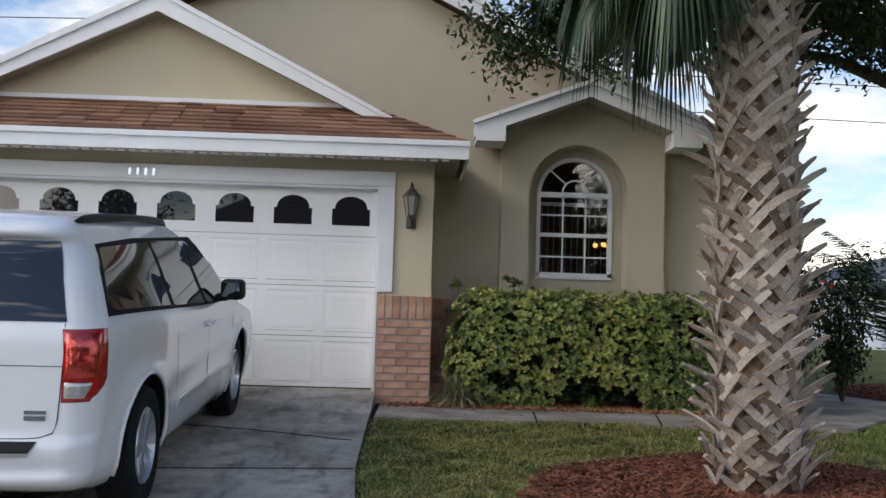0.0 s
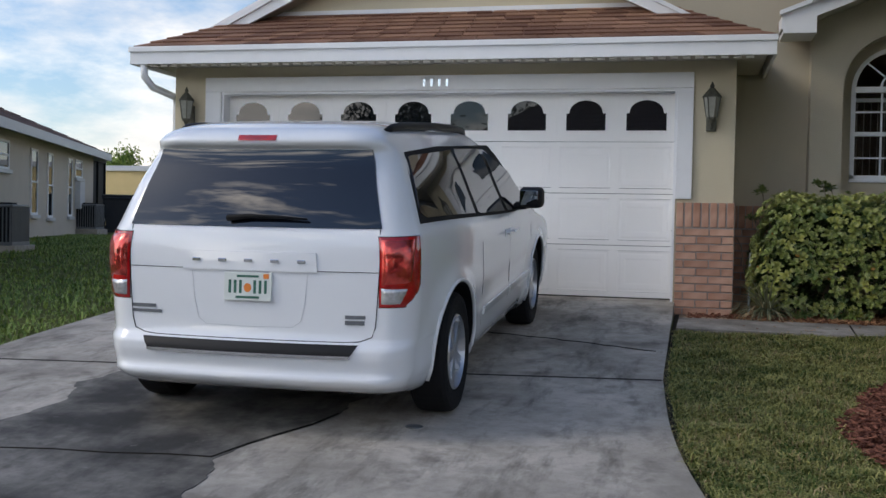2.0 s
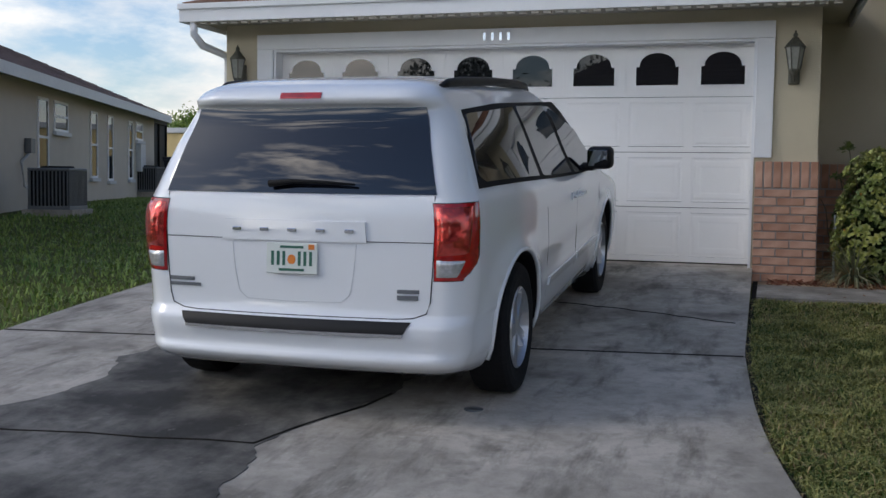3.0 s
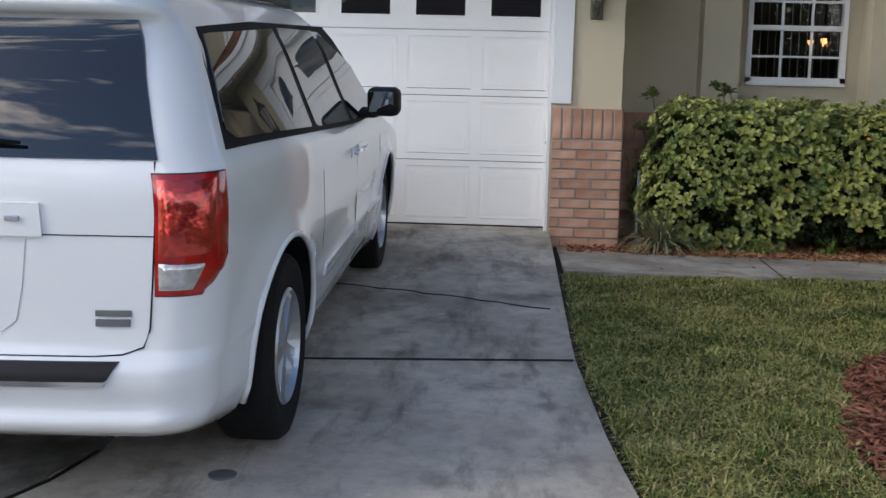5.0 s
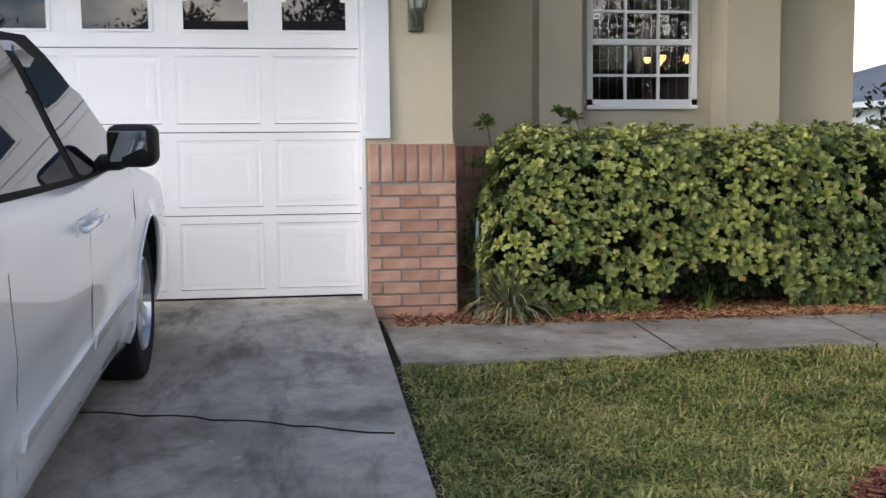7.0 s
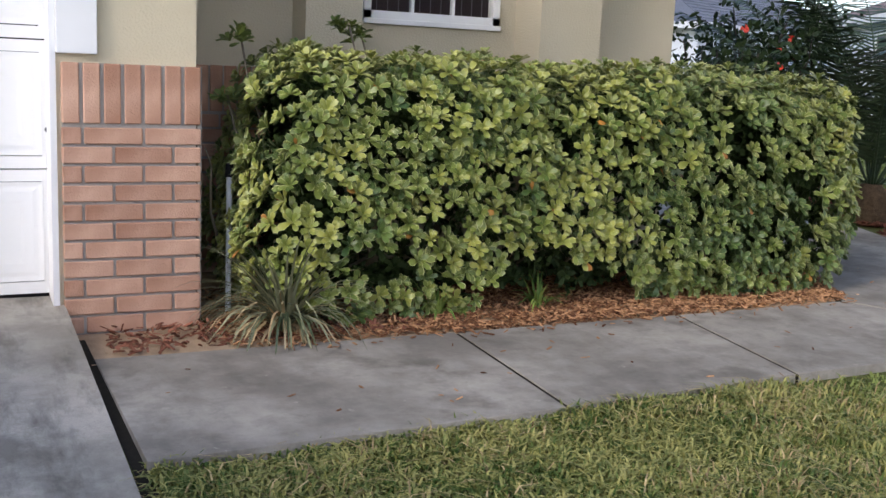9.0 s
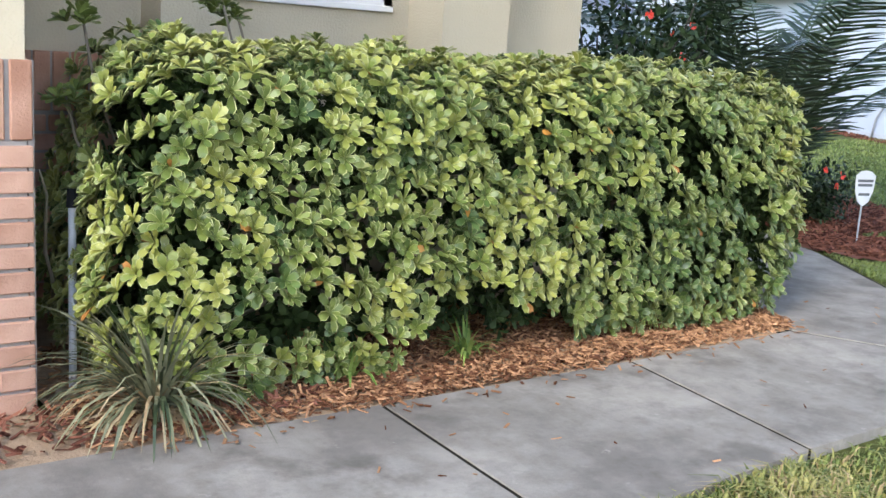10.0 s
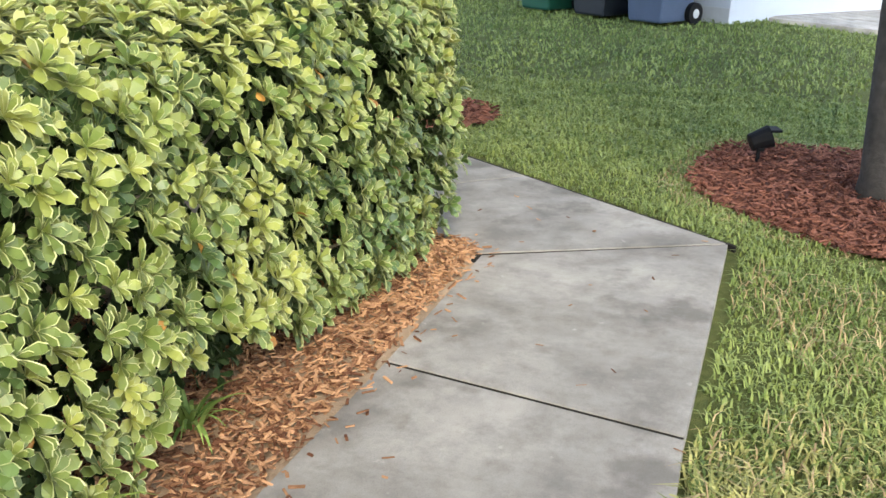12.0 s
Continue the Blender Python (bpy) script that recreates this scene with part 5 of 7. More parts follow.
bpy.context.view_layer.update()
for o in (*van.children,):
    if o is not vbody and o.type == "MESH":
        draw_in(o)
draw_in(vbody)

# wheels
def wheel(x, y, sg):
    # an Empty would hide the tyre as the wheel's own mesh, so the tyre carries the rim
    prof = [(0.22, -0.10), (0.30, -0.112), (0.335, -0.105), (WR - 0.004, -0.085), (WR, -0.04), (WR, 0.04), (WR - 0.004, 0.085), (0.335, 0.105), (0.30, 0.112), (0.225, 0.10)]
    t = part("wheel", bm_lathe(prof, 40, "x", False), TYRE, van, "black tyre on a silver alloy rim", Matrix.Translation((x, y, WR)), smooth=False)
    face = 0.085 * sg
    part("rim", join(bm_lathe([(0.218, 0.06 * sg), (0.222, 0.10 * sg), (0.212, 0.108 * sg), (0.20, 0.06 * sg), (0.195, 0.0)], 36, "x", False)), ALLOY, t, "silver alloy rim")
    part("brake_disc", bm_lathe([(0.15, -0.01), (0.15, 0.01)], 24, "x"), GREY_METAL, t)
    part("rim_back", bm_lathe([(0.20, -0.03), (0.20, -0.02)], 24, "x"), BLACK, t)
    part("hub_cap", bm_lathe([(0.052, 0.05 * sg), (0.05, face), (0.03, face + 0.008 * sg)], 20, "x"), ALLOY, t)
    for k in range(5):
        a = 2 * math.pi * k / 5 + 0.4
        poly = [(-0.028, 0.03), (0.028, 0.03), (0.048, 0.205), (0.012, 0.210), (0.0, 0.12), (-0.012, 0.210), (-0.048, 0.205)]
        bm = bmesh.new()
        lo = [bm.verts.new((face - 0.02 * sg, py, pz)) for py, pz in poly]
        hi = [bm.verts.new((face + 0.004 * sg, py * 0.85, pz)) for py, pz in poly]
        bm.faces.new(hi), bm.faces.new(lo[::-1])
        for i in range(len(poly)):
            bm.faces.new((lo[i], lo[(i + 1) % 7], hi[(i + 1) % 7], hi[i]))
        bmesh.ops.rotate(bm, cent=(0, 0, 0), matrix=Matrix.Rotation(a, 3, "X"), verts=bm.verts)
        bmesh.ops.recalc_face_normals(bm, faces=bm.faces)
        part("spoke", bm, ALLOY, t)
    return t


for hy in HUBS:
    for sg in (1, -1):
        wheel(sg * 0.865, hy, sg)
part("underbody", bm_box(-0.62, 0.62, 0.35, 4.7, 0.20, 0.36), BLACK, van)


# ---- plants and beds ----
RNG = np.random.default_rng(7)


def np_mesh(name, verts, quads=None, tris=None, mats=(), qi=None, ti=None, smooth=False):
    faces = ([] if quads is None else quads.tolist()) + ([] if tris is None else tris.tolist())
    me = bpy.data.meshes.new(name)
    me.from_pydata(verts.reshape(-1, 3).tolist(), [], faces)
    for m in mats:
        me.materials.append(m)
    idx = np.concatenate([np.zeros(0 if quads is None else len(quads), int) if qi is None else qi, np.zeros(0 if tris is None else len(tris), int) if ti is None else ti]) if (qi is not None or ti is not None) else None
    if idx is not None:
        me.polygons.foreach_set("material_index", idx.astype(np.int32))
    if smooth:
        me.polygons.foreach_set("use_smooth", [True] * len(me.polygons))
    me.update()
    return me


def frames_from(axis, spin):
    """Turns whose third axis is axis, spun by spin: arrays of 3 x 3."""
    z = axis / np.linalg.norm(axis, axis=1, keepdims=True)
    ref = np.where(np.abs(z[:, 2:3]) < 0.9, np.array([[0, 0, 1.0]]), np.array([[1.0, 0, 0]]))
    x = np.cross(ref, z)
    x /= np.linalg.norm(x, axis=1, keepdims=True)
    y = np.cross(z, x)
    c, s = np.cos(spin)[:, None], np.sin(spin)[:, None]
    return np.stack([c * x + s * y, c * y - s * x, z], axis=2)


def blades(name, pos, h, w, lean, mats, parent=None, label=""):
    """Grass blades: one bent strip each."""
    n = len(pos)
    ang = RNG.uniform(0, 2 * np.pi, n)
    d = np.stack([np.cos(ang), np.sin(ang), np.zeros(n)], 1)
    side = np.stack([-np.sin(ang), np.cos(ang), np.zeros(n)], 1) * (w / 2)[:, None]
    up = np.array([0, 0, 1.0])
    mid = pos + up * (h * 0.62)[:, None] + d * (lean * h * 0.35)[:, None]
    tip = pos + up * (h * (1 - 0.35 * lean))[:, None] + d * (lean * h * 1.05)[:, None]
    v = np.stack([pos - side, pos + side, mid + side * 0.8, mid - side * 0.8, tip], 1)
    b = np.arange(n)[:, None] * 5
    return add(name, np_mesh(name, v, b + np.array([[0, 1, 2, 3]]), b + np.array([[3, 2, 4]]), mats), parent, label)


def gz_many(xy):
    return np.array([ground_z(x, y) for x, y in xy])


def scatter(n, x0, x1, y0, y1, keep):
    p = np.stack([RNG.uniform(x0, x1, n), RNG.uniform(y0, y1, n)], 1)
    return p[np.array([keep(x, y) for x, y in p])]


def wob(x, y, k=1.3):
    return noise.noise((x * k, y * k, 3.3))


PALM_X, PALM_Y, OAK_X, OAK_Y = 3.15, 7.75, 6.05, 9.35


def in_palm_ring(x, y, g=0.0):
    return math.hypot(x - PALM_X, y - 6.98) < 1.68 + 0.16 * wob(x, y) + g


def in_oak_ring(x, y, g=0.0):
    return math.hypot(x - OAK_X, y - OAK_Y) < 0.95 + 0.10 * wob(x, y) + g


def walk_side(x, y):
    """How far right of the walk's slanting right edge."""
    return (x - 4.83) * 0.81 - (y - 10.03) * 0.59


def in_red_bed(x, y, g=0.0):
    return math.hypot((x - 6.95) / 0.9, y - 12.25) < 0.55 + 0.1 * wob(x, y) + g or math.hypot(x - 7.9, (y - 14.4) / 1.5) < 1.25 + g


def greener(x, y):
    return RNG.random() < smoothstep(1.8, 3.6, x + 0.5 * wob(x, y)) * smoothstep(7.5, 9.5, y)


def lawn_right(x, y):
    if y < 9.97 + 0.01 * wob(x, y, 9):
        if x < drive_right(y) + 0.04 + 0.025 * wob(x, y, 6):
            return False
    elif walk_side(x, y) < 0.035 + 0.012 * wob(x, y, 7) or x < 4.8:
        return False
    return not (in_palm_ring(x, y) or in_oak_ring(x, y) or in_red_bed(x, y))


def lawn(name, pts, h0, h1, w0, w1, mats, label):
    n = len(pts)
    pos = np.column_stack([pts, gz_many(pts) - 0.004])
    # the turf grows in tufts and thin places
    tuft = np.array([1.0 + 0.55 * noise.noise((x * 4.5, y * 4.5, 8)) + 0.35 * noise.noise((x * 1.3, y * 1.3, 5)) for x, y in pts])
    o = blades(name, pos, RNG.uniform(h0, h1, n) * tuft, RNG.uniform(w0, w1, n), RNG.uniform(0.35, 1.6, n), mats)
    return tagged(o, label, "grass", kind="stuff")


# bare earth with grass thatch shows between blades, so the nearest turf is the thickest
near = scatter(200000, 0.3, 4.6, 5.4, 9.99, lambda x, y: lawn_right(x, y) and not greener(x, y))
lawn("lawn_grass", near, 0.03, 0.075, 0.006, 0.012, [BLADE], "short coarse green and straw-coloured lawn grass in front of the house")
near2 = scatter(120000, 1.8, 8.5, 7.6, 13.0, lambda x, y: lawn_right(x, y) and (x > 4.6 or greener(x, y)))
lawn("lawn_grass", near2, 0.025, 0.058, 0.005, 0.010, [BLADE_LUSH], "short green lawn grass beside the walk")
far1 = scatter(70000, 6.0, 17.0, 5.0, 18.0, lawn_right)
lawn("lawn_grass", far1, 0.03, 0.065, 0.010, 0.018, [BLADE_LUSH], "short green lawn grass before the white house")
far2 = scatter(60000, -14.0, -4.2, 4.0, 24.0, lambda x, y: x < drive_left(y) - 0.02 and (x > -10.3 - (y - 14.3) * 0.394) and not (y > 11.4 and x > -5.1))
lawn("lawn_grass", far2, 0.04, 0.09, 0.012, 0.02, [BLADE_GREEN], "shaded green lawn grass along the driveway")


def chips(name, pts, material, size, label, lift=0.012, zf=None):
    """Loose bark chips lying at all angles."""
    n = len(pts)
    z = np.array([(zf or ground_z)(x, y) for x, y in pts]) + RNG.uniform(0.004, lift + 0.02, n)
    ax = np.stack([RNG.normal(0, 0.35, n), RNG.normal(0, 0.35, n), np.ones(n)], 1)
    R = frames_from(ax, RNG.uniform(0, 6.28, n))
    L, W, T = RNG.uniform(0.5, 1.4, n) * size, RNG.uniform(0.14, 0.38, n) * size, RNG.uniform(0.06, 0.12, n) * size
    corner = np.array([[-1, -1, -1], [1, -0.6, -1], [0.8, 1, -1], [-1, 0.8, -1], [-1, -0.8, 1], [0.9, -0.6, 1], [0.7, 0.8, 1], [-0.9, 0.7, 1]]) / 2
    v = np.einsum("nij,nkj->nki", R, corner[None] * np.stack([L, W, T], 1)[:, None, :]) + np.column_stack([pts, z])[:, None, :]
    b = np.arange(n)[:, None, None] * 8
    q = (b + np.array([[[4, 5, 6, 7], [0, 1, 5, 4], [1, 2, 6, 5], [2, 3, 7, 6], [3, 0, 4, 7]]])).reshape(-1, 4)
    return tagged(add(name, np_mesh(name, v, q, None, [material])), label, "mulch", kind="stuff")


def bed_sheet(name, keep, x0, x1, y0, y1, material, label, step=0.07, rise=0.02):
    xs, ys = np.arange(x0, x1, step), np.arange(y0, y1, step)
    verts, faces, ids = [], [], {}
    for i, x in enumerate(xs[:-1]):
        for j, y in enumerate(ys[:-1]):
            if keep(x + step / 2, y + step / 2):
                f = []
                for a, b in ((i, j), (i + 1, j), (i + 1, j + 1), (i, j + 1)):
                    if (a, b) not in ids:
                        ids[a, b] = len(verts)
                        verts.append((xs[a], ys[b], ground_z(xs[a], ys[b]) + rise + 0.012 * noise.noise((xs[a] * 5, ys[b] * 5, 0))))
                    f.append(ids[a, b])
                faces.append(f)
    return tagged(add(name, mesh(name, verts, faces, material, smooth=True)), label, "mulch bed", kind="structure")


def hedge_bed(x, y):
    return 0.47 < x < 4.32 + 0.1 * wob(x, y, 4) + max(0, y - 11) * 0.7 and 10.95 < y < 12.6 and not (x < 0.98 and y > 11.46)


bed_sheet("mulch_bed_1", hedge_bed, 0.45, 5.4, 10.95, 12.65, SOIL, "sandy soil bed under the hedge", rise=0.015)
bed_sheet("mulch_bed_2", in_palm_ring, 1.1, 5.2, 5.1, 9.2, MULCH_RED, "round red mulch bed at the palm's foot")
bed_sheet("mulch_bed_3", in_oak_ring, 4.8, 7.3, 8.2, 10.6, MULCH_RED, "round red mulch bed at the oak's foot")
bed_sheet("mulch_bed_4", in_red_bed, 6.0, 9.4, 11.5, 16.5, MULCH_RED, "red mulch bed with small palms beside the walk")
tanp = scatter(19000, 1.0, 4.9, 11.0, 12.1, lambda x, y: hedge_bed(x, y) and RNG.random() < (0.25 + 0.75 * smoothstep(1.1, 2.2, x)))
chips("bark_mulch", tanp, MULCH_TAN, 0.038, "tan bark chips under the hedge", zf=lambda x, y: ground_z(x, y) + 0.015)
redp = scatter(700, 0.55, 1.9, 11.05, 11.45, lambda x, y: RNG.random() < 0.6)
chips("bark_mulch", redp, MULCH_RED, 0.05, "loose red-brown bark bits on sandy soil", zf=lambda x, y: ground_z(x, y) + 0.015)
chips("bark_mulch", scatter(36000, 1.1, 5.2, 5.1, 9.2, lambda x, y: in_palm_ring(x, y, 0.02)), MULCH_RED, 0.06, "red bark mulch round the palm", zf=lambda x, y: ground_z(x, y) + 0.02)
chips("bark_mulch", scatter(11000, 4.8, 7.3, 8.2, 10.6, lambda x, y: in_oak_ring(x, y, 0.04)), MULCH_RED, 0.05, "red bark mulch round the oak", zf=lambda x, y: ground_z(x, y) + 0.02)
chips("bark_mulch", scatter(16000, 6.0, 9.4, 11.5, 16.5, lambda x, y: in_red_bed(x, y, 0.03)), MULCH_RED, 0.06, "red bark mulch beside the walk", zf=lambda x, y: ground_z(x, y) + 0.02)
chips("leaf_litter", scatter(90, 0.6, 5.2, 10.0, 12.0, lambda x, y: (y < 10.97 and x < 4.6) or (0.05 < -walk_side(x, y) < 0.9 and x > 4.3)), MULCH_TAN, 0.028, "small dry leaf bits on the front walk", zf=lambda x, y: WZ - 0.002, lift=-0.012)
spill = scatter(350, 1.2, 4.4, 10.88, 11.0, lambda x, y: RNG.random() < 0.6 * smoothstep(10.84 + 0.05 * wob(x, y, 5), 11.0, y))
chips("bark_mulch", spill, MULCH_TAN, 0.035, "bark chips spilt on the walk's edge", zf=lambda x, y: WZ, lift=-0.008)
dryp = scatter(16000, 0.8, 5.6, 4.9, 9.9, lambda x, y: (in_palm_ring(x, y, 0.22) and not in_palm_ring(x, y, -0.02)) and y < 9.9)
STRAW = mat("straw_grass", (0.22, 0.15, 0.07), 0.8, scale=3, second=(0.50, 0.38, 0.20), island=0.9)
lawn("dry_grass", dryp, 0.03, 0.06, 0.004, 0.008, [STRAW], "dry straw-coloured grass round the mulch bed")
dry2 = scatter(6000, 4.7, 7.4, 8.1, 10.7, lambda x, y: in_oak_ring(x, y, 0.18) and not in_oak_ring(x, y, -0.02) and walk_side(x, y) > 0.05)
lawn("dry_grass", dry2, 0.03, 0.06, 0.004, 0.008, [STRAW], "dry straw-coloured grass round the oak's bed")
long_straw = scatter(9000, 0.5, 4.6, 5.4, 9.95, lambda x, y: lawn_right(x, y) and wob(x, y, 2.1) > -0.1)
lawn("dry_grass", long_straw, 0.05, 0.10, 0.004, 0.008, [STRAW], "pale dry blades lying over the lawn")
edgep = np.array([(drive_right(y) + random.uniform(-0.005, 0.03), y) for y in np.arange(5.4, 9.93, 0.011)])
lawn("dry_grass", edgep, 0.02, 0.045, 0.004, 0.008, [STRAW], "dry grass along the driveway's edge")


# leaves
ST = np.array([0.03, 0.42, 0.74, 1.0])
WO = np.array([0.14, 0.66, 1.0, 0.46])
def leaf_template():
    v = []
    for t, w in zip(ST, WO):
        z = 0.10 * math.sin(t * 2.2) - 0.10 * t * t
        for s, k in ((-1, 1), (-1, 0.88), (1, 0.88), (1, 1)):
            v.append((t if k == 1 or t < 0.99 else 0.93, s * w * 0.5 * k, z + (0.035 * w if k == 1 else 0)))
    q, idx = [], []
    for i in range(3):
        for j in range(3):
            q.append((4 * i + j, 4 * i + 4 + j, 4 * i + 5 + j, 4 * i + 1 + j))
            idx.append(0 if j == 1 and i < 2 else 1 if j != 1 else 0)
    return np.array(v), np.array(q), np.array(idx)


LV, LQ, LI = leaf_template()


def leaves(name, pos, axis, spin, length, width, mats, parent=None, label="", margin=True):
    """Many leaves: each lies along its axis, from pos."""
    n = len(pos)
    F = frames_from(axis, spin)
    R = np.stack([F[:, :, 2], F[:, :, 1], F[:, :, 0]], 2)
    loc = LV[None] * np.stack([length, width, length], 1)[:, None, :]
    v = np.einsum("nij,nkj->nki", R, loc) + pos[:, None, :]
    q = (np.arange(n)[:, None, None] * len(LV) + LQ[None]).reshape(-1, 4)
    ob = add(name, np_mesh(name, v, q, None, mats, np.tile(LI, n) if margin else None), parent, label)
    ob["kind"] = "stuff"
    return ob


def rosettes(centres, normals, k, size):
    """Whorls of k leaves round each centre: positions, axes, spins, lengths, widths."""
    n = len(centres)
    F = frames_from(normals, RNG.uniform(0, 6.28, n))
    a = (np.arange(k)[None] * 2.4 + RNG.normal(0, 0.2, (n, k)))
    tilt = np.radians(np.linspace(30, 80, k)[None] + RNG.normal(0, 7, (n, k)))
    d = np.stack([np.sin(tilt) * np.cos(a), np.sin(tilt) * np.sin(a), np.cos(tilt)], 2)
    ax = np.einsum("nij,nkj->nki", F, d)
    up = np.repeat(normals[:, None], k, 1)
    # the leaf's upper face looks along the shoot
    x = up - (up * ax).sum(-1, keepdims=True) * ax
    ln = size[:, None] * RNG.uniform(0.75, 1.2, (n, k)) * np.linspace(0.75, 1.1, k)[None]
    return np.repeat(centres[:, None], k, 1).reshape(-1, 3), ax.reshape(-1, 3), x.reshape(-1, 3), ln.reshape(-1)


def leaves_up(name, pos, axis, upv, length, width, mats, parent=None, label="", margin=True):
    n = len(pos)
    X = axis / np.linalg.norm(axis, axis=1, keepdims=True)
    Z = upv - (upv * X).sum(1, keepdims=True) * X
    Z /= np.linalg.norm(Z, axis=1, keepdims=True) + 1e-9
    Y = np.cross(Z, X)
    R = np.stack([X, Y, Z], 2)
    loc = LV[None] * np.stack([length, width, length], 1)[:, None, :]
    v = np.einsum("nij,nkj->nki", R, loc) + pos[:, None, :]
    q = (np.arange(n)[:, None, None] * len(LV) + LQ[None]).reshape(-1, 4)
    ob = add(name, np_mesh(name, v, q, None, mats, np.tile(LI, n) if margin else None), parent, label)
    ob["kind"] = "stuff"
    return ob


HX0, HX1, HY0, HY1, HZ0, HZ1 = 1.17, 4.62, 11.15, 12.35, 0.44, 1.66


def hedge_surface(n):
    """Points on a clipped hedge with rounded ends, and their outward directions."""
    a_front, a_top, a_end = (HX1 - HX0) * (HZ1 - HZ0), (HX1 - HX0) * (HY1 - HY0), (HY1 - HY0) * (HZ1 - HZ0)
    tot = a_front + a_top + 2 * a_end
    u, v, pick = RNG.random(n), RNG.random(n), RNG.random(n) * tot
    P, N = np.zeros((n, 3)), np.zeros((n, 3))
    for i in range(n):
        if pick[i] < a_front:
            p, d = (HX0 + u[i] * (HX1 - HX0), HY0, HZ0 + v[i] * (HZ1 - HZ0)), (0, -1, 0.25)
        elif pick[i] < a_front + a_top:
            p, d = (HX0 + u[i] * (HX1 - HX0), HY0 + v[i] * (HY1 - HY0), HZ1), (0, -0.15, 1)
        elif pick[i] < a_front + a_top + a_end:
            p, d = (HX1, HY0 + u[i] * (HY1 - HY0), HZ0 + v[i] * (HZ1 - HZ0)), (1, 0, 0.25)
        else:
            p, d = (HX0, HY0 + u[i] * (HY1 - HY0), HZ0 + v[i] * (HZ1 - HZ0)), (-1, 0, 0.25)
        P[i], N[i] = p, d
    # round the corners and let the face swell and sag
    c = np.array([(HX0 + HX1) / 2, (HY0 + HY1) / 2, (HZ0 + HZ1) / 2])
    half = np.array([(HX1 - HX0) / 2, (HY1 - HY0) / 2, (HZ1 - HZ0) / 2])
    r = 0.26
    q = P - c
    core = np.clip(q, -(half - r), half - r)
    d = q - core
    L = np.linalg.norm(d, axis=1, keepdims=True) + 1e-9
    P = c + core + d / L * np.minimum(L, r)
    N = 0.6 * d / L + 0.4 * N
    for i in range(n):
        x, y, z = P[i]
        s = 0.10 * noise.noise((x * 1.7, z * 2.1, y * 1.7)) + 0.045 * noise.noise((x * 6, z * 6, y * 6))
        low = 0.035 * (1 - smoothstep(0.55, 0.9, z))
        P[i] += N[i] * (s - low * (1 - smoothstep(3.2, 4.0, x)))
        # the end by the brick corner slopes back towards its top
        P[i][0] += 0.14 * smoothstep(0.95, 1.7, z) * (1 - smoothstep(HX0, HX0 + 0.9, x))
        P[i][2] = max(P[i][2], 0.54)
    return P, N


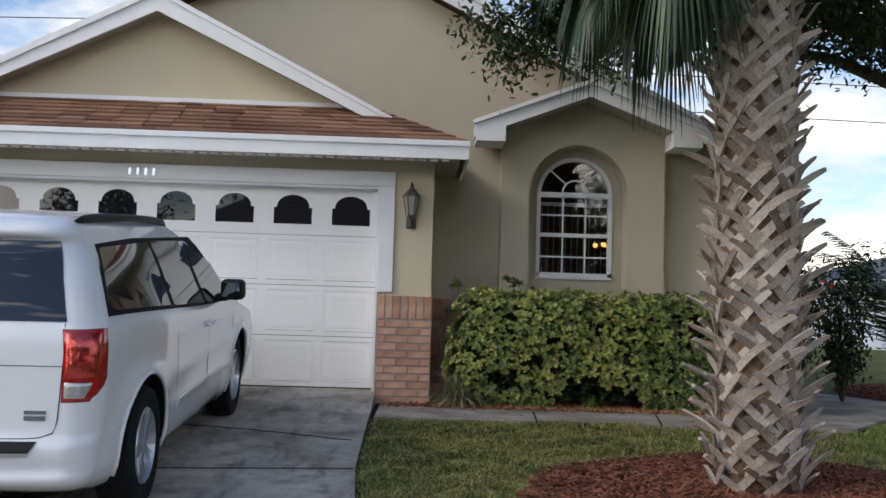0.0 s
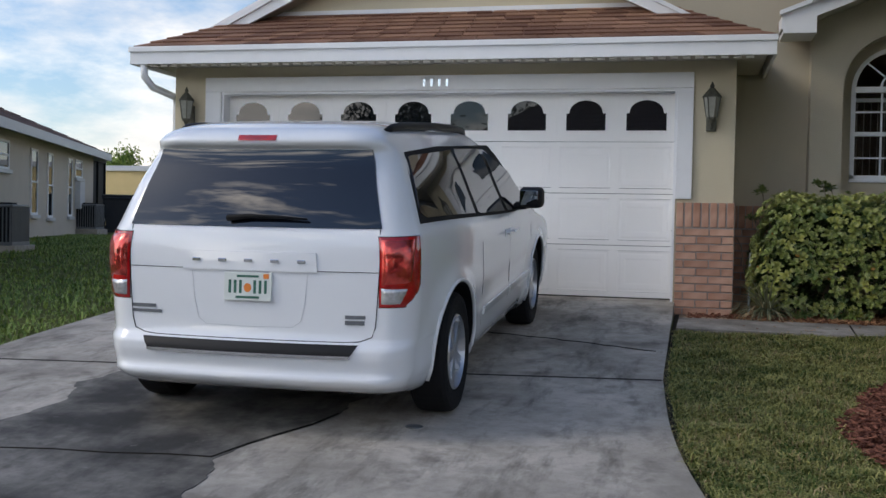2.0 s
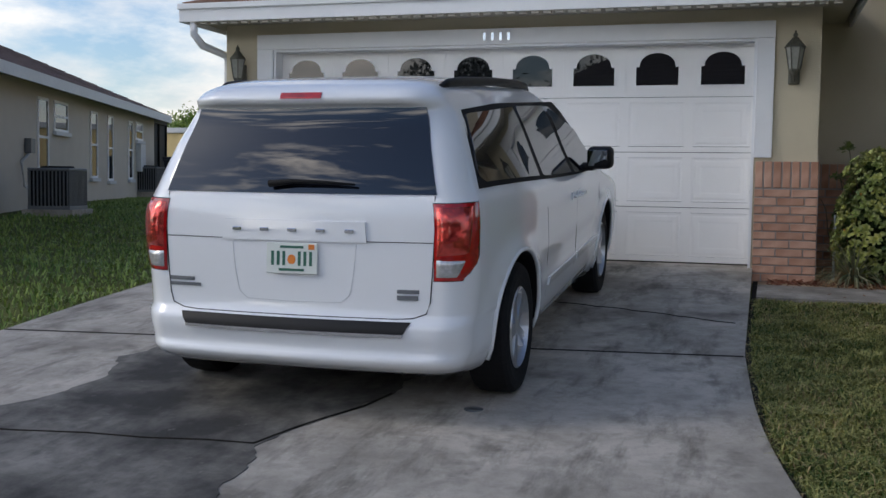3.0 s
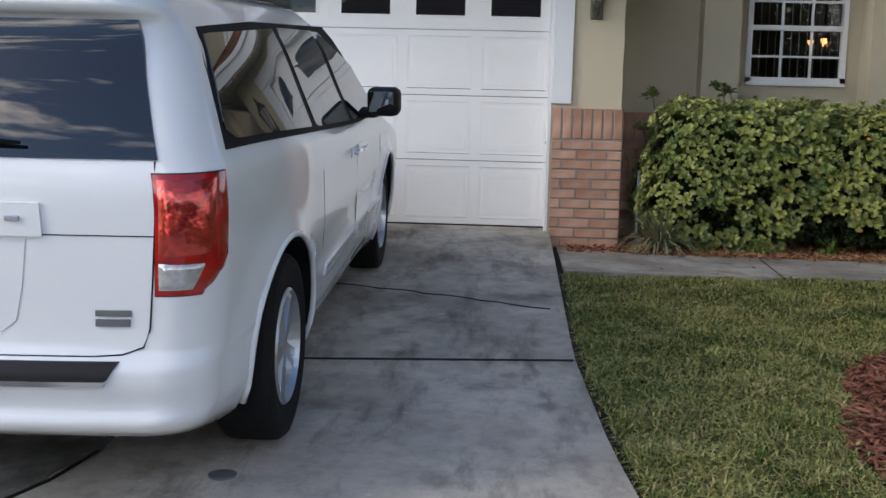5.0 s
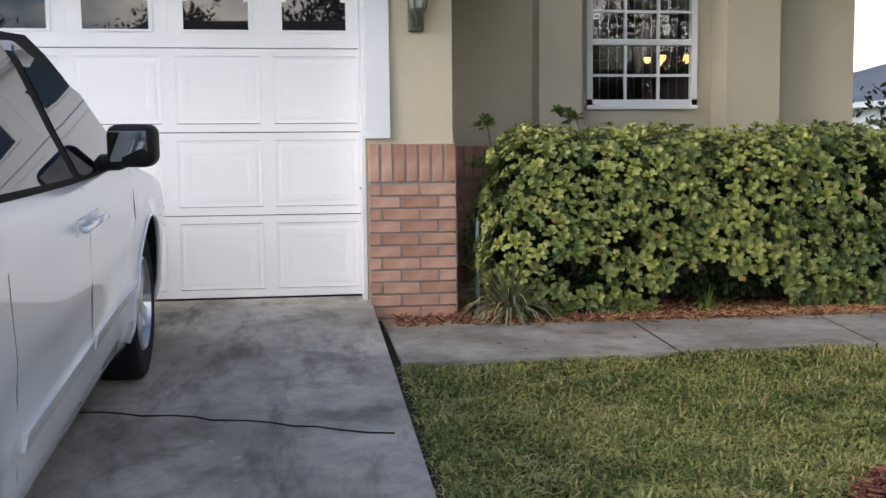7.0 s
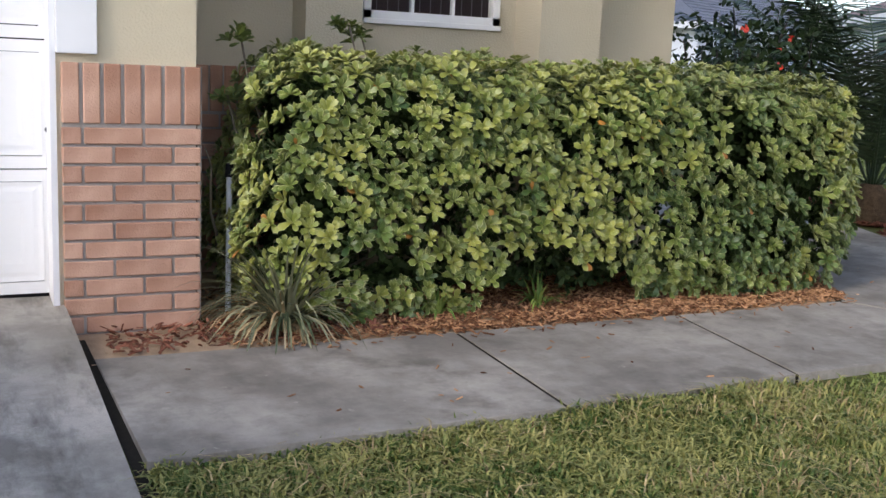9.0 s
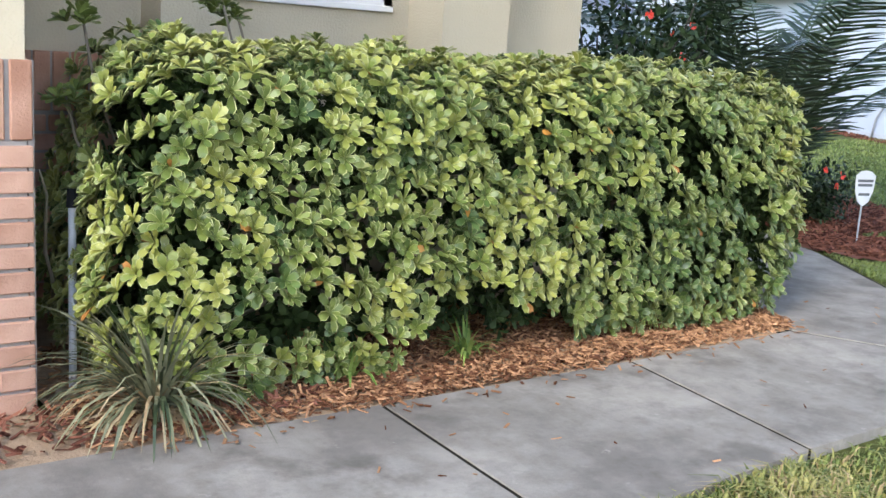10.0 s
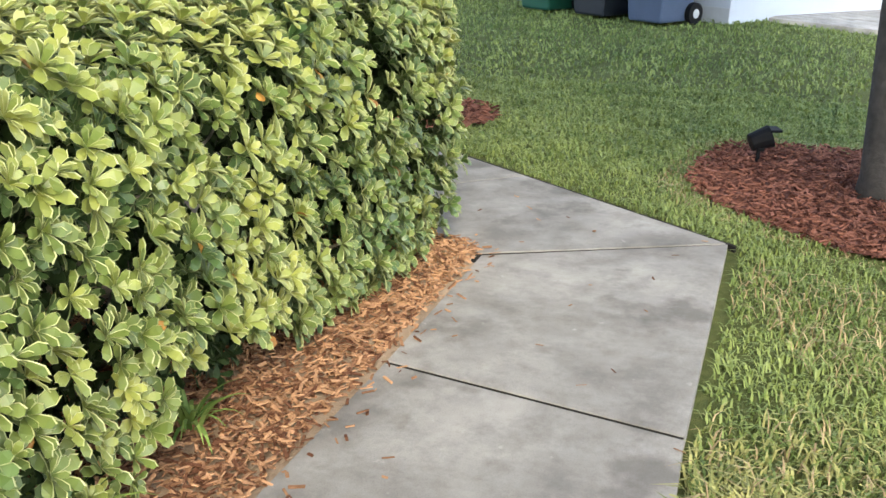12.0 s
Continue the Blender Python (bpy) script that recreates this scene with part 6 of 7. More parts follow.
def hedge():
    h = thing("hedge", "clipped variegated green and cream hedge beside the front walk", "hedge")
    P, N = hedge_surface(16000)
    taken, chosen = {}, []
    for i, p in enumerate(P):
        c = tuple(int(v // 0.063) for v in p)
        if all(sum((P[j] - p) ** 2) > 0.063 ** 2 for dx in (-1, 0, 1) for dy in (-1, 0, 1) for dw in (-1, 0, 1) for j in taken.get((c[0] + dx, c[1] + dy, c[2] + dw), ())):
            taken.setdefault(c, []).append(i)
            chosen.append(i)
    P, N = P[chosen], N[chosen]
    keep = []
    for x, y, z in P:
        g = noise.noise((x * 2.3 + 5, z * 3.2, y * 2.0))
        lim = -0.50 - 0.14 * (1 - smoothstep(1.7, 2.2, x)) + 0.46 * (1 - smoothstep(0.55, 0.95, z)) * smoothstep(2.2, 2.6, x) * (1 - smoothstep(3.0, 3.9, x))
        keep.append(g > lim)
    keep = np.array(keep)
    P, N = P[keep], N[keep]
    N = N + RNG.normal(0, 0.20, N.shape) + np.array([0, 0, 0.42])
    N /= np.linalg.norm(N, axis=1, keepdims=True)
    # yellow new growth towards the open end and the top; the far end's shade painted as deeper green
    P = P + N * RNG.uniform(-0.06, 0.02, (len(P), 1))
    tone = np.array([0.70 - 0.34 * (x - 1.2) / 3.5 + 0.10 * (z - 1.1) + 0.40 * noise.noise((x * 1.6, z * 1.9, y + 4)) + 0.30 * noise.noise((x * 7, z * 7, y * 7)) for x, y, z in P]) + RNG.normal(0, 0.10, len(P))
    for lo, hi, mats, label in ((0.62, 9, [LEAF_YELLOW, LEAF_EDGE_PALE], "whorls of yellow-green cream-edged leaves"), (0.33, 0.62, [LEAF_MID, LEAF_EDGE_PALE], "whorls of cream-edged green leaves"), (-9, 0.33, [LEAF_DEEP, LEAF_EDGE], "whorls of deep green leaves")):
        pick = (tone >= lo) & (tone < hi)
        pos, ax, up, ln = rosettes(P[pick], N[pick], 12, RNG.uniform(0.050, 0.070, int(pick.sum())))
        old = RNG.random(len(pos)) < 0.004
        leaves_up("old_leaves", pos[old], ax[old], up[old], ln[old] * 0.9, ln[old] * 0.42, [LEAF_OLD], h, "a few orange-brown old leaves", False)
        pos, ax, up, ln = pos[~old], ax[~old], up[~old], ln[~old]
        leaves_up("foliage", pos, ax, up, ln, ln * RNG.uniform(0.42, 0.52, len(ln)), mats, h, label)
    Q, M = hedge_surface(2600)
    M /= np.linalg.norm(M, axis=1, keepdims=True)
    Q = Q - M * RNG.uniform(0.05, 0.12, (len(Q), 1))
    M = M + RNG.normal(0, 0.5, M.shape)
    M /= np.linalg.norm(M, axis=1, keepdims=True)
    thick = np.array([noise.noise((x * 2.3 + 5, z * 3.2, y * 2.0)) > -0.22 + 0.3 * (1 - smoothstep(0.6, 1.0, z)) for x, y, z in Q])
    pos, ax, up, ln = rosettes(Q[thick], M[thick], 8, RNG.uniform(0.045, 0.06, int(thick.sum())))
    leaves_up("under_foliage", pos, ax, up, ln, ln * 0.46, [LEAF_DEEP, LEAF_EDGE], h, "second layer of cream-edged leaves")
    # inner leaves: their dark colour paints in the hedge's shaded interior
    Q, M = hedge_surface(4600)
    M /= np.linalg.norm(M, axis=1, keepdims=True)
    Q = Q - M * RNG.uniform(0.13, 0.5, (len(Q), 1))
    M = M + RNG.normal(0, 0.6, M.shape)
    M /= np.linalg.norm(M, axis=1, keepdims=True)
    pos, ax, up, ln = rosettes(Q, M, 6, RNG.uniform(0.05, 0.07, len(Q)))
    leaves_up("inner_foliage", pos, ax, up, ln, ln * 0.5, [LEAF_INNER_SHADE, LEAF_INNER_SHADE], h, "dark green leaves inside the hedge, coloured for its shade")
    for k in range(18):
        x, y = random.uniform(HX0 + 0.2, HX1 - 0.2), random.uniform(11.7, 12.15)
        pts = [Vector((x, y, 0.45))]
        d = Vector((random.uniform(-0.5, 0.5), random.uniform(-0.6, 0.1), 1)).normalized()
        for s in range(8):
            d = (d + Vector((random.uniform(-0.5, 0.5), random.uniform(-0.5, 0.25), random.uniform(-0.1, 0.35)))).normalized()
            pts.append(pts[-1] + d * 0.14)
        tube("branch", pts, [0.013 - 0.0012 * i for i in range(len(pts))], TWIG, h, res=0)
    for x, y, z in ((1.62, 11.35, 0.85), (2.6, 11.28, 0.78), (2.85, 11.3, 0.72), (3.4, 11.3, 0.7), (2.2, 11.3, 1.3)):
        pts = [Vector((x, y + 0.35, z - 0.15))]
        for s in range(5):
            pts.append(pts[-1] + Vector((random.uniform(-0.06, 0.12), -0.08, random.uniform(-0.02, 0.09))))
        tube("branch", pts, [0.011 - 0.0012 * i for i in range(6)], TWIG, h, res=0)
    # shoots that stand above the clipped top
    tips, tn = [], []
    for x, y, z0, z1 in ((1.25, 11.85, 1.3, 1.74), (1.17, 11.8, 1.15, 1.50), (1.84, 12.0, 1.55, 1.82), (1.92, 12.05, 1.55, 1.80), (1.55, 11.85, 1.4, 1.66), (1.38, 11.85, 1.35, 1.62)):
        tube("shoot", [(x + 0.12, y, z0), (x + 0.04, y, (z0 + z1) / 2), (x, y, z1)], 0.005, TWIG, h, res=0)
        for k in range(5):
            tips.append((x + random.uniform(-0.06, 0.06), y + random.uniform(-0.05, 0.05), z1 + random.uniform(-0.07, 0.03)))
            tn.append((random.uniform(-0.6, 0.6), random.uniform(-0.6, 0.6), 1))
    tips, tn = np.array(tips), np.array(tn)
    tn /= np.linalg.norm(tn, axis=1, keepdims=True)
    pos, ax, up, ln = rosettes(tips, tn, 10, np.full(len(tips), 0.062))
    leaves_up("shoot_leaves", pos, ax, up, ln, ln * 0.45, [LEAF_MID, LEAF_MID], h, "dark green shoots above the clipped top")
    return h


hedge()


def grass_clump(name, x, y, z, n, ln, label, mats, spread=1.0):
    pos, verts, quads, tris = [], [], [], []
    t = thing(name, label, "plant")
    V = []
    for i in range(n):
        a, tilt, L = RNG.uniform(0, 6.28), RNG.uniform(0.3, 1.5) * spread, ln * RNG.uniform(0.6, 1.15)
        d = np.array([math.cos(a), math.sin(a), 0])
        s = np.array([-math.sin(a), math.cos(a), 0]) * 0.0075
        p, out, el = np.array([x, y, z]) + d * RNG.uniform(0, 0.05), [], math.pi / 2 - tilt * 0.5
        for k in range(6):
            w = 1 - (k / 5) ** 2 * 0.95
            out += [p - s * w, p + s * w]
            p = p + (d * math.cos(el) + np.array([0, 0, math.sin(el)])) * L / 5
            el -= tilt * 0.42
            p[2] = max(p[2], z + 0.006)
        V.append(out)
    V = np.array(V)
    b = np.arange(n)[:, None, None] * 12
    q = (b + np.array([[[2 * k, 2 * k + 1, 2 * k + 3, 2 * k + 2] for k in range(5)]])).reshape(-1, 4)
    o = add("foliage", np_mesh("blades", V, q, None, mats), t)
    o["kind"] = "stuff"
    return t


CLUMP = mat("clump_blade", (0.04, 0.06, 0.025), 0.5, scale=5, second=(0.30, 0.30, 0.18), island=1.2)
grass_clump("ornamental_grass", 1.28, 11.22, 0.50, 210, 0.50, "arching grey-green ornamental grass clump at the hedge's end", [CLUMP])
STRAND = mat("dry_strand", (0.30, 0.20, 0.10), 0.8, scale=4, second=(0.55, 0.44, 0.26), island=0.9)
grass_clump("dry_grass_tuft", 1.27, 11.2, 0.505, 90, 0.42, "dry straw strands fallen round the grass clump", [STRAND], 1.55)
grass_clump("ornamental_grass", 2.05, 11.32, 0.50, 60, 0.22, "small dark green grass tuft under the hedge", [BLADE_GREEN])
grass_clump("ornamental_grass", 2.62, 11.33, 0.50, 40, 0.18, "small dark green grass tuft under the hedge", [BLADE_GREEN])


# ---- the palm with its woven boots ----
def sabal_palm():
    z0 = ground_z(PALM_X, PALM_Y)
    t = thing("palm_tree", "cabbage palm trunk woven with old grey leaf boots", "palm tree", m=pose(PALM_X, PALM_Y, z0 - 0.03, 0, -1.0, 0))
    prof = [(0.30, 0), (0.275, 0.4), (0.27, 1.0), (0.26, 2.0), (0.25, 3.0), (0.24, 4.0), (0.20, 4.4)]
    part("trunk", bm_lathe(prof, 28), TRUNK_FIBRE, t, "fibrous brown trunk", smooth=True)

    def strap(sgn, L, side, flare_out, w0, w1, seed):
        rnd = random.Random(seed)
        verts, faces = [], []
        n = 9
        for i in range(n):
            s = i / (n - 1)
            zz = L * s
            ang = sgn * side * s ** 0.9
            rad = 0.258 + 0.055 * s + flare_out * max(0, s - 0.55) ** 2 * 5
            w = (w0 + (w1 - w0) * s) * (1 + 0.10 * rnd.uniform(-1, 1)) * (0.8 if i == n - 1 else 1)
            # the strap's width runs across its own way up
            slope = math.atan2(side * 0.27, L)
            for a, dep in ((-0.5, -0.016), (-0.5, 0.002), (0.5, 0.010), (0.5, -0.016)):
                da = a * w * math.cos(slope) / 0.27
                dzz = -sgn * a * w * math.sin(slope)
                r = rad + dep
                verts.append((r * math.sin(ang + da), -r * math.cos(ang + da), zz + dzz))
        for i in range(n - 1):
            for k in range(4):
                faces.append((4 * i + k, 4 * i + (k + 1) % 4, 4 * i + 4 + (k + 1) % 4, 4 * i + 4 + k))
        faces += [(3, 2, 1, 0), (4 * n - 4, 4 * n - 3, 4 * n - 2, 4 * n - 1)]
        me = mesh("boot", verts, faces, BOOT)
        return me
    kinds = {s: [strap(s, 0.30 + 0.022 * k, 1.12 + 0.08 * k, 0.03 + 0.04 * k, 0.080, 0.036, 10 * k + s) for k in range(5)] for s in (-1, 1)}
    around, rows = 9, 27
    for r in range(rows):
        for k in range(around):
            a = 360 / around * (k + 0.5 * (r % 2)) + random.uniform(-6, 6) + r * 3
            z = -0.12 + r * 0.16 + random.uniform(-0.02, 0.02)
            sc = 1.0 - 0.004 * r
            for s in (-1, 1):
                if random.random() < 0.05:
                    continue
                me = random.choice(kinds[s])
                add("boot", me, t, m=Matrix.Translation((0, 0, z + 0.01 * s)) @ pose(0, 0, 0, 0, random.uniform(-2, 2), a) @ Matrix.Diagonal((sc + 0.02 * (s > 0), sc + 0.02 * (s > 0), random.uniform(0.9, 1.12), 1)))

    def fan(az, el, L, droop, seed):
        rnd = np.random.default_rng(seed)
        o = np.array([0, 0, 4.25 + rnd.uniform(-0.15, 0.25)])
        d = np.array([math.cos(az), math.sin(az), 0])
        pts, p, e = [], o.copy(), el
        for k in range(8):
            pts.append(tuple(p))
            p = p + (d * math.cos(e) + np.array([0, 0, math.sin(e)])) * L / 7
            e -= droop / 7
        leaf = tube("frond", pts, [0.022 - 0.0015 * k for k in range(8)], FROND, t, "fan-shaped palm frond")
        base = np.array(pts[-1])
        n = 60
        V = []
        sd = np.array([-d[1], d[0], 0])
        for i in range(n):
            f = (i / (n - 1) - 0.5) * 2
            a = f * 2.0
            dirv = (d * math.cos(e) + np.array([0, 0, math.sin(e)])) * math.cos(a) + sd * math.sin(a)
            ln = (1.2 - 0.35 * abs(f)) * rnd.uniform(0.85, 1.1)
            q, dv = base.copy(), dirv.copy()
            w = np.cross(dv, np.array([0, 0, 1.0]))
            w = w / (np.linalg.norm(w) + 1e-6) * 0.02
            for k in range(6):
                ww = w * (0.5 + 1.2 * (k / 5)) if k < 2 else w * (1.2 - 1.15 * ((k - 1) / 4))
                V += [q - ww, q + ww]
                q = q + dv * ln / 5
                dv = dv + np.array([0, 0, -0.34])
                dv /= np.linalg.norm(dv)
        V = np.array(V)
        b = np.arange(n)[:, None, None] * 12
        qd = (b + np.array([[[2 * k, 2 * k + 1, 2 * k + 3, 2 * k + 2] for k in range(5)]])).reshape(-1, 4)
        o2 = add("leaf_blade", np_mesh("leaf_blade", V, qd, None, [FROND]), leaf)
        o2["kind"] = "stuff"
    k = 0
    # fans above the view are added to keep sky light off bay and hedge
    for ring, (el, L, droop, n) in enumerate(((1.2, 1.4, 0.9, 8), (0.65, 1.5, 1.1, 11), (0.15, 1.25, 1.2, 9))):
        for i in range(n):
            az = 2 * math.pi * (i + 0.4 * ring) / n + random.uniform(-0.15, 0.15)
            k += 1
            # the older leaves on the side away from the house have been cut
            if math.cos(az) > -0.2 and ring > 0:
                if ring == 2:
                    continue
                fan(az, 1.05, L, 0.7, k)
            else:
                fan(az, el, L, droop, k)
    for az, el, L, dr in ((0.98, -0.1, 0.75, 1.0), (1.12, -0.25, 0.65, 1.0), (0.88, 0.0, 0.9, 1.2), (1.03, 0.25, 1.25, 1.1), (0.95, 0.1, 0.5, 1.2), (1.2, 0.1, 0.9, 1.2)):
        fan(math.pi * az, el, L, dr, k)
        k += 1
    return t


sabal_palm()


def clump_leaves(name, centres, spread, per, size, mats, parent, label):
    n = len(centres) * per
    c = np.repeat(np.array(centres), per, 0) + RNG.normal(0, spread, (n, 3))
    ax = RNG.normal(0, 1, (n, 3)) + np.array([0, 0, -0.2])
    up = RNG.normal(0, 0.5, (n, 3)) + np.array([0, 0, 1.0])
    ln = size * RNG.uniform(0.7, 1.3, n)
    X = ax / np.linalg.norm(ax, axis=1, keepdims=True)
    Y = np.cross(up, X)
    Y /= np.linalg.norm(Y, axis=1, keepdims=True) + 1e-9
    Z = np.cross(X, Y)
    L = ln[:, None]
    v = np.stack([c, c + X * L * 0.35 - Y * L * 0.2 + Z * L * 0.06, c + X * L * 0.4 + Y * L * 0.2 + Z * L * 0.06, c + X * L * 0.75 - Y * L * 0.17 + Z * L * 0.05, c + X * L * 0.78 + Y * L * 0.17 + Z * L * 0.05, c + X * L], 1)
    b = np.arange(n)[:, None] * 6
    t = np.concatenate([b + np.array([[0, 1, 2]]), b + np.array([[3, 5, 4]])])
    ob = add(name, np_mesh(name, v, b + np.array([[1, 3, 4, 2]]), t, mats), parent, label)
    ob["kind"] = "stuff"
    return ob


def limb(a, b, r0, r1, parent, wig=0.12, n=9, name="limb"):
    a, b = Vector(a), Vector(b)
    pts = []
    for i in range(n + 1):
        s = i / n
        k = wig * math.sin(s * math.pi)
        pts.append(a.lerp(b, s) + Vector((random.uniform(-k, k), random.uniform(-k, k), random.uniform(-k, k) + k * 1.2)))
    tube(name, pts, [r0 + (r1 - r0) * i / n for i in range(n + 1)], BARK, parent)
    return pts


def oak():
    t = thing("oak_tree", "live oak with a slim grey trunk and dark small-leaved limbs", "tree")
    z0 = ground_z(OAK_X, OAK_Y)
    tube("trunk", [(OAK_X, OAK_Y, z0 - 0.05), (OAK_X + 0.01, OAK_Y, z0 + 0.15), (OAK_X + 0.02, OAK_Y + 0.02, 1.4), (OAK_X - 0.03, OAK_Y, 2.3), (OAK_X, OAK_Y, 3.1), (OAK_X + 0.05, OAK_Y, 4.2)], [0.135, 0.105, 0.095, 0.09, 0.09, 0.07], BARK, t, "grey-brown bark", res=4)
    tips = []
    main = [((OAK_X, OAK_Y, 3.0), (2.6, 10.6, 4.55)), ((OAK_X, OAK_Y, 3.0), (3.6, 9.6, 5.0)), ((OAK_X, OAK_Y, 3.2), (8.6, 9.0, 5.2)), ((OAK_X, OAK_Y, 3.3), (6.5, 12.0, 5.4)), ((OAK_X, OAK_Y, 3.1), (6.5, 6.6, 5.2)), ((OAK_X, OAK_Y, 2.9), (3.7, 9.3, 4.3)), ((OAK_X, OAK_Y, 4.2), (5.4, 9.0, 6.2))]
    for a, b in main:
        p = limb(a, b, 0.075, 0.02, t)
        for q in p[4:]:
            for k in range(3):
                e = q + Vector((random.uniform(-0.6, 0.6), random.uniform(-0.6, 0.6), random.uniform(-0.25, 0.5)))
                limb(q, e, 0.014, 0.005, t, 0.05, 4, "twig")
                tips += [tuple(e), tuple(q.lerp(e, 0.6))]
    # crown out of view, filled out so that it shades hedge, bay and lawn
    for k in range(230):
        a, r = random.uniform(0, 6.28), 0.6 + 4.2 * random.random() ** 0.75
        c = Vector((OAK_X - 0.6 + r * math.cos(a), OAK_Y - 0.9 + r * 0.9 * math.sin(a), 5.5 + random.uniform(0, 2.6) - 0.05 * r * r))
        q = Vector((OAK_X + 0.5 * r * math.cos(a), OAK_Y + 0.5 * r * math.sin(a), 4.4))
        limb(q, c, 0.02, 0.006, t, 0.2, 5, "twig")
        tips += [tuple(c + Vector((random.uniform(-0.4, 0.4), random.uniform(-0.4, 0.4), random.uniform(-0.3, 0.3)))) for j in range(4)]
    # unseen low sprays added on the street side, to shade the hedge and bay
    for k in range(46):
        c = Vector((random.uniform(4.3, 7.6), random.uniform(5.6, 8.4), random.uniform(3.7, 5.6)))
        limb((OAK_X, OAK_Y - 0.3, 4.3), c, 0.018, 0.006, t, 0.2, 5, "twig")
        tips += [tuple(c + Vector((random.uniform(-0.4, 0.4), random.uniform(-0.4, 0.4), random.uniform(-0.3, 0.3)))) for j in range(4)]
    tube("limb", [(3.7, 9.5, 4.24), (4.15, 9.4, 4.11), (4.44, 9.4, 4.04), (4.8, 9.4, 3.9), (5.4, 9.38, 3.55), (OAK_X, OAK_Y, 3.0)], [0.04, 0.055, 0.06, 0.065, 0.07, 0.09], BARK, t)
    near_tips = []
    for b in ((1.9, 10.45, 4.3), (2.3, 10.5, 4.25), (2.5, 10.4, 4.6), (2.9, 10.3, 4.15), (1.28, 10.5, 4.22), (1.6, 10.5, 3.82), (2.0, 10.55, 4.5), (2.2, 10.4, 4.0), (1.7, 10.4, 4.6), (2.6, 10.3, 3.85), (1.5, 10.6, 4.05)):
        p = limb((3.1, 10.4, 4.42), b, 0.016, 0.004, t, 0.06, 7, "twig")
        near_tips += [tuple(q) for q in p[2:]]
    clump_leaves("crown", near_tips, 0.12, 150, 0.075, [LEAF_DARK], t, "low spray of small dark oak leaves")
    clump_leaves("crown", tips, 0.14, 95, 0.068, [LEAF_DARK], t, "small dark oak leaves")
    return t


oak()


def shrub(name, x, y, top, label, flowers, n=9, leaf=0.075, spread=0.42, mats=None):
    t = thing(name, label, "shrub")
    z0, tips = ground_z(x, y), []
    for k in range(n):
        a = 2 * math.pi * k / n
        e = (x + spread * math.cos(a) * random.uniform(0.3, 1), y + spread * math.sin(a) * random.uniform(0.3, 1), top - random.uniform(0, 0.45))
        p = limb((x, y, z0), e, 0.014, 0.005, t, 0.06, 8, "stem")
        tips += [tuple(q) for q in p[2:]]
    clump_leaves("leaves", tips, 0.10, 44, leaf, mats or [LEAF_DARK], t, "glossy dark green leaves")
    for fx, fy, fz in flowers:
        V = []
        for k in range(5):
            a = 2 * math.pi * k / 5
            V.append((math.cos(a), math.sin(a) * 0.4 - 0.5, math.sin(a)))
        fl = RNG.normal(0, 0.3, (5, 3)) + np.array(V)
        leaves_up("flower", np.repeat(np.array([[fx, fy, fz]]), 5, 0), fl, np.tile([[0, -1.0, 0.2]], (5, 1)) + RNG.normal(0, 0.2, (5, 3)), np.full(5, 0.036), np.full(5, 0.033), [HIBISCUS_RED], t, "red hibiscus flower", False)
    return t


shrub("hibiscus", 5.25, 13.05, 2.15, "hibiscus shrub with dark leaves and a few red flowers", [(5.63, 12.9, 1.96), (5.5, 12.85, 1.75), (5.1, 12.8, 2.0)], 10, 0.07, 0.45)
shrub("hibiscus", 6.15, 13.55, 2.25, "leafy dark hibiscus shrub beside the walk", [(5.9, 13.3, 1.9)], 12, 0.07, 0.55)
shrub("ixora", 7.6, 13.1, 0.95, "small shrub with red flowers in the mulch bed", [(7.45, 12.95, 0.95), (7.7, 12.95, 0.9), (7.55, 12.9, 0.82)], 8, 0.05, 0.25)


def date_palm(x, y, n=13, L=1.75):
    t = thing("date_palm", "young date palm with arching feathery fronds", "palm tree")
    z0 = ground_z(x, y)
    part("trunk", bm_lathe([(0.14, z0 - 0.05), (0.17, z0 + 0.1), (0.15, z0 + 0.25), (0.08, z0 + 0.35)], 14), FIBRE, t, m=Matrix.Translation((x, y, 0)))
    for k in range(n):
        az = 2 * math.pi * k / n * 1.618 * 2
        el, curl = random.uniform(0.95, 1.5), random.uniform(0.7, 1.3)
        d = Vector((math.cos(az), math.sin(az), 0))
        p, pts, dirs = Vector((x, y, z0 + 0.25)), [], []
        for i in range(15):
            pts.append(p.copy())
            v = d * math.cos(el) + Vector((0, 0, math.sin(el)))
            dirs.append(v)
            p = p + v * L / 14
            el -= curl / 14 * (0.4 + 1.4 * i / 14)
        fr = tube("frond", pts, [0.014 - 0.0008 * i for i in range(15)], FROND, t, "feathery palm frond", res=0)
        sd = Vector((-d.y, d.x, 0))
        V = []
        for i in range(2, 14):
            for sub in range(4):
                s = sub / 4
                b, v = pts[i].lerp(pts[min(i + 1, 14)], s), dirs[i]
                nrm = v.cross(sd).normalized()
                ln = 0.42 * math.sin(math.pi * (0.18 + 0.80 * (i + s) / 15)) + 0.06
                for sg in (-1, 1):
                    ldir = (sd * sg * 0.85 + v * 0.55 + nrm * -0.25 + Vector((0, 0, random.uniform(-0.15, 0.1)))).normalized()
                    w = v * 0.012
                    e = b + ldir * ln
                    V.append([b - w, b + w, b + ldir * ln * 0.6 + w * 0.9, b + ldir * ln * 0.6 - w * 0.9, e + Vector((0, 0, -0.02))])
        V = np.array([[tuple(q) for q in r] for r in V])
        b = np.arange(len(V))[:, None] * 5
        o = add("leaf_blade", np_mesh("leaf_blade", V, b + np.array([[0, 1, 2, 3]]), b + np.array([[3, 2, 4]]), [FROND]), fr)
        o["kind"] = "stuff"
    return t


date_palm(7.1, 13.3, 14, 2.3)


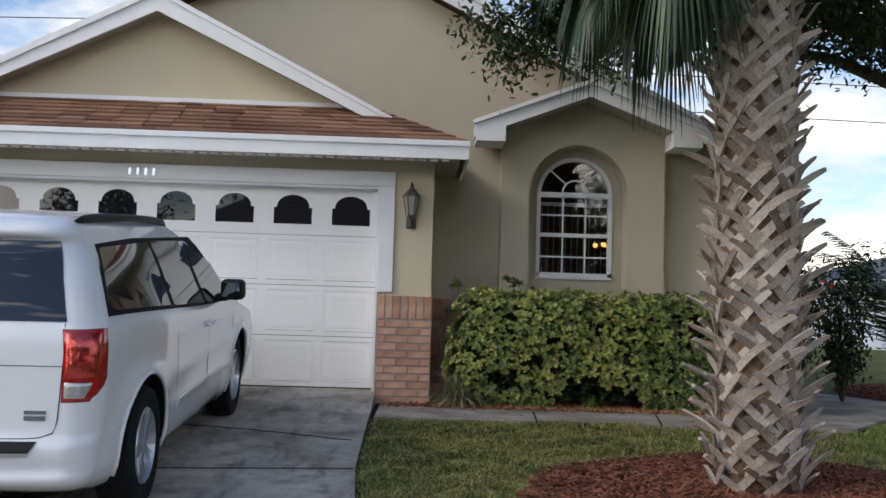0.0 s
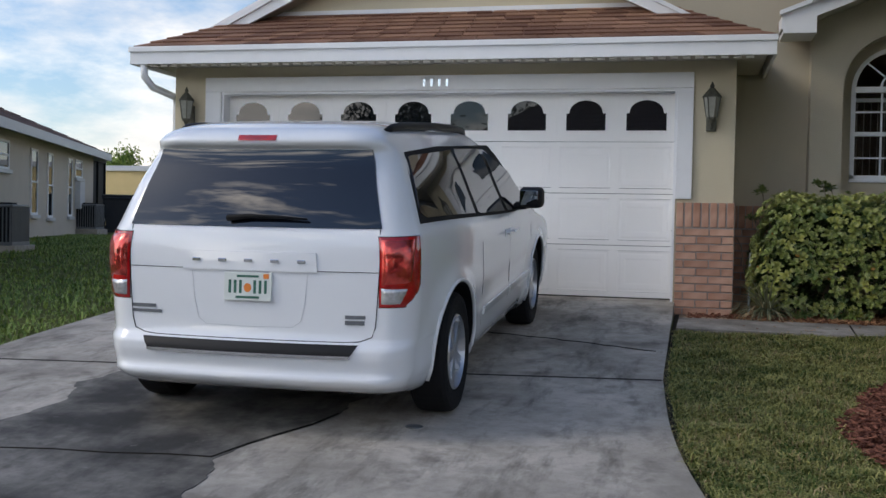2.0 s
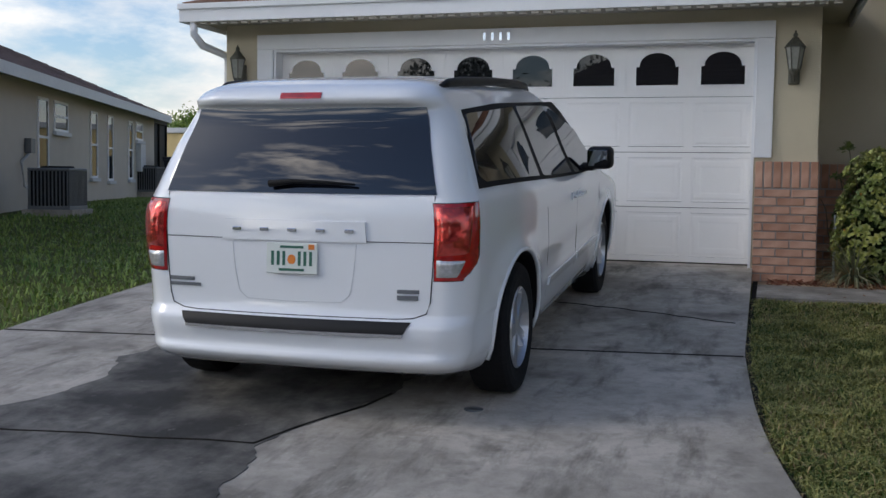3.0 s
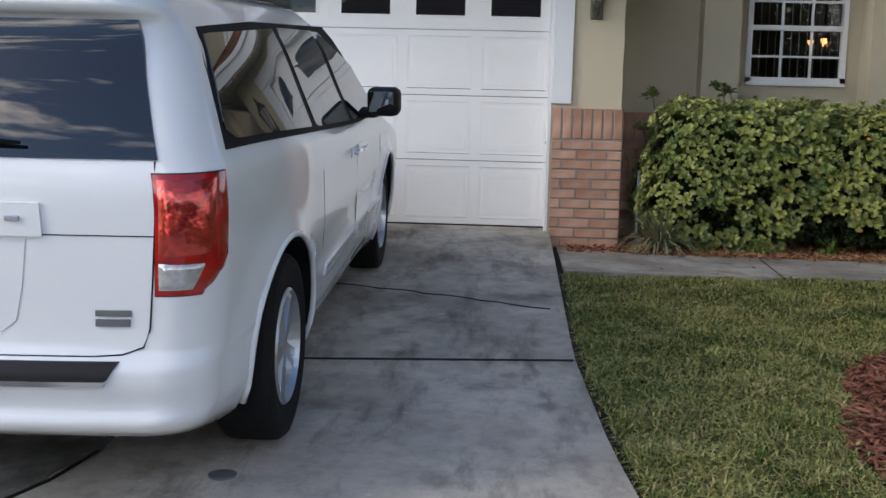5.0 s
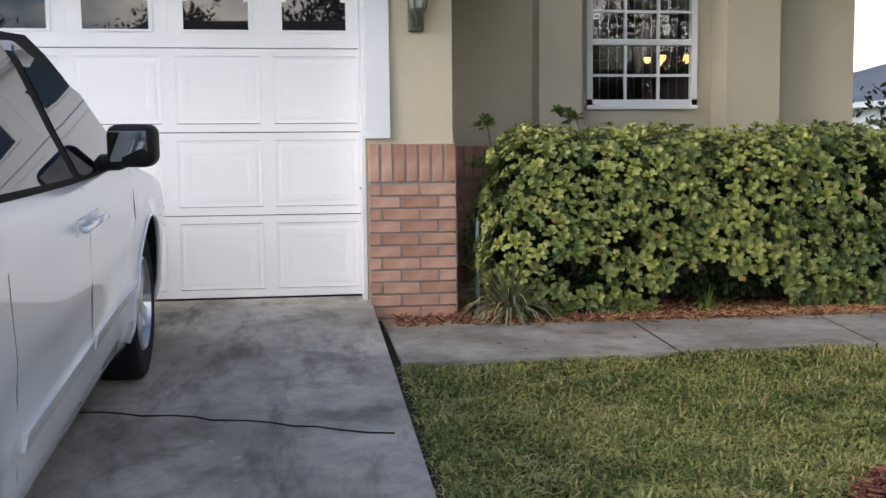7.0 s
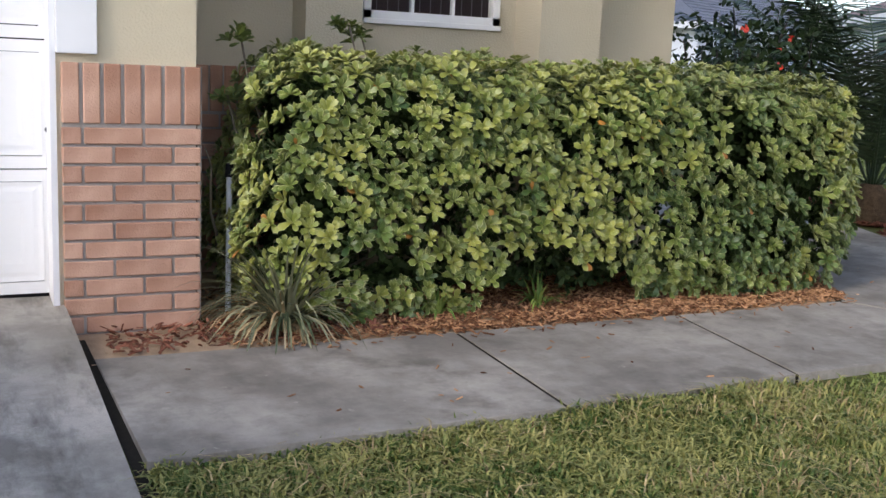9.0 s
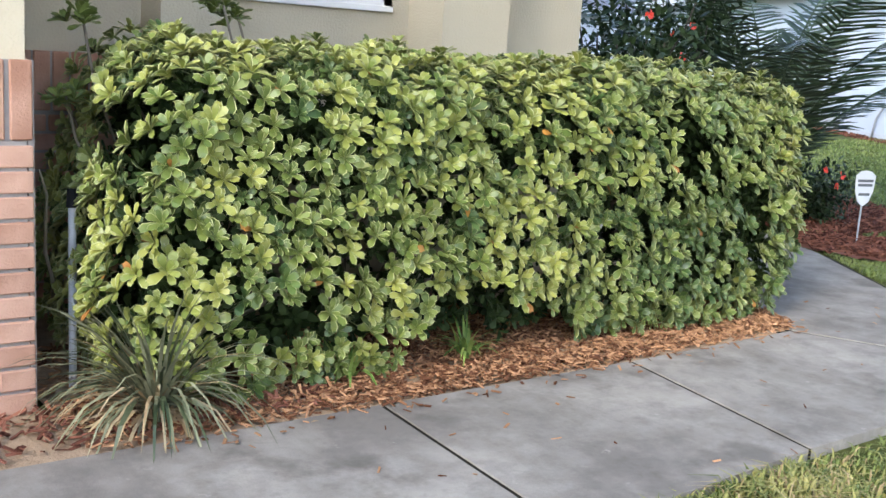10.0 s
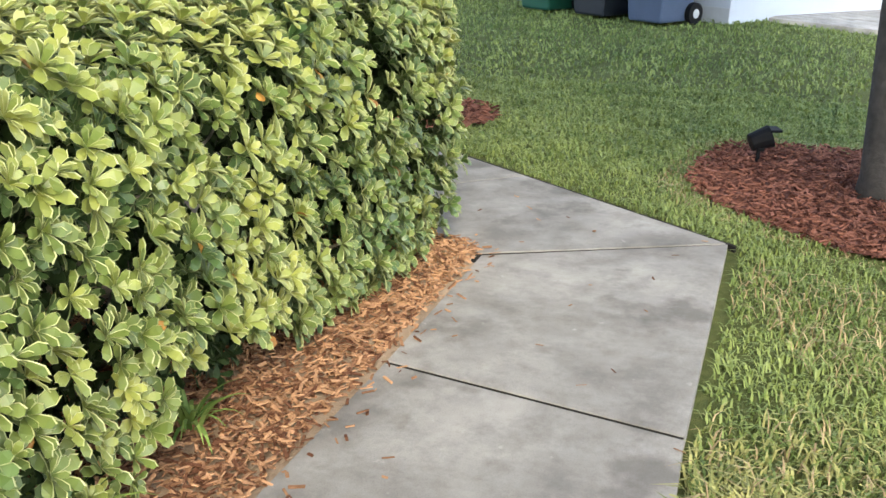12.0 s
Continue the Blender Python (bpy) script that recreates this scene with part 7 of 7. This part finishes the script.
# ---- next door ----
def local_frame(a, b, z):
    """A pose whose x axis runs from a to b and whose y axis points to the left of it."""
    return pose(a[0], a[1], z, 0, 0, math.degrees(math.atan2(b[1] - a[1], b[0] - a[0])))


def house_box(name, label, a, b, deep, z, height, wall, roof_m, pitch=0.45, over=0.45, side=1):
    """A plain house: x along its near wall, the body on the side given."""
    L = math.hypot(b[0] - a[0], b[1] - a[1])
    h = thing(name, label, "house", m=local_frame(a, b, z))
    y0, y1 = (0, deep) if side > 0 else (-deep, 0)
    part("wall", bm_box(0, L, y0, y1, -0.5, height), wall, h)
    e, zz, mid = over, height + 0.02, (y0 + y1) / 2
    rise = (deep / 2 + e) * pitch
    k = deep / 2 + e
    pts = [(-e, y0 - e, zz), (L + e, y0 - e, zz), (L + e, y1 + e, zz), (-e, y1 + e, zz), (-e + k, mid, zz + rise), (L + e - k, mid, zz + rise)]
    r = add("roof", mesh("roof", pts, [(0, 1, 5, 4), (1, 2, 5), (2, 3, 4, 5), (3, 0, 4), (3, 2, 1, 0)], roof_m), h)
    shingle_rows("shingles", [pts[0], pts[1], pts[5], pts[4]] if side > 0 else [pts[3], pts[2], pts[5], pts[4]], r, 18, roof_m, 0.6)
    for ya, yb in ((y0 - e - 0.02, y0 - e), (y1 + e, y1 + e + 0.02)):
        part("fascia", bm_box(-e, L + e, ya, yb, zz - 0.18, zz + 0.01), LIGHT_GREY, h)
    part("fascia", bm_box(-e - 0.02, -e, y0 - e, y1 + e, zz - 0.18, zz + 0.01), LIGHT_GREY, h)
    part("fascia", bm_box(L + e, L + e + 0.02, y0 - e, y1 + e, zz - 0.18, zz + 0.01), LIGHT_GREY, h)
    part("soffit", bm_box(-e, L + e, y0 - e, y1 + e, zz - 0.05, zz - 0.01), SOFFIT, h)
    return h


NLZ = 0.62
# near end A1 is carried on out of view so the house shades the van
A1, B1 = (-8.5, 8.7), (-15.7, 27.0)
dl = Vector((B1[0] - A1[0], B1[1] - A1[1])).normalized()
GREY_STUCCO = mat("grey_stucco", (0.50, 0.455, 0.385), 0.9, var=0.07, scale=3, bump=0.3, bscale=90)
left_house = house_box("neighbour_house", "grey-beige stucco neighbouring house with a dark brown roof", A1, B1, 11.0, NLZ, 2.42, GREY_STUCCO, SHINGLE_DARK, 0.42, 0.4, 1)
U0 = math.hypot(-10.7 + 8.5, 14.3 - 8.7)


def side_window(parent, u, z0, z1, w, y=-0.0, sill=True, frame_m=WHITE_TRIM):
    t = part("window", bm_box(u - w / 2, u + w / 2, y - 0.012, y + 0.02, z0, z1), WIN_GLASS, parent, "dark sash window in a white frame")
    for x0, x1, a, b in ((u - w / 2 - 0.04, u + w / 2 + 0.04, z1, z1 + 0.05), (u - w / 2 - 0.04, u + w / 2 + 0.04, z0 - 0.05, z0), (u - w / 2 - 0.04, u - w / 2, z0, z1), (u + w / 2, u + w / 2 + 0.04, z0, z1), (u - w / 2, u + w / 2, (z0 + z1) / 2 - 0.02, (z0 + z1) / 2 + 0.02)):
        part("frame", bm_box(x0, x1, y - 0.03, y - 0.002, a, b), frame_m, t)
    if sill:
        part("sill", bm_box(u - w / 2 - 0.1, u + w / 2 + 0.1, y - 0.08, y - 0.002, z0 - 0.13, z0 - 0.05, 0.01), parent.children[0].data.materials[0], t)
    return t


def upblock(u, z0, z1, w=0.62):
    side_window(left_house, U0 + u, z0 - NLZ, z1 - NLZ, w)


upblock(3.25, 1.40, 2.72, 0.55), upblock(4.4, 2.25, 2.72, 0.85), upblock(6.9, 1.38, 2.70, 0.5), upblock(8.4, 1.32, 2.70, 0.42), upblock(10.55, 1.35, 2.70, 0.4), upblock(11.6, 2.35, 2.72, 0.8)
part("meter_box", bm_box(U0 + 2.2, U0 + 2.45, -0.12, -0.003, 1.75 - NLZ, 2.0 - NLZ, 0.01), GREY_METAL, left_house)
tube("conduit", [(U0 + 2.3, -0.06, 1.75 - NLZ), (U0 + 1.9, -0.05, 1.6 - NLZ), (U0 + 2.0, -0.06, 1.2 - NLZ), (U0 + 2.5, -0.3, 0.9 - NLZ), (U0 + 2.8, -0.6, 0.8 - NLZ)], 0.025, LIGHT_GREY, left_house)
part("electric_panel", bm_box(U0 + 11.2, U0 + 11.8, -0.14, -0.003, 1.5 - NLZ, 2.2 - NLZ, 0.01), LIGHT_GREY, left_house)
part("vent_pipe", bm_cyl(0.05, 0.05, (U0 + 8.0, 3.4, 3.6), (U0 + 8.0, 3.4, 4.4), 10), LIGHT_GREY, left_house)


def ac_unit(parent_pose, label):
    t = thing("air_conditioner", label, "air conditioner", "air conditioners", m=parent_pose)
    part("pad", bm_box(-0.55, 0.55, -0.5, 0.5, -0.15, 0.05, 0.01), CONCRETE, t)
    part("core", bm_box(-0.43, 0.43, -0.38, 0.38, 0.06, 0.80), BLACK, t)
    part("base_pan", bm_box(-0.47, 0.47, -0.42, 0.42, 0.05, 0.12, 0.01), GREY_METAL, t)
    part("top_panel", bm_box(-0.47, 0.47, -0.42, 0.42, 0.80, 0.86, 0.02), GREY_METAL, t)
    part("fan_grille", bm_cyl(0.32, 0.30, (0, 0, 0.86), (0, 0, 0.90), 24), BLACK, t)
    lou = bm_box(-0.01, 0.01, -0.012, 0.012, 0.12, 0.80)
    me = bpy.data.meshes.new("louvre")
    lou.to_mesh(me)
    lou.free()
    me.materials.append(GREY_METAL)
    for k in range(15):
        x = -0.44 + 0.88 * k / 14
        add("louvre", me, t, m=pose(x, -0.405, 0)), add("louvre", me, t, m=pose(x, 0.405, 0))
    for k in range(11):
        y = -0.37 + 0.74 * k / 10
        add("louvre", me, t, m=pose(0.455, y, 0)), add("louvre", me, t, m=pose(-0.455, y, 0))
    return t


p = Vector((-10.2, 15.5, ground_z(-10.2, 15.5) + 0.05))
ac = ac_unit(Matrix.Translation(p) @ pose(0, 0, 0, 0, 0, 105) @ Matrix.Scale(0.8, 4), "dark grey louvred air conditioning unit on a pad")
p2 = Vector((-14.8, 25.3, ground_z(-14.8, 25.3) + 0.1))
copy_thing(ac, Matrix.Translation(p2) @ pose(0, 0, 0, 0, 0, 105))
cage = thing("pool_enclosure", "dark screened pool enclosure behind the neighbouring house", "pool enclosure", m=local_frame(A1, B1, NLZ))
LN1 = math.hypot(B1[0] - A1[0], B1[1] - A1[1])
part("screen", bm_box(LN1 + 0.03, LN1 + 3.6, 0.35, 5.0, -0.3, 2.35), SCREEN, cage)
for k in range(4):
    part("post", bm_box(LN1 + 0.03 + 1.2 * k - 0.03, LN1 + 0.03 + 1.2 * k + 0.03, 0.29, 0.35, -0.3, 2.4), BLACK, cage)
part("rail", bm_box(LN1, LN1 + 3.6, 0.28, 0.345, 0.55, 0.62), GREY_METAL, cage)
part("rail", bm_box(LN1, LN1 + 3.6, 0.27, 0.345, 2.33, 2.42), BLACK, cage)
yw = thing("garden_wall", "pale yellow boundary wall with a light coping", "wall")
part("wall", bm_box(-40, -9, 36, 36.3, 0.2, 3.0), YELLOW_WALL, yw)
part("coping", bm_box(-40, -9, 35.9, 36.4, 3.0, 3.2, 0.02), LIGHT_GREY, yw)


def wheelie_bin(x, y, z, turn, body_m, lid_m, label, w=0.57, d=0.68, h=1.02):
    t = thing("wheelie_bin", label, "bin", "bins by the wall", m=pose(x, y, z, 0, 0, turn))
    bm = bm_box(-w / 2, w / 2, -d / 2, d / 2, 0.04, h, 0.03, 2)
    for v in bm.verts:
        s = 0.78 + 0.22 * v.co.z / h
        v.co.x *= s
        v.co.y *= s
    part("body", bm, body_m, t)
    part("rim", bm_box(-w / 2 - 0.02, w / 2 + 0.02, -d / 2 - 0.02, d / 2 + 0.02, h - 0.06, h, 0.012), body_m, t)
    lid = bm_box(-w / 2 - 0.03, w / 2 + 0.03, -d / 2 - 0.05, d / 2 + 0.03, h + 0.002, h + 0.07, 0.025, 3)
    part("lid", lid, lid_m, t, "hinged lid")
    part("panel", bm_box(-w * 0.22, w * 0.22, -d * 0.455, -d * 0.44, h * 0.45, h * 0.72, 0.004), body_m, t)
    if lid_m is not BIN_YELLOW:
        for k in range(4):
            part("number_bar", bm_box(-0.17 + 0.09 * k, -0.12 + 0.09 * k, -d * 0.487, -d * 0.472, h * 0.78, h * 0.88), LIGHT_GREY, t, "plain pale bar")
    part("handle", bm_cyl(0.018, 0.018, (-w * 0.4, d / 2 + 0.07, h - 0.03), (w * 0.4, d / 2 + 0.07, h - 0.03), 10), body_m, t)
    for s in (-1, 1):
        wh = part("wheel", bm_cyl(0.12, 0.12, (s * (w / 2 - 0.05), d * 0.36, 0.12), (s * (w / 2 + 0.01), d * 0.36, 0.12), 20), BLACK, t)
        part("wheel_cap", bm_cyl(0.05, 0.05, (s * (w / 2 - 0.04), d * 0.36, 0.12), (s * (w / 2 + 0.016), d * 0.36, 0.12), 14), LIGHT_GREY, wh)
    return t


tb = wheelie_bin(-14.6, 26.6, ground_z(-14.6, 26.6), 200, BIN_BLACK, BIN_BLACK, "black lidded wheelie bin by the pool enclosure", 0.8, 0.8, 1.0)

# white house to the right
NRZ = 0.58
A2, B2 = (12.4, 10.6), (24.0, 30.0)
right_house = house_box("neighbour_house", "white stucco neighbouring house with service boxes on its wall", A2, B2, 12.0, NRZ, 2.75, WHITE_WALL, SHINGLE_DARK, 0.42, 0.45, -1)
M2 = local_frame(A2, B2, NRZ)
def rpart(name, u, z0, z1, w, d, material, label=""):
    return part(name, bm_box(u - w / 2, u + w / 2, 0.003, d, z0 - NRZ, z1 - NRZ, 0.01), material, right_house, label)


def rpipe(pts, r, material=LIGHT_GREY, label=""):
    return tube("conduit", [(u, d, z - NRZ) for u, d, z in pts], r, material, right_house, label)


part("base_band", bm_box(0, 20, 0.002, 0.012, -0.1, 0.14), LIGHT_GREY, right_house)
rpart("service_box", 6.05, 1.72, 2.5, 0.45, 0.16, LIGHT_GREY, "tall grey electric service box")
rpart("junction_box", 5.45, 1.58, 1.86, 0.28, 0.12, LIGHT_GREY, "small grey junction box")
rpart("meter_box", 5.0, 1.82, 2.10, 0.36, 0.14, WHITE_WALL, "pale blue-white box")
rpart("wall_vent", 5.35, 0.92, 1.18, 0.42, 0.02, LIGHT_GREY, "louvred wall vent")
for k in range(5):
    rpart("vent_slat", 5.35, 0.945 + k * 0.047, 0.965 + k * 0.047, 0.40, 0.035, WHITE_TRIM)
rpipe([(6.2, 0.06, 1.75), (6.2, 0.06, 1.2), (6.2, 0.06, 0.5)], 0.05)
rpipe([(6.0, 0.06, 1.75), (6.0, 0.06, 1.45), (6.15, 0.08, 1.28), (6.5, 0.06, 1.22), (8.0, 0.05, 1.24), (8.6, 0.05, 1.2), (8.8, 0.05, 1.0), (8.9, 0.05, 0.6)], 0.022)
rpipe([(5.9, 0.06, 1.75), (5.88, 0.06, 1.3), (5.9, 0.07, 1.0), (6.1, 0.07, 0.8)], 0.02, GREY_METAL)
rpipe([(5.5, 0.06, 1.6), (5.6, 0.09, 1.48), (5.8, 0.09, 1.5), (5.85, 0.06, 1.6)], 0.02, GREY_METAL)
rpipe([(5.0, 0.06, 1.83), (5.1, 0.09, 1.5), (5.4, 0.09, 1.42), (5.75, 0.06, 1.55)], 0.022, GREY_METAL)
rpipe([(6.45 + 0.09 * math.cos(a * 0.5), 0.05 + 0.004 * a, 1.42 + 0.09 * math.sin(a * 0.5)) for a in range(26)], 0.012, BLACK, "coiled black cable")
rpipe([(5.85 + 0.08 * math.cos(a * 0.5), 0.06 + 0.004 * a, 1.05 + 0.1 * math.sin(a * 0.5)) for a in range(30)], 0.010, BLACK, "coiled black cable")
gas = thing("gas_meter", "grey gas meter with bent pipes by the wall", "gas meter", m=M2)
part("body", bm_lathe([(0.04, 0.18), (0.13, 0.22), (0.14, 0.36), (0.10, 0.44), (0.05, 0.46)], 18), GREY_METAL, gas, m=Matrix.Translation((4.55, 0.28, 0)))
tube("pipe", [(4.55, 0.28, 0.44), (4.5, 0.28, 0.58), (4.4, 0.28, 0.62), (4.35, 0.28, 0.70), (4.30, 0.2, 0.72), (4.25, 0.02, 0.72)], 0.022, LIGHT_GREY, gas)
tube("pipe", [(4.7, 0.28, 0.30), (4.85, 0.28, 0.30), (4.88, 0.28, 0.2), (4.88, 0.28, -0.1)], 0.022, LIGHT_GREY, gas)
tube("pipe", [(4.3, 0.3, 0.66), (4.2, 0.3, 0.72), (4.15, 0.3, 0.6), (4.12, 0.3, -0.1)], 0.02, LIGHT_GREY, gas)


for (u, off, tr, bm_, lm, lab) in ((2.12, 0.62, 140, BIN_GREEN, BIN_YELLOW, "dark green wheelie bin with a yellow lid"), (1.28, 0.60, 140, BIN_BLACK, BIN_BLACK, "black wheelie bin by the white wall"), (0.48, 0.60, 140, BIN_BLUE, BIN_BLUE, "grey-blue wheelie bin by the white wall")):
    w = M2 @ Vector((u, off, 0))
    wheelie_bin(w.x, w.y, ground_z(w.x, w.y), math.degrees(math.atan2(B2[1] - A2[1], B2[0] - A2[0])) + 180, bm_, lm, lab)
side_w = part("window", bm_box(17.4, 18.6, 0.004, 0.03, 1.0, 2.3), WIN_GLASS, right_house, "window in a white frame")
for a, b, c, d in ((17.3, 18.7, 2.3, 2.38), (17.3, 18.7, 0.92, 1.0), (17.3, 17.4, 1.0, 2.3), (18.6, 18.7, 1.0, 2.3), (17.4, 18.6, 1.62, 1.68)):
    part("frame", bm_box(a, b, 0.004, 0.06, c, d), WHITE_TRIM, side_w)
w = M2 @ Vector((10.9, 0.7, 0))
ac2 = copy_thing(ac, pose(w.x, w.y, ground_z(w.x, w.y) + 0.1, 0, 0, 59))
ac2["label"] = "dark air conditioning unit by the white wall"
nd = thing("driveway_next_door", "pale concrete driveway of the white house", "driveway", kind="structure")
slab("concrete_panel", [(12.9, 10.2), (13.5, 2.0), (22, -2.0), (24, 8.0)], nd, CONCRETE, lambda x, y: ground_z(x, y) + 0.05, 0.12)
bedp = [tuple((M2 @ Vector((u, random.uniform(0.05, 0.5), 0)))[:2]) for u in np.arange(3.6, 16, 0.004)]
chips("bark_mulch", np.array(bedp), MULCH_RED, 0.07, "brown mulch strip along the white wall")

# far house behind the right-hand yard
far_house = house_box("neighbour_house", "pale far house with a blue-grey roof", (20.6, 32.0), (37, 38), 12, 0.7, 2.5, WHITE_WALL, SLATE, 0.36, 0.5, 1)
side_window(far_house, 3.0, 1.0, 2.2, 1.0)


# yard sign, spot lamp
def yard_sign():
    x, y = 7.1, 12.38
    z = ground_z(x, y) + 0.02
    t = thing("yard_sign", "small white shield-shaped yard sign on a thin stake", "sign", m=pose(x, y, z, 0, 0, -18) @ Matrix.Scale(0.8, 4))
    part("stake", bm_cyl(0.008, 0.008, (0, 0, -0.05), (0, 0, 0.42), 8), LIGHT_GREY, t)
    ol = [(-0.11, 0.62), (-0.06, 0.66), (0.0, 0.67), (0.06, 0.66), (0.11, 0.62), (0.10, 0.48), (0.06, 0.38), (0.0, 0.34), (-0.06, 0.38), (-0.10, 0.48)]
    part("board", bm_prism(ol, 0.008, "y", -0.012), WHITE_TRIM, t)
    for z0, w in ((0.575, 0.085), (0.535, 0.08), (0.45, 0.06)):
        part("text_bar", bm_box(-w, w, -0.0145, -0.0115, z0 - 0.012, z0 + 0.012), GREY_METAL, t)
    return t


yard_sign()


def spot_lamp():
    x, y = 6.38, 9.98
    t = thing("garden_spotlight", "small black garden spotlight on a stake in the mulch", "spotlight", m=pose(x, y, ground_z(x, y) + 0.02, 0, 0, 200))
    part("stake", bm_cyl(0.012, 0.012, (0, 0, -0.05), (0, 0, 0.10), 8), BLACK, t)
    part("bracket", bm_box(-0.045, 0.045, -0.02, 0.02, 0.08, 0.10, 0.005), BLACK, t)
    part("head", bm_cyl(0.05, 0.065, (0, -0.05, 0.12), (0, 0.06, 0.16), 16), BLACK, t)
    part("visor", bm_box(-0.06, 0.06, 0.04, 0.11, 0.19, 0.205, 0.005), BLACK, t)
    return t


spot_lamp()
stake = thing("sprinkler_riser", "thin grey sprinkler riser by the brick corner", "sprinkler")
part("pipe", bm_cyl(0.013, 0.013, (1.14, 11.62, 0.45), (1.14, 11.62, 1.12), 10), LIGHT_GREY, stake)
part("nozzle", bm_cyl(0.02, 0.016, (1.14, 11.62, 1.12), (1.14, 11.62, 1.18), 10), BLACK, stake)

# cables in the sky, on poles behind the house
def utility_pole(x, y, h):
    t = thing("utility_pole", "grey weathered wooden utility pole behind the houses", "utility pole", "utility poles", m=pose(x, y, ground_z(x, y)))
    part("pole", bm_cyl(0.16, 0.11, (0, 0, -0.3), (0, 0, h), 14), BARK, t)
    part("crossarm", bm_box(-0.07, 0.07, -1.1, 1.1, h - 0.75, h - 0.6, 0.01), BARK, t)
    return t


for px, ph in ((-70, 13.3), (0, 13.3), (80, 13.3)):
    utility_pole(px, 40, ph)
for a, b, sag in (((-70, 40, 13.4), (0, 40, 12.6), 0.9), ((0, 40, 12.6), (80, 40, 13.2), 0.9), ((0, 40, 11.2), (80, 40, 11.6), 0.8), ((0, 40, 9.8), (80, 40, 10.2), 0.8)):
    c = thing("power_cable", "thin dark overhead power cable", "cable", "overhead cables")
    tube("wire", [tuple(Vector(a).lerp(Vector(b), i / 20) - Vector((0, 0, sag * math.sin(math.pi * i / 20)))) for i in range(21)], 0.018, BLACK, c, res=0)


# far trees behind the left yard
def far_tree(x, y, h):
    t = thing("pine_tree", "far green pine tree", "tree", "far trees")
    z0 = ground_z(x, y)
    tube("trunk", [(x, y, z0), (x + 0.2, y, z0 + h * 0.5), (x, y, z0 + h * 0.95)], [0.25, 0.18, 0.05], BARK, t)
    cs = []
    for k in range(26):
        s = random.uniform(0.45, 1.0)
        r = h * 0.28 * (1.1 - s) + 0.5
        cs.append((x + random.uniform(-r, r), y + random.uniform(-r, r), z0 + h * s))
    n = len(cs) * 60
    c = np.repeat(np.array(cs), 60, 0) + RNG.normal(0, 0.42, (n, 3))
    ln = RNG.uniform(0.2, 0.45, n)
    leaves_up("crown", c, RNG.normal(0, 1, (n, 3)), RNG.normal(0, 1, (n, 3)), ln, ln * 0.4, [BLADE_GREEN], t, "tufted green crown", False)


for x, y, h in ((-46, 80, 5.6), (-43, 82, 5.0), (-49, 84, 5.2), (-40, 79, 4.6), (-53, 82, 5.4)):
    far_tree(x, y, h)


# houses across the street, mirrored in the windows
TAUPE_STUCCO = mat("taupe_stucco", (0.085, 0.075, 0.062), 0.9, var=0.07, scale=3, bump=0.3, bscale=90)
across = house_box("house_across", "grey-beige house across the street with a dark roof", (8.0, -24.0), (-11.0, -23.0), 11.0, -0.2, 3.2, TAUPE_STUCCO, SHINGLE_DARK, 0.62, 0.5, -1)
across.matrix_basis = local_frame((-11.0, -17.0), (8.0, -16.0), -0.2)
copy_thing(across, local_frame((-36.0, -10.0), (-16.0, -17.5), -0.2))
copy_thing(across, local_frame((12.0, -17.0), (30.0, -8.0), -0.2))
def street_tree(x, y, h):
    """A broad dark oak across the street, seen in the panes; added to block bright sky there."""
    t = thing("oak_tree", "broad dark oak across the street", "tree", "trees across the street")
    z0 = ground_z(x, y)
    tube("trunk", [(x, y, z0), (x + 0.15, y, z0 + h * 0.25), (x, y, z0 + h * 0.7)], [0.3, 0.22, 0.08], BARK, t)
    tips = []
    for k in range(60):
        a, r, s = random.uniform(0, 6.28), h * 0.42 * math.sqrt(random.random()), random.uniform(0.3, 1.0)
        tips.append((x + r * math.cos(a), y + r * math.sin(a), z0 + h * (0.32 + 0.66 * s * (1 - (r / (h * 0.5)) ** 2))))
    clump_leaves("crown", tips, 0.6, 130, 0.34, [LEAF_DARK], t, "dense dark leaves")


for x, y, h in ((-6, -33, 10), (3, -31, 11.5), (11, -27, 9.5), (18, -30, 11), (26, -24, 10), (-15, -31, 9), (34, -20, 11)):
    street_tree(x, y, h)
street = thing("street", "grey asphalt street in front of the driveway", "road", kind="structure")
ASPHALT = mat("asphalt", (0.04, 0.04, 0.042), 0.9, var=0.3, scale=60, bump=0.4)
slab("asphalt", [(-80, -12), (80, -12), (80, -4.5), (-80, -4.5)], street, ASPHALT, lambda x, y: -0.17, 0.1, bev=0)
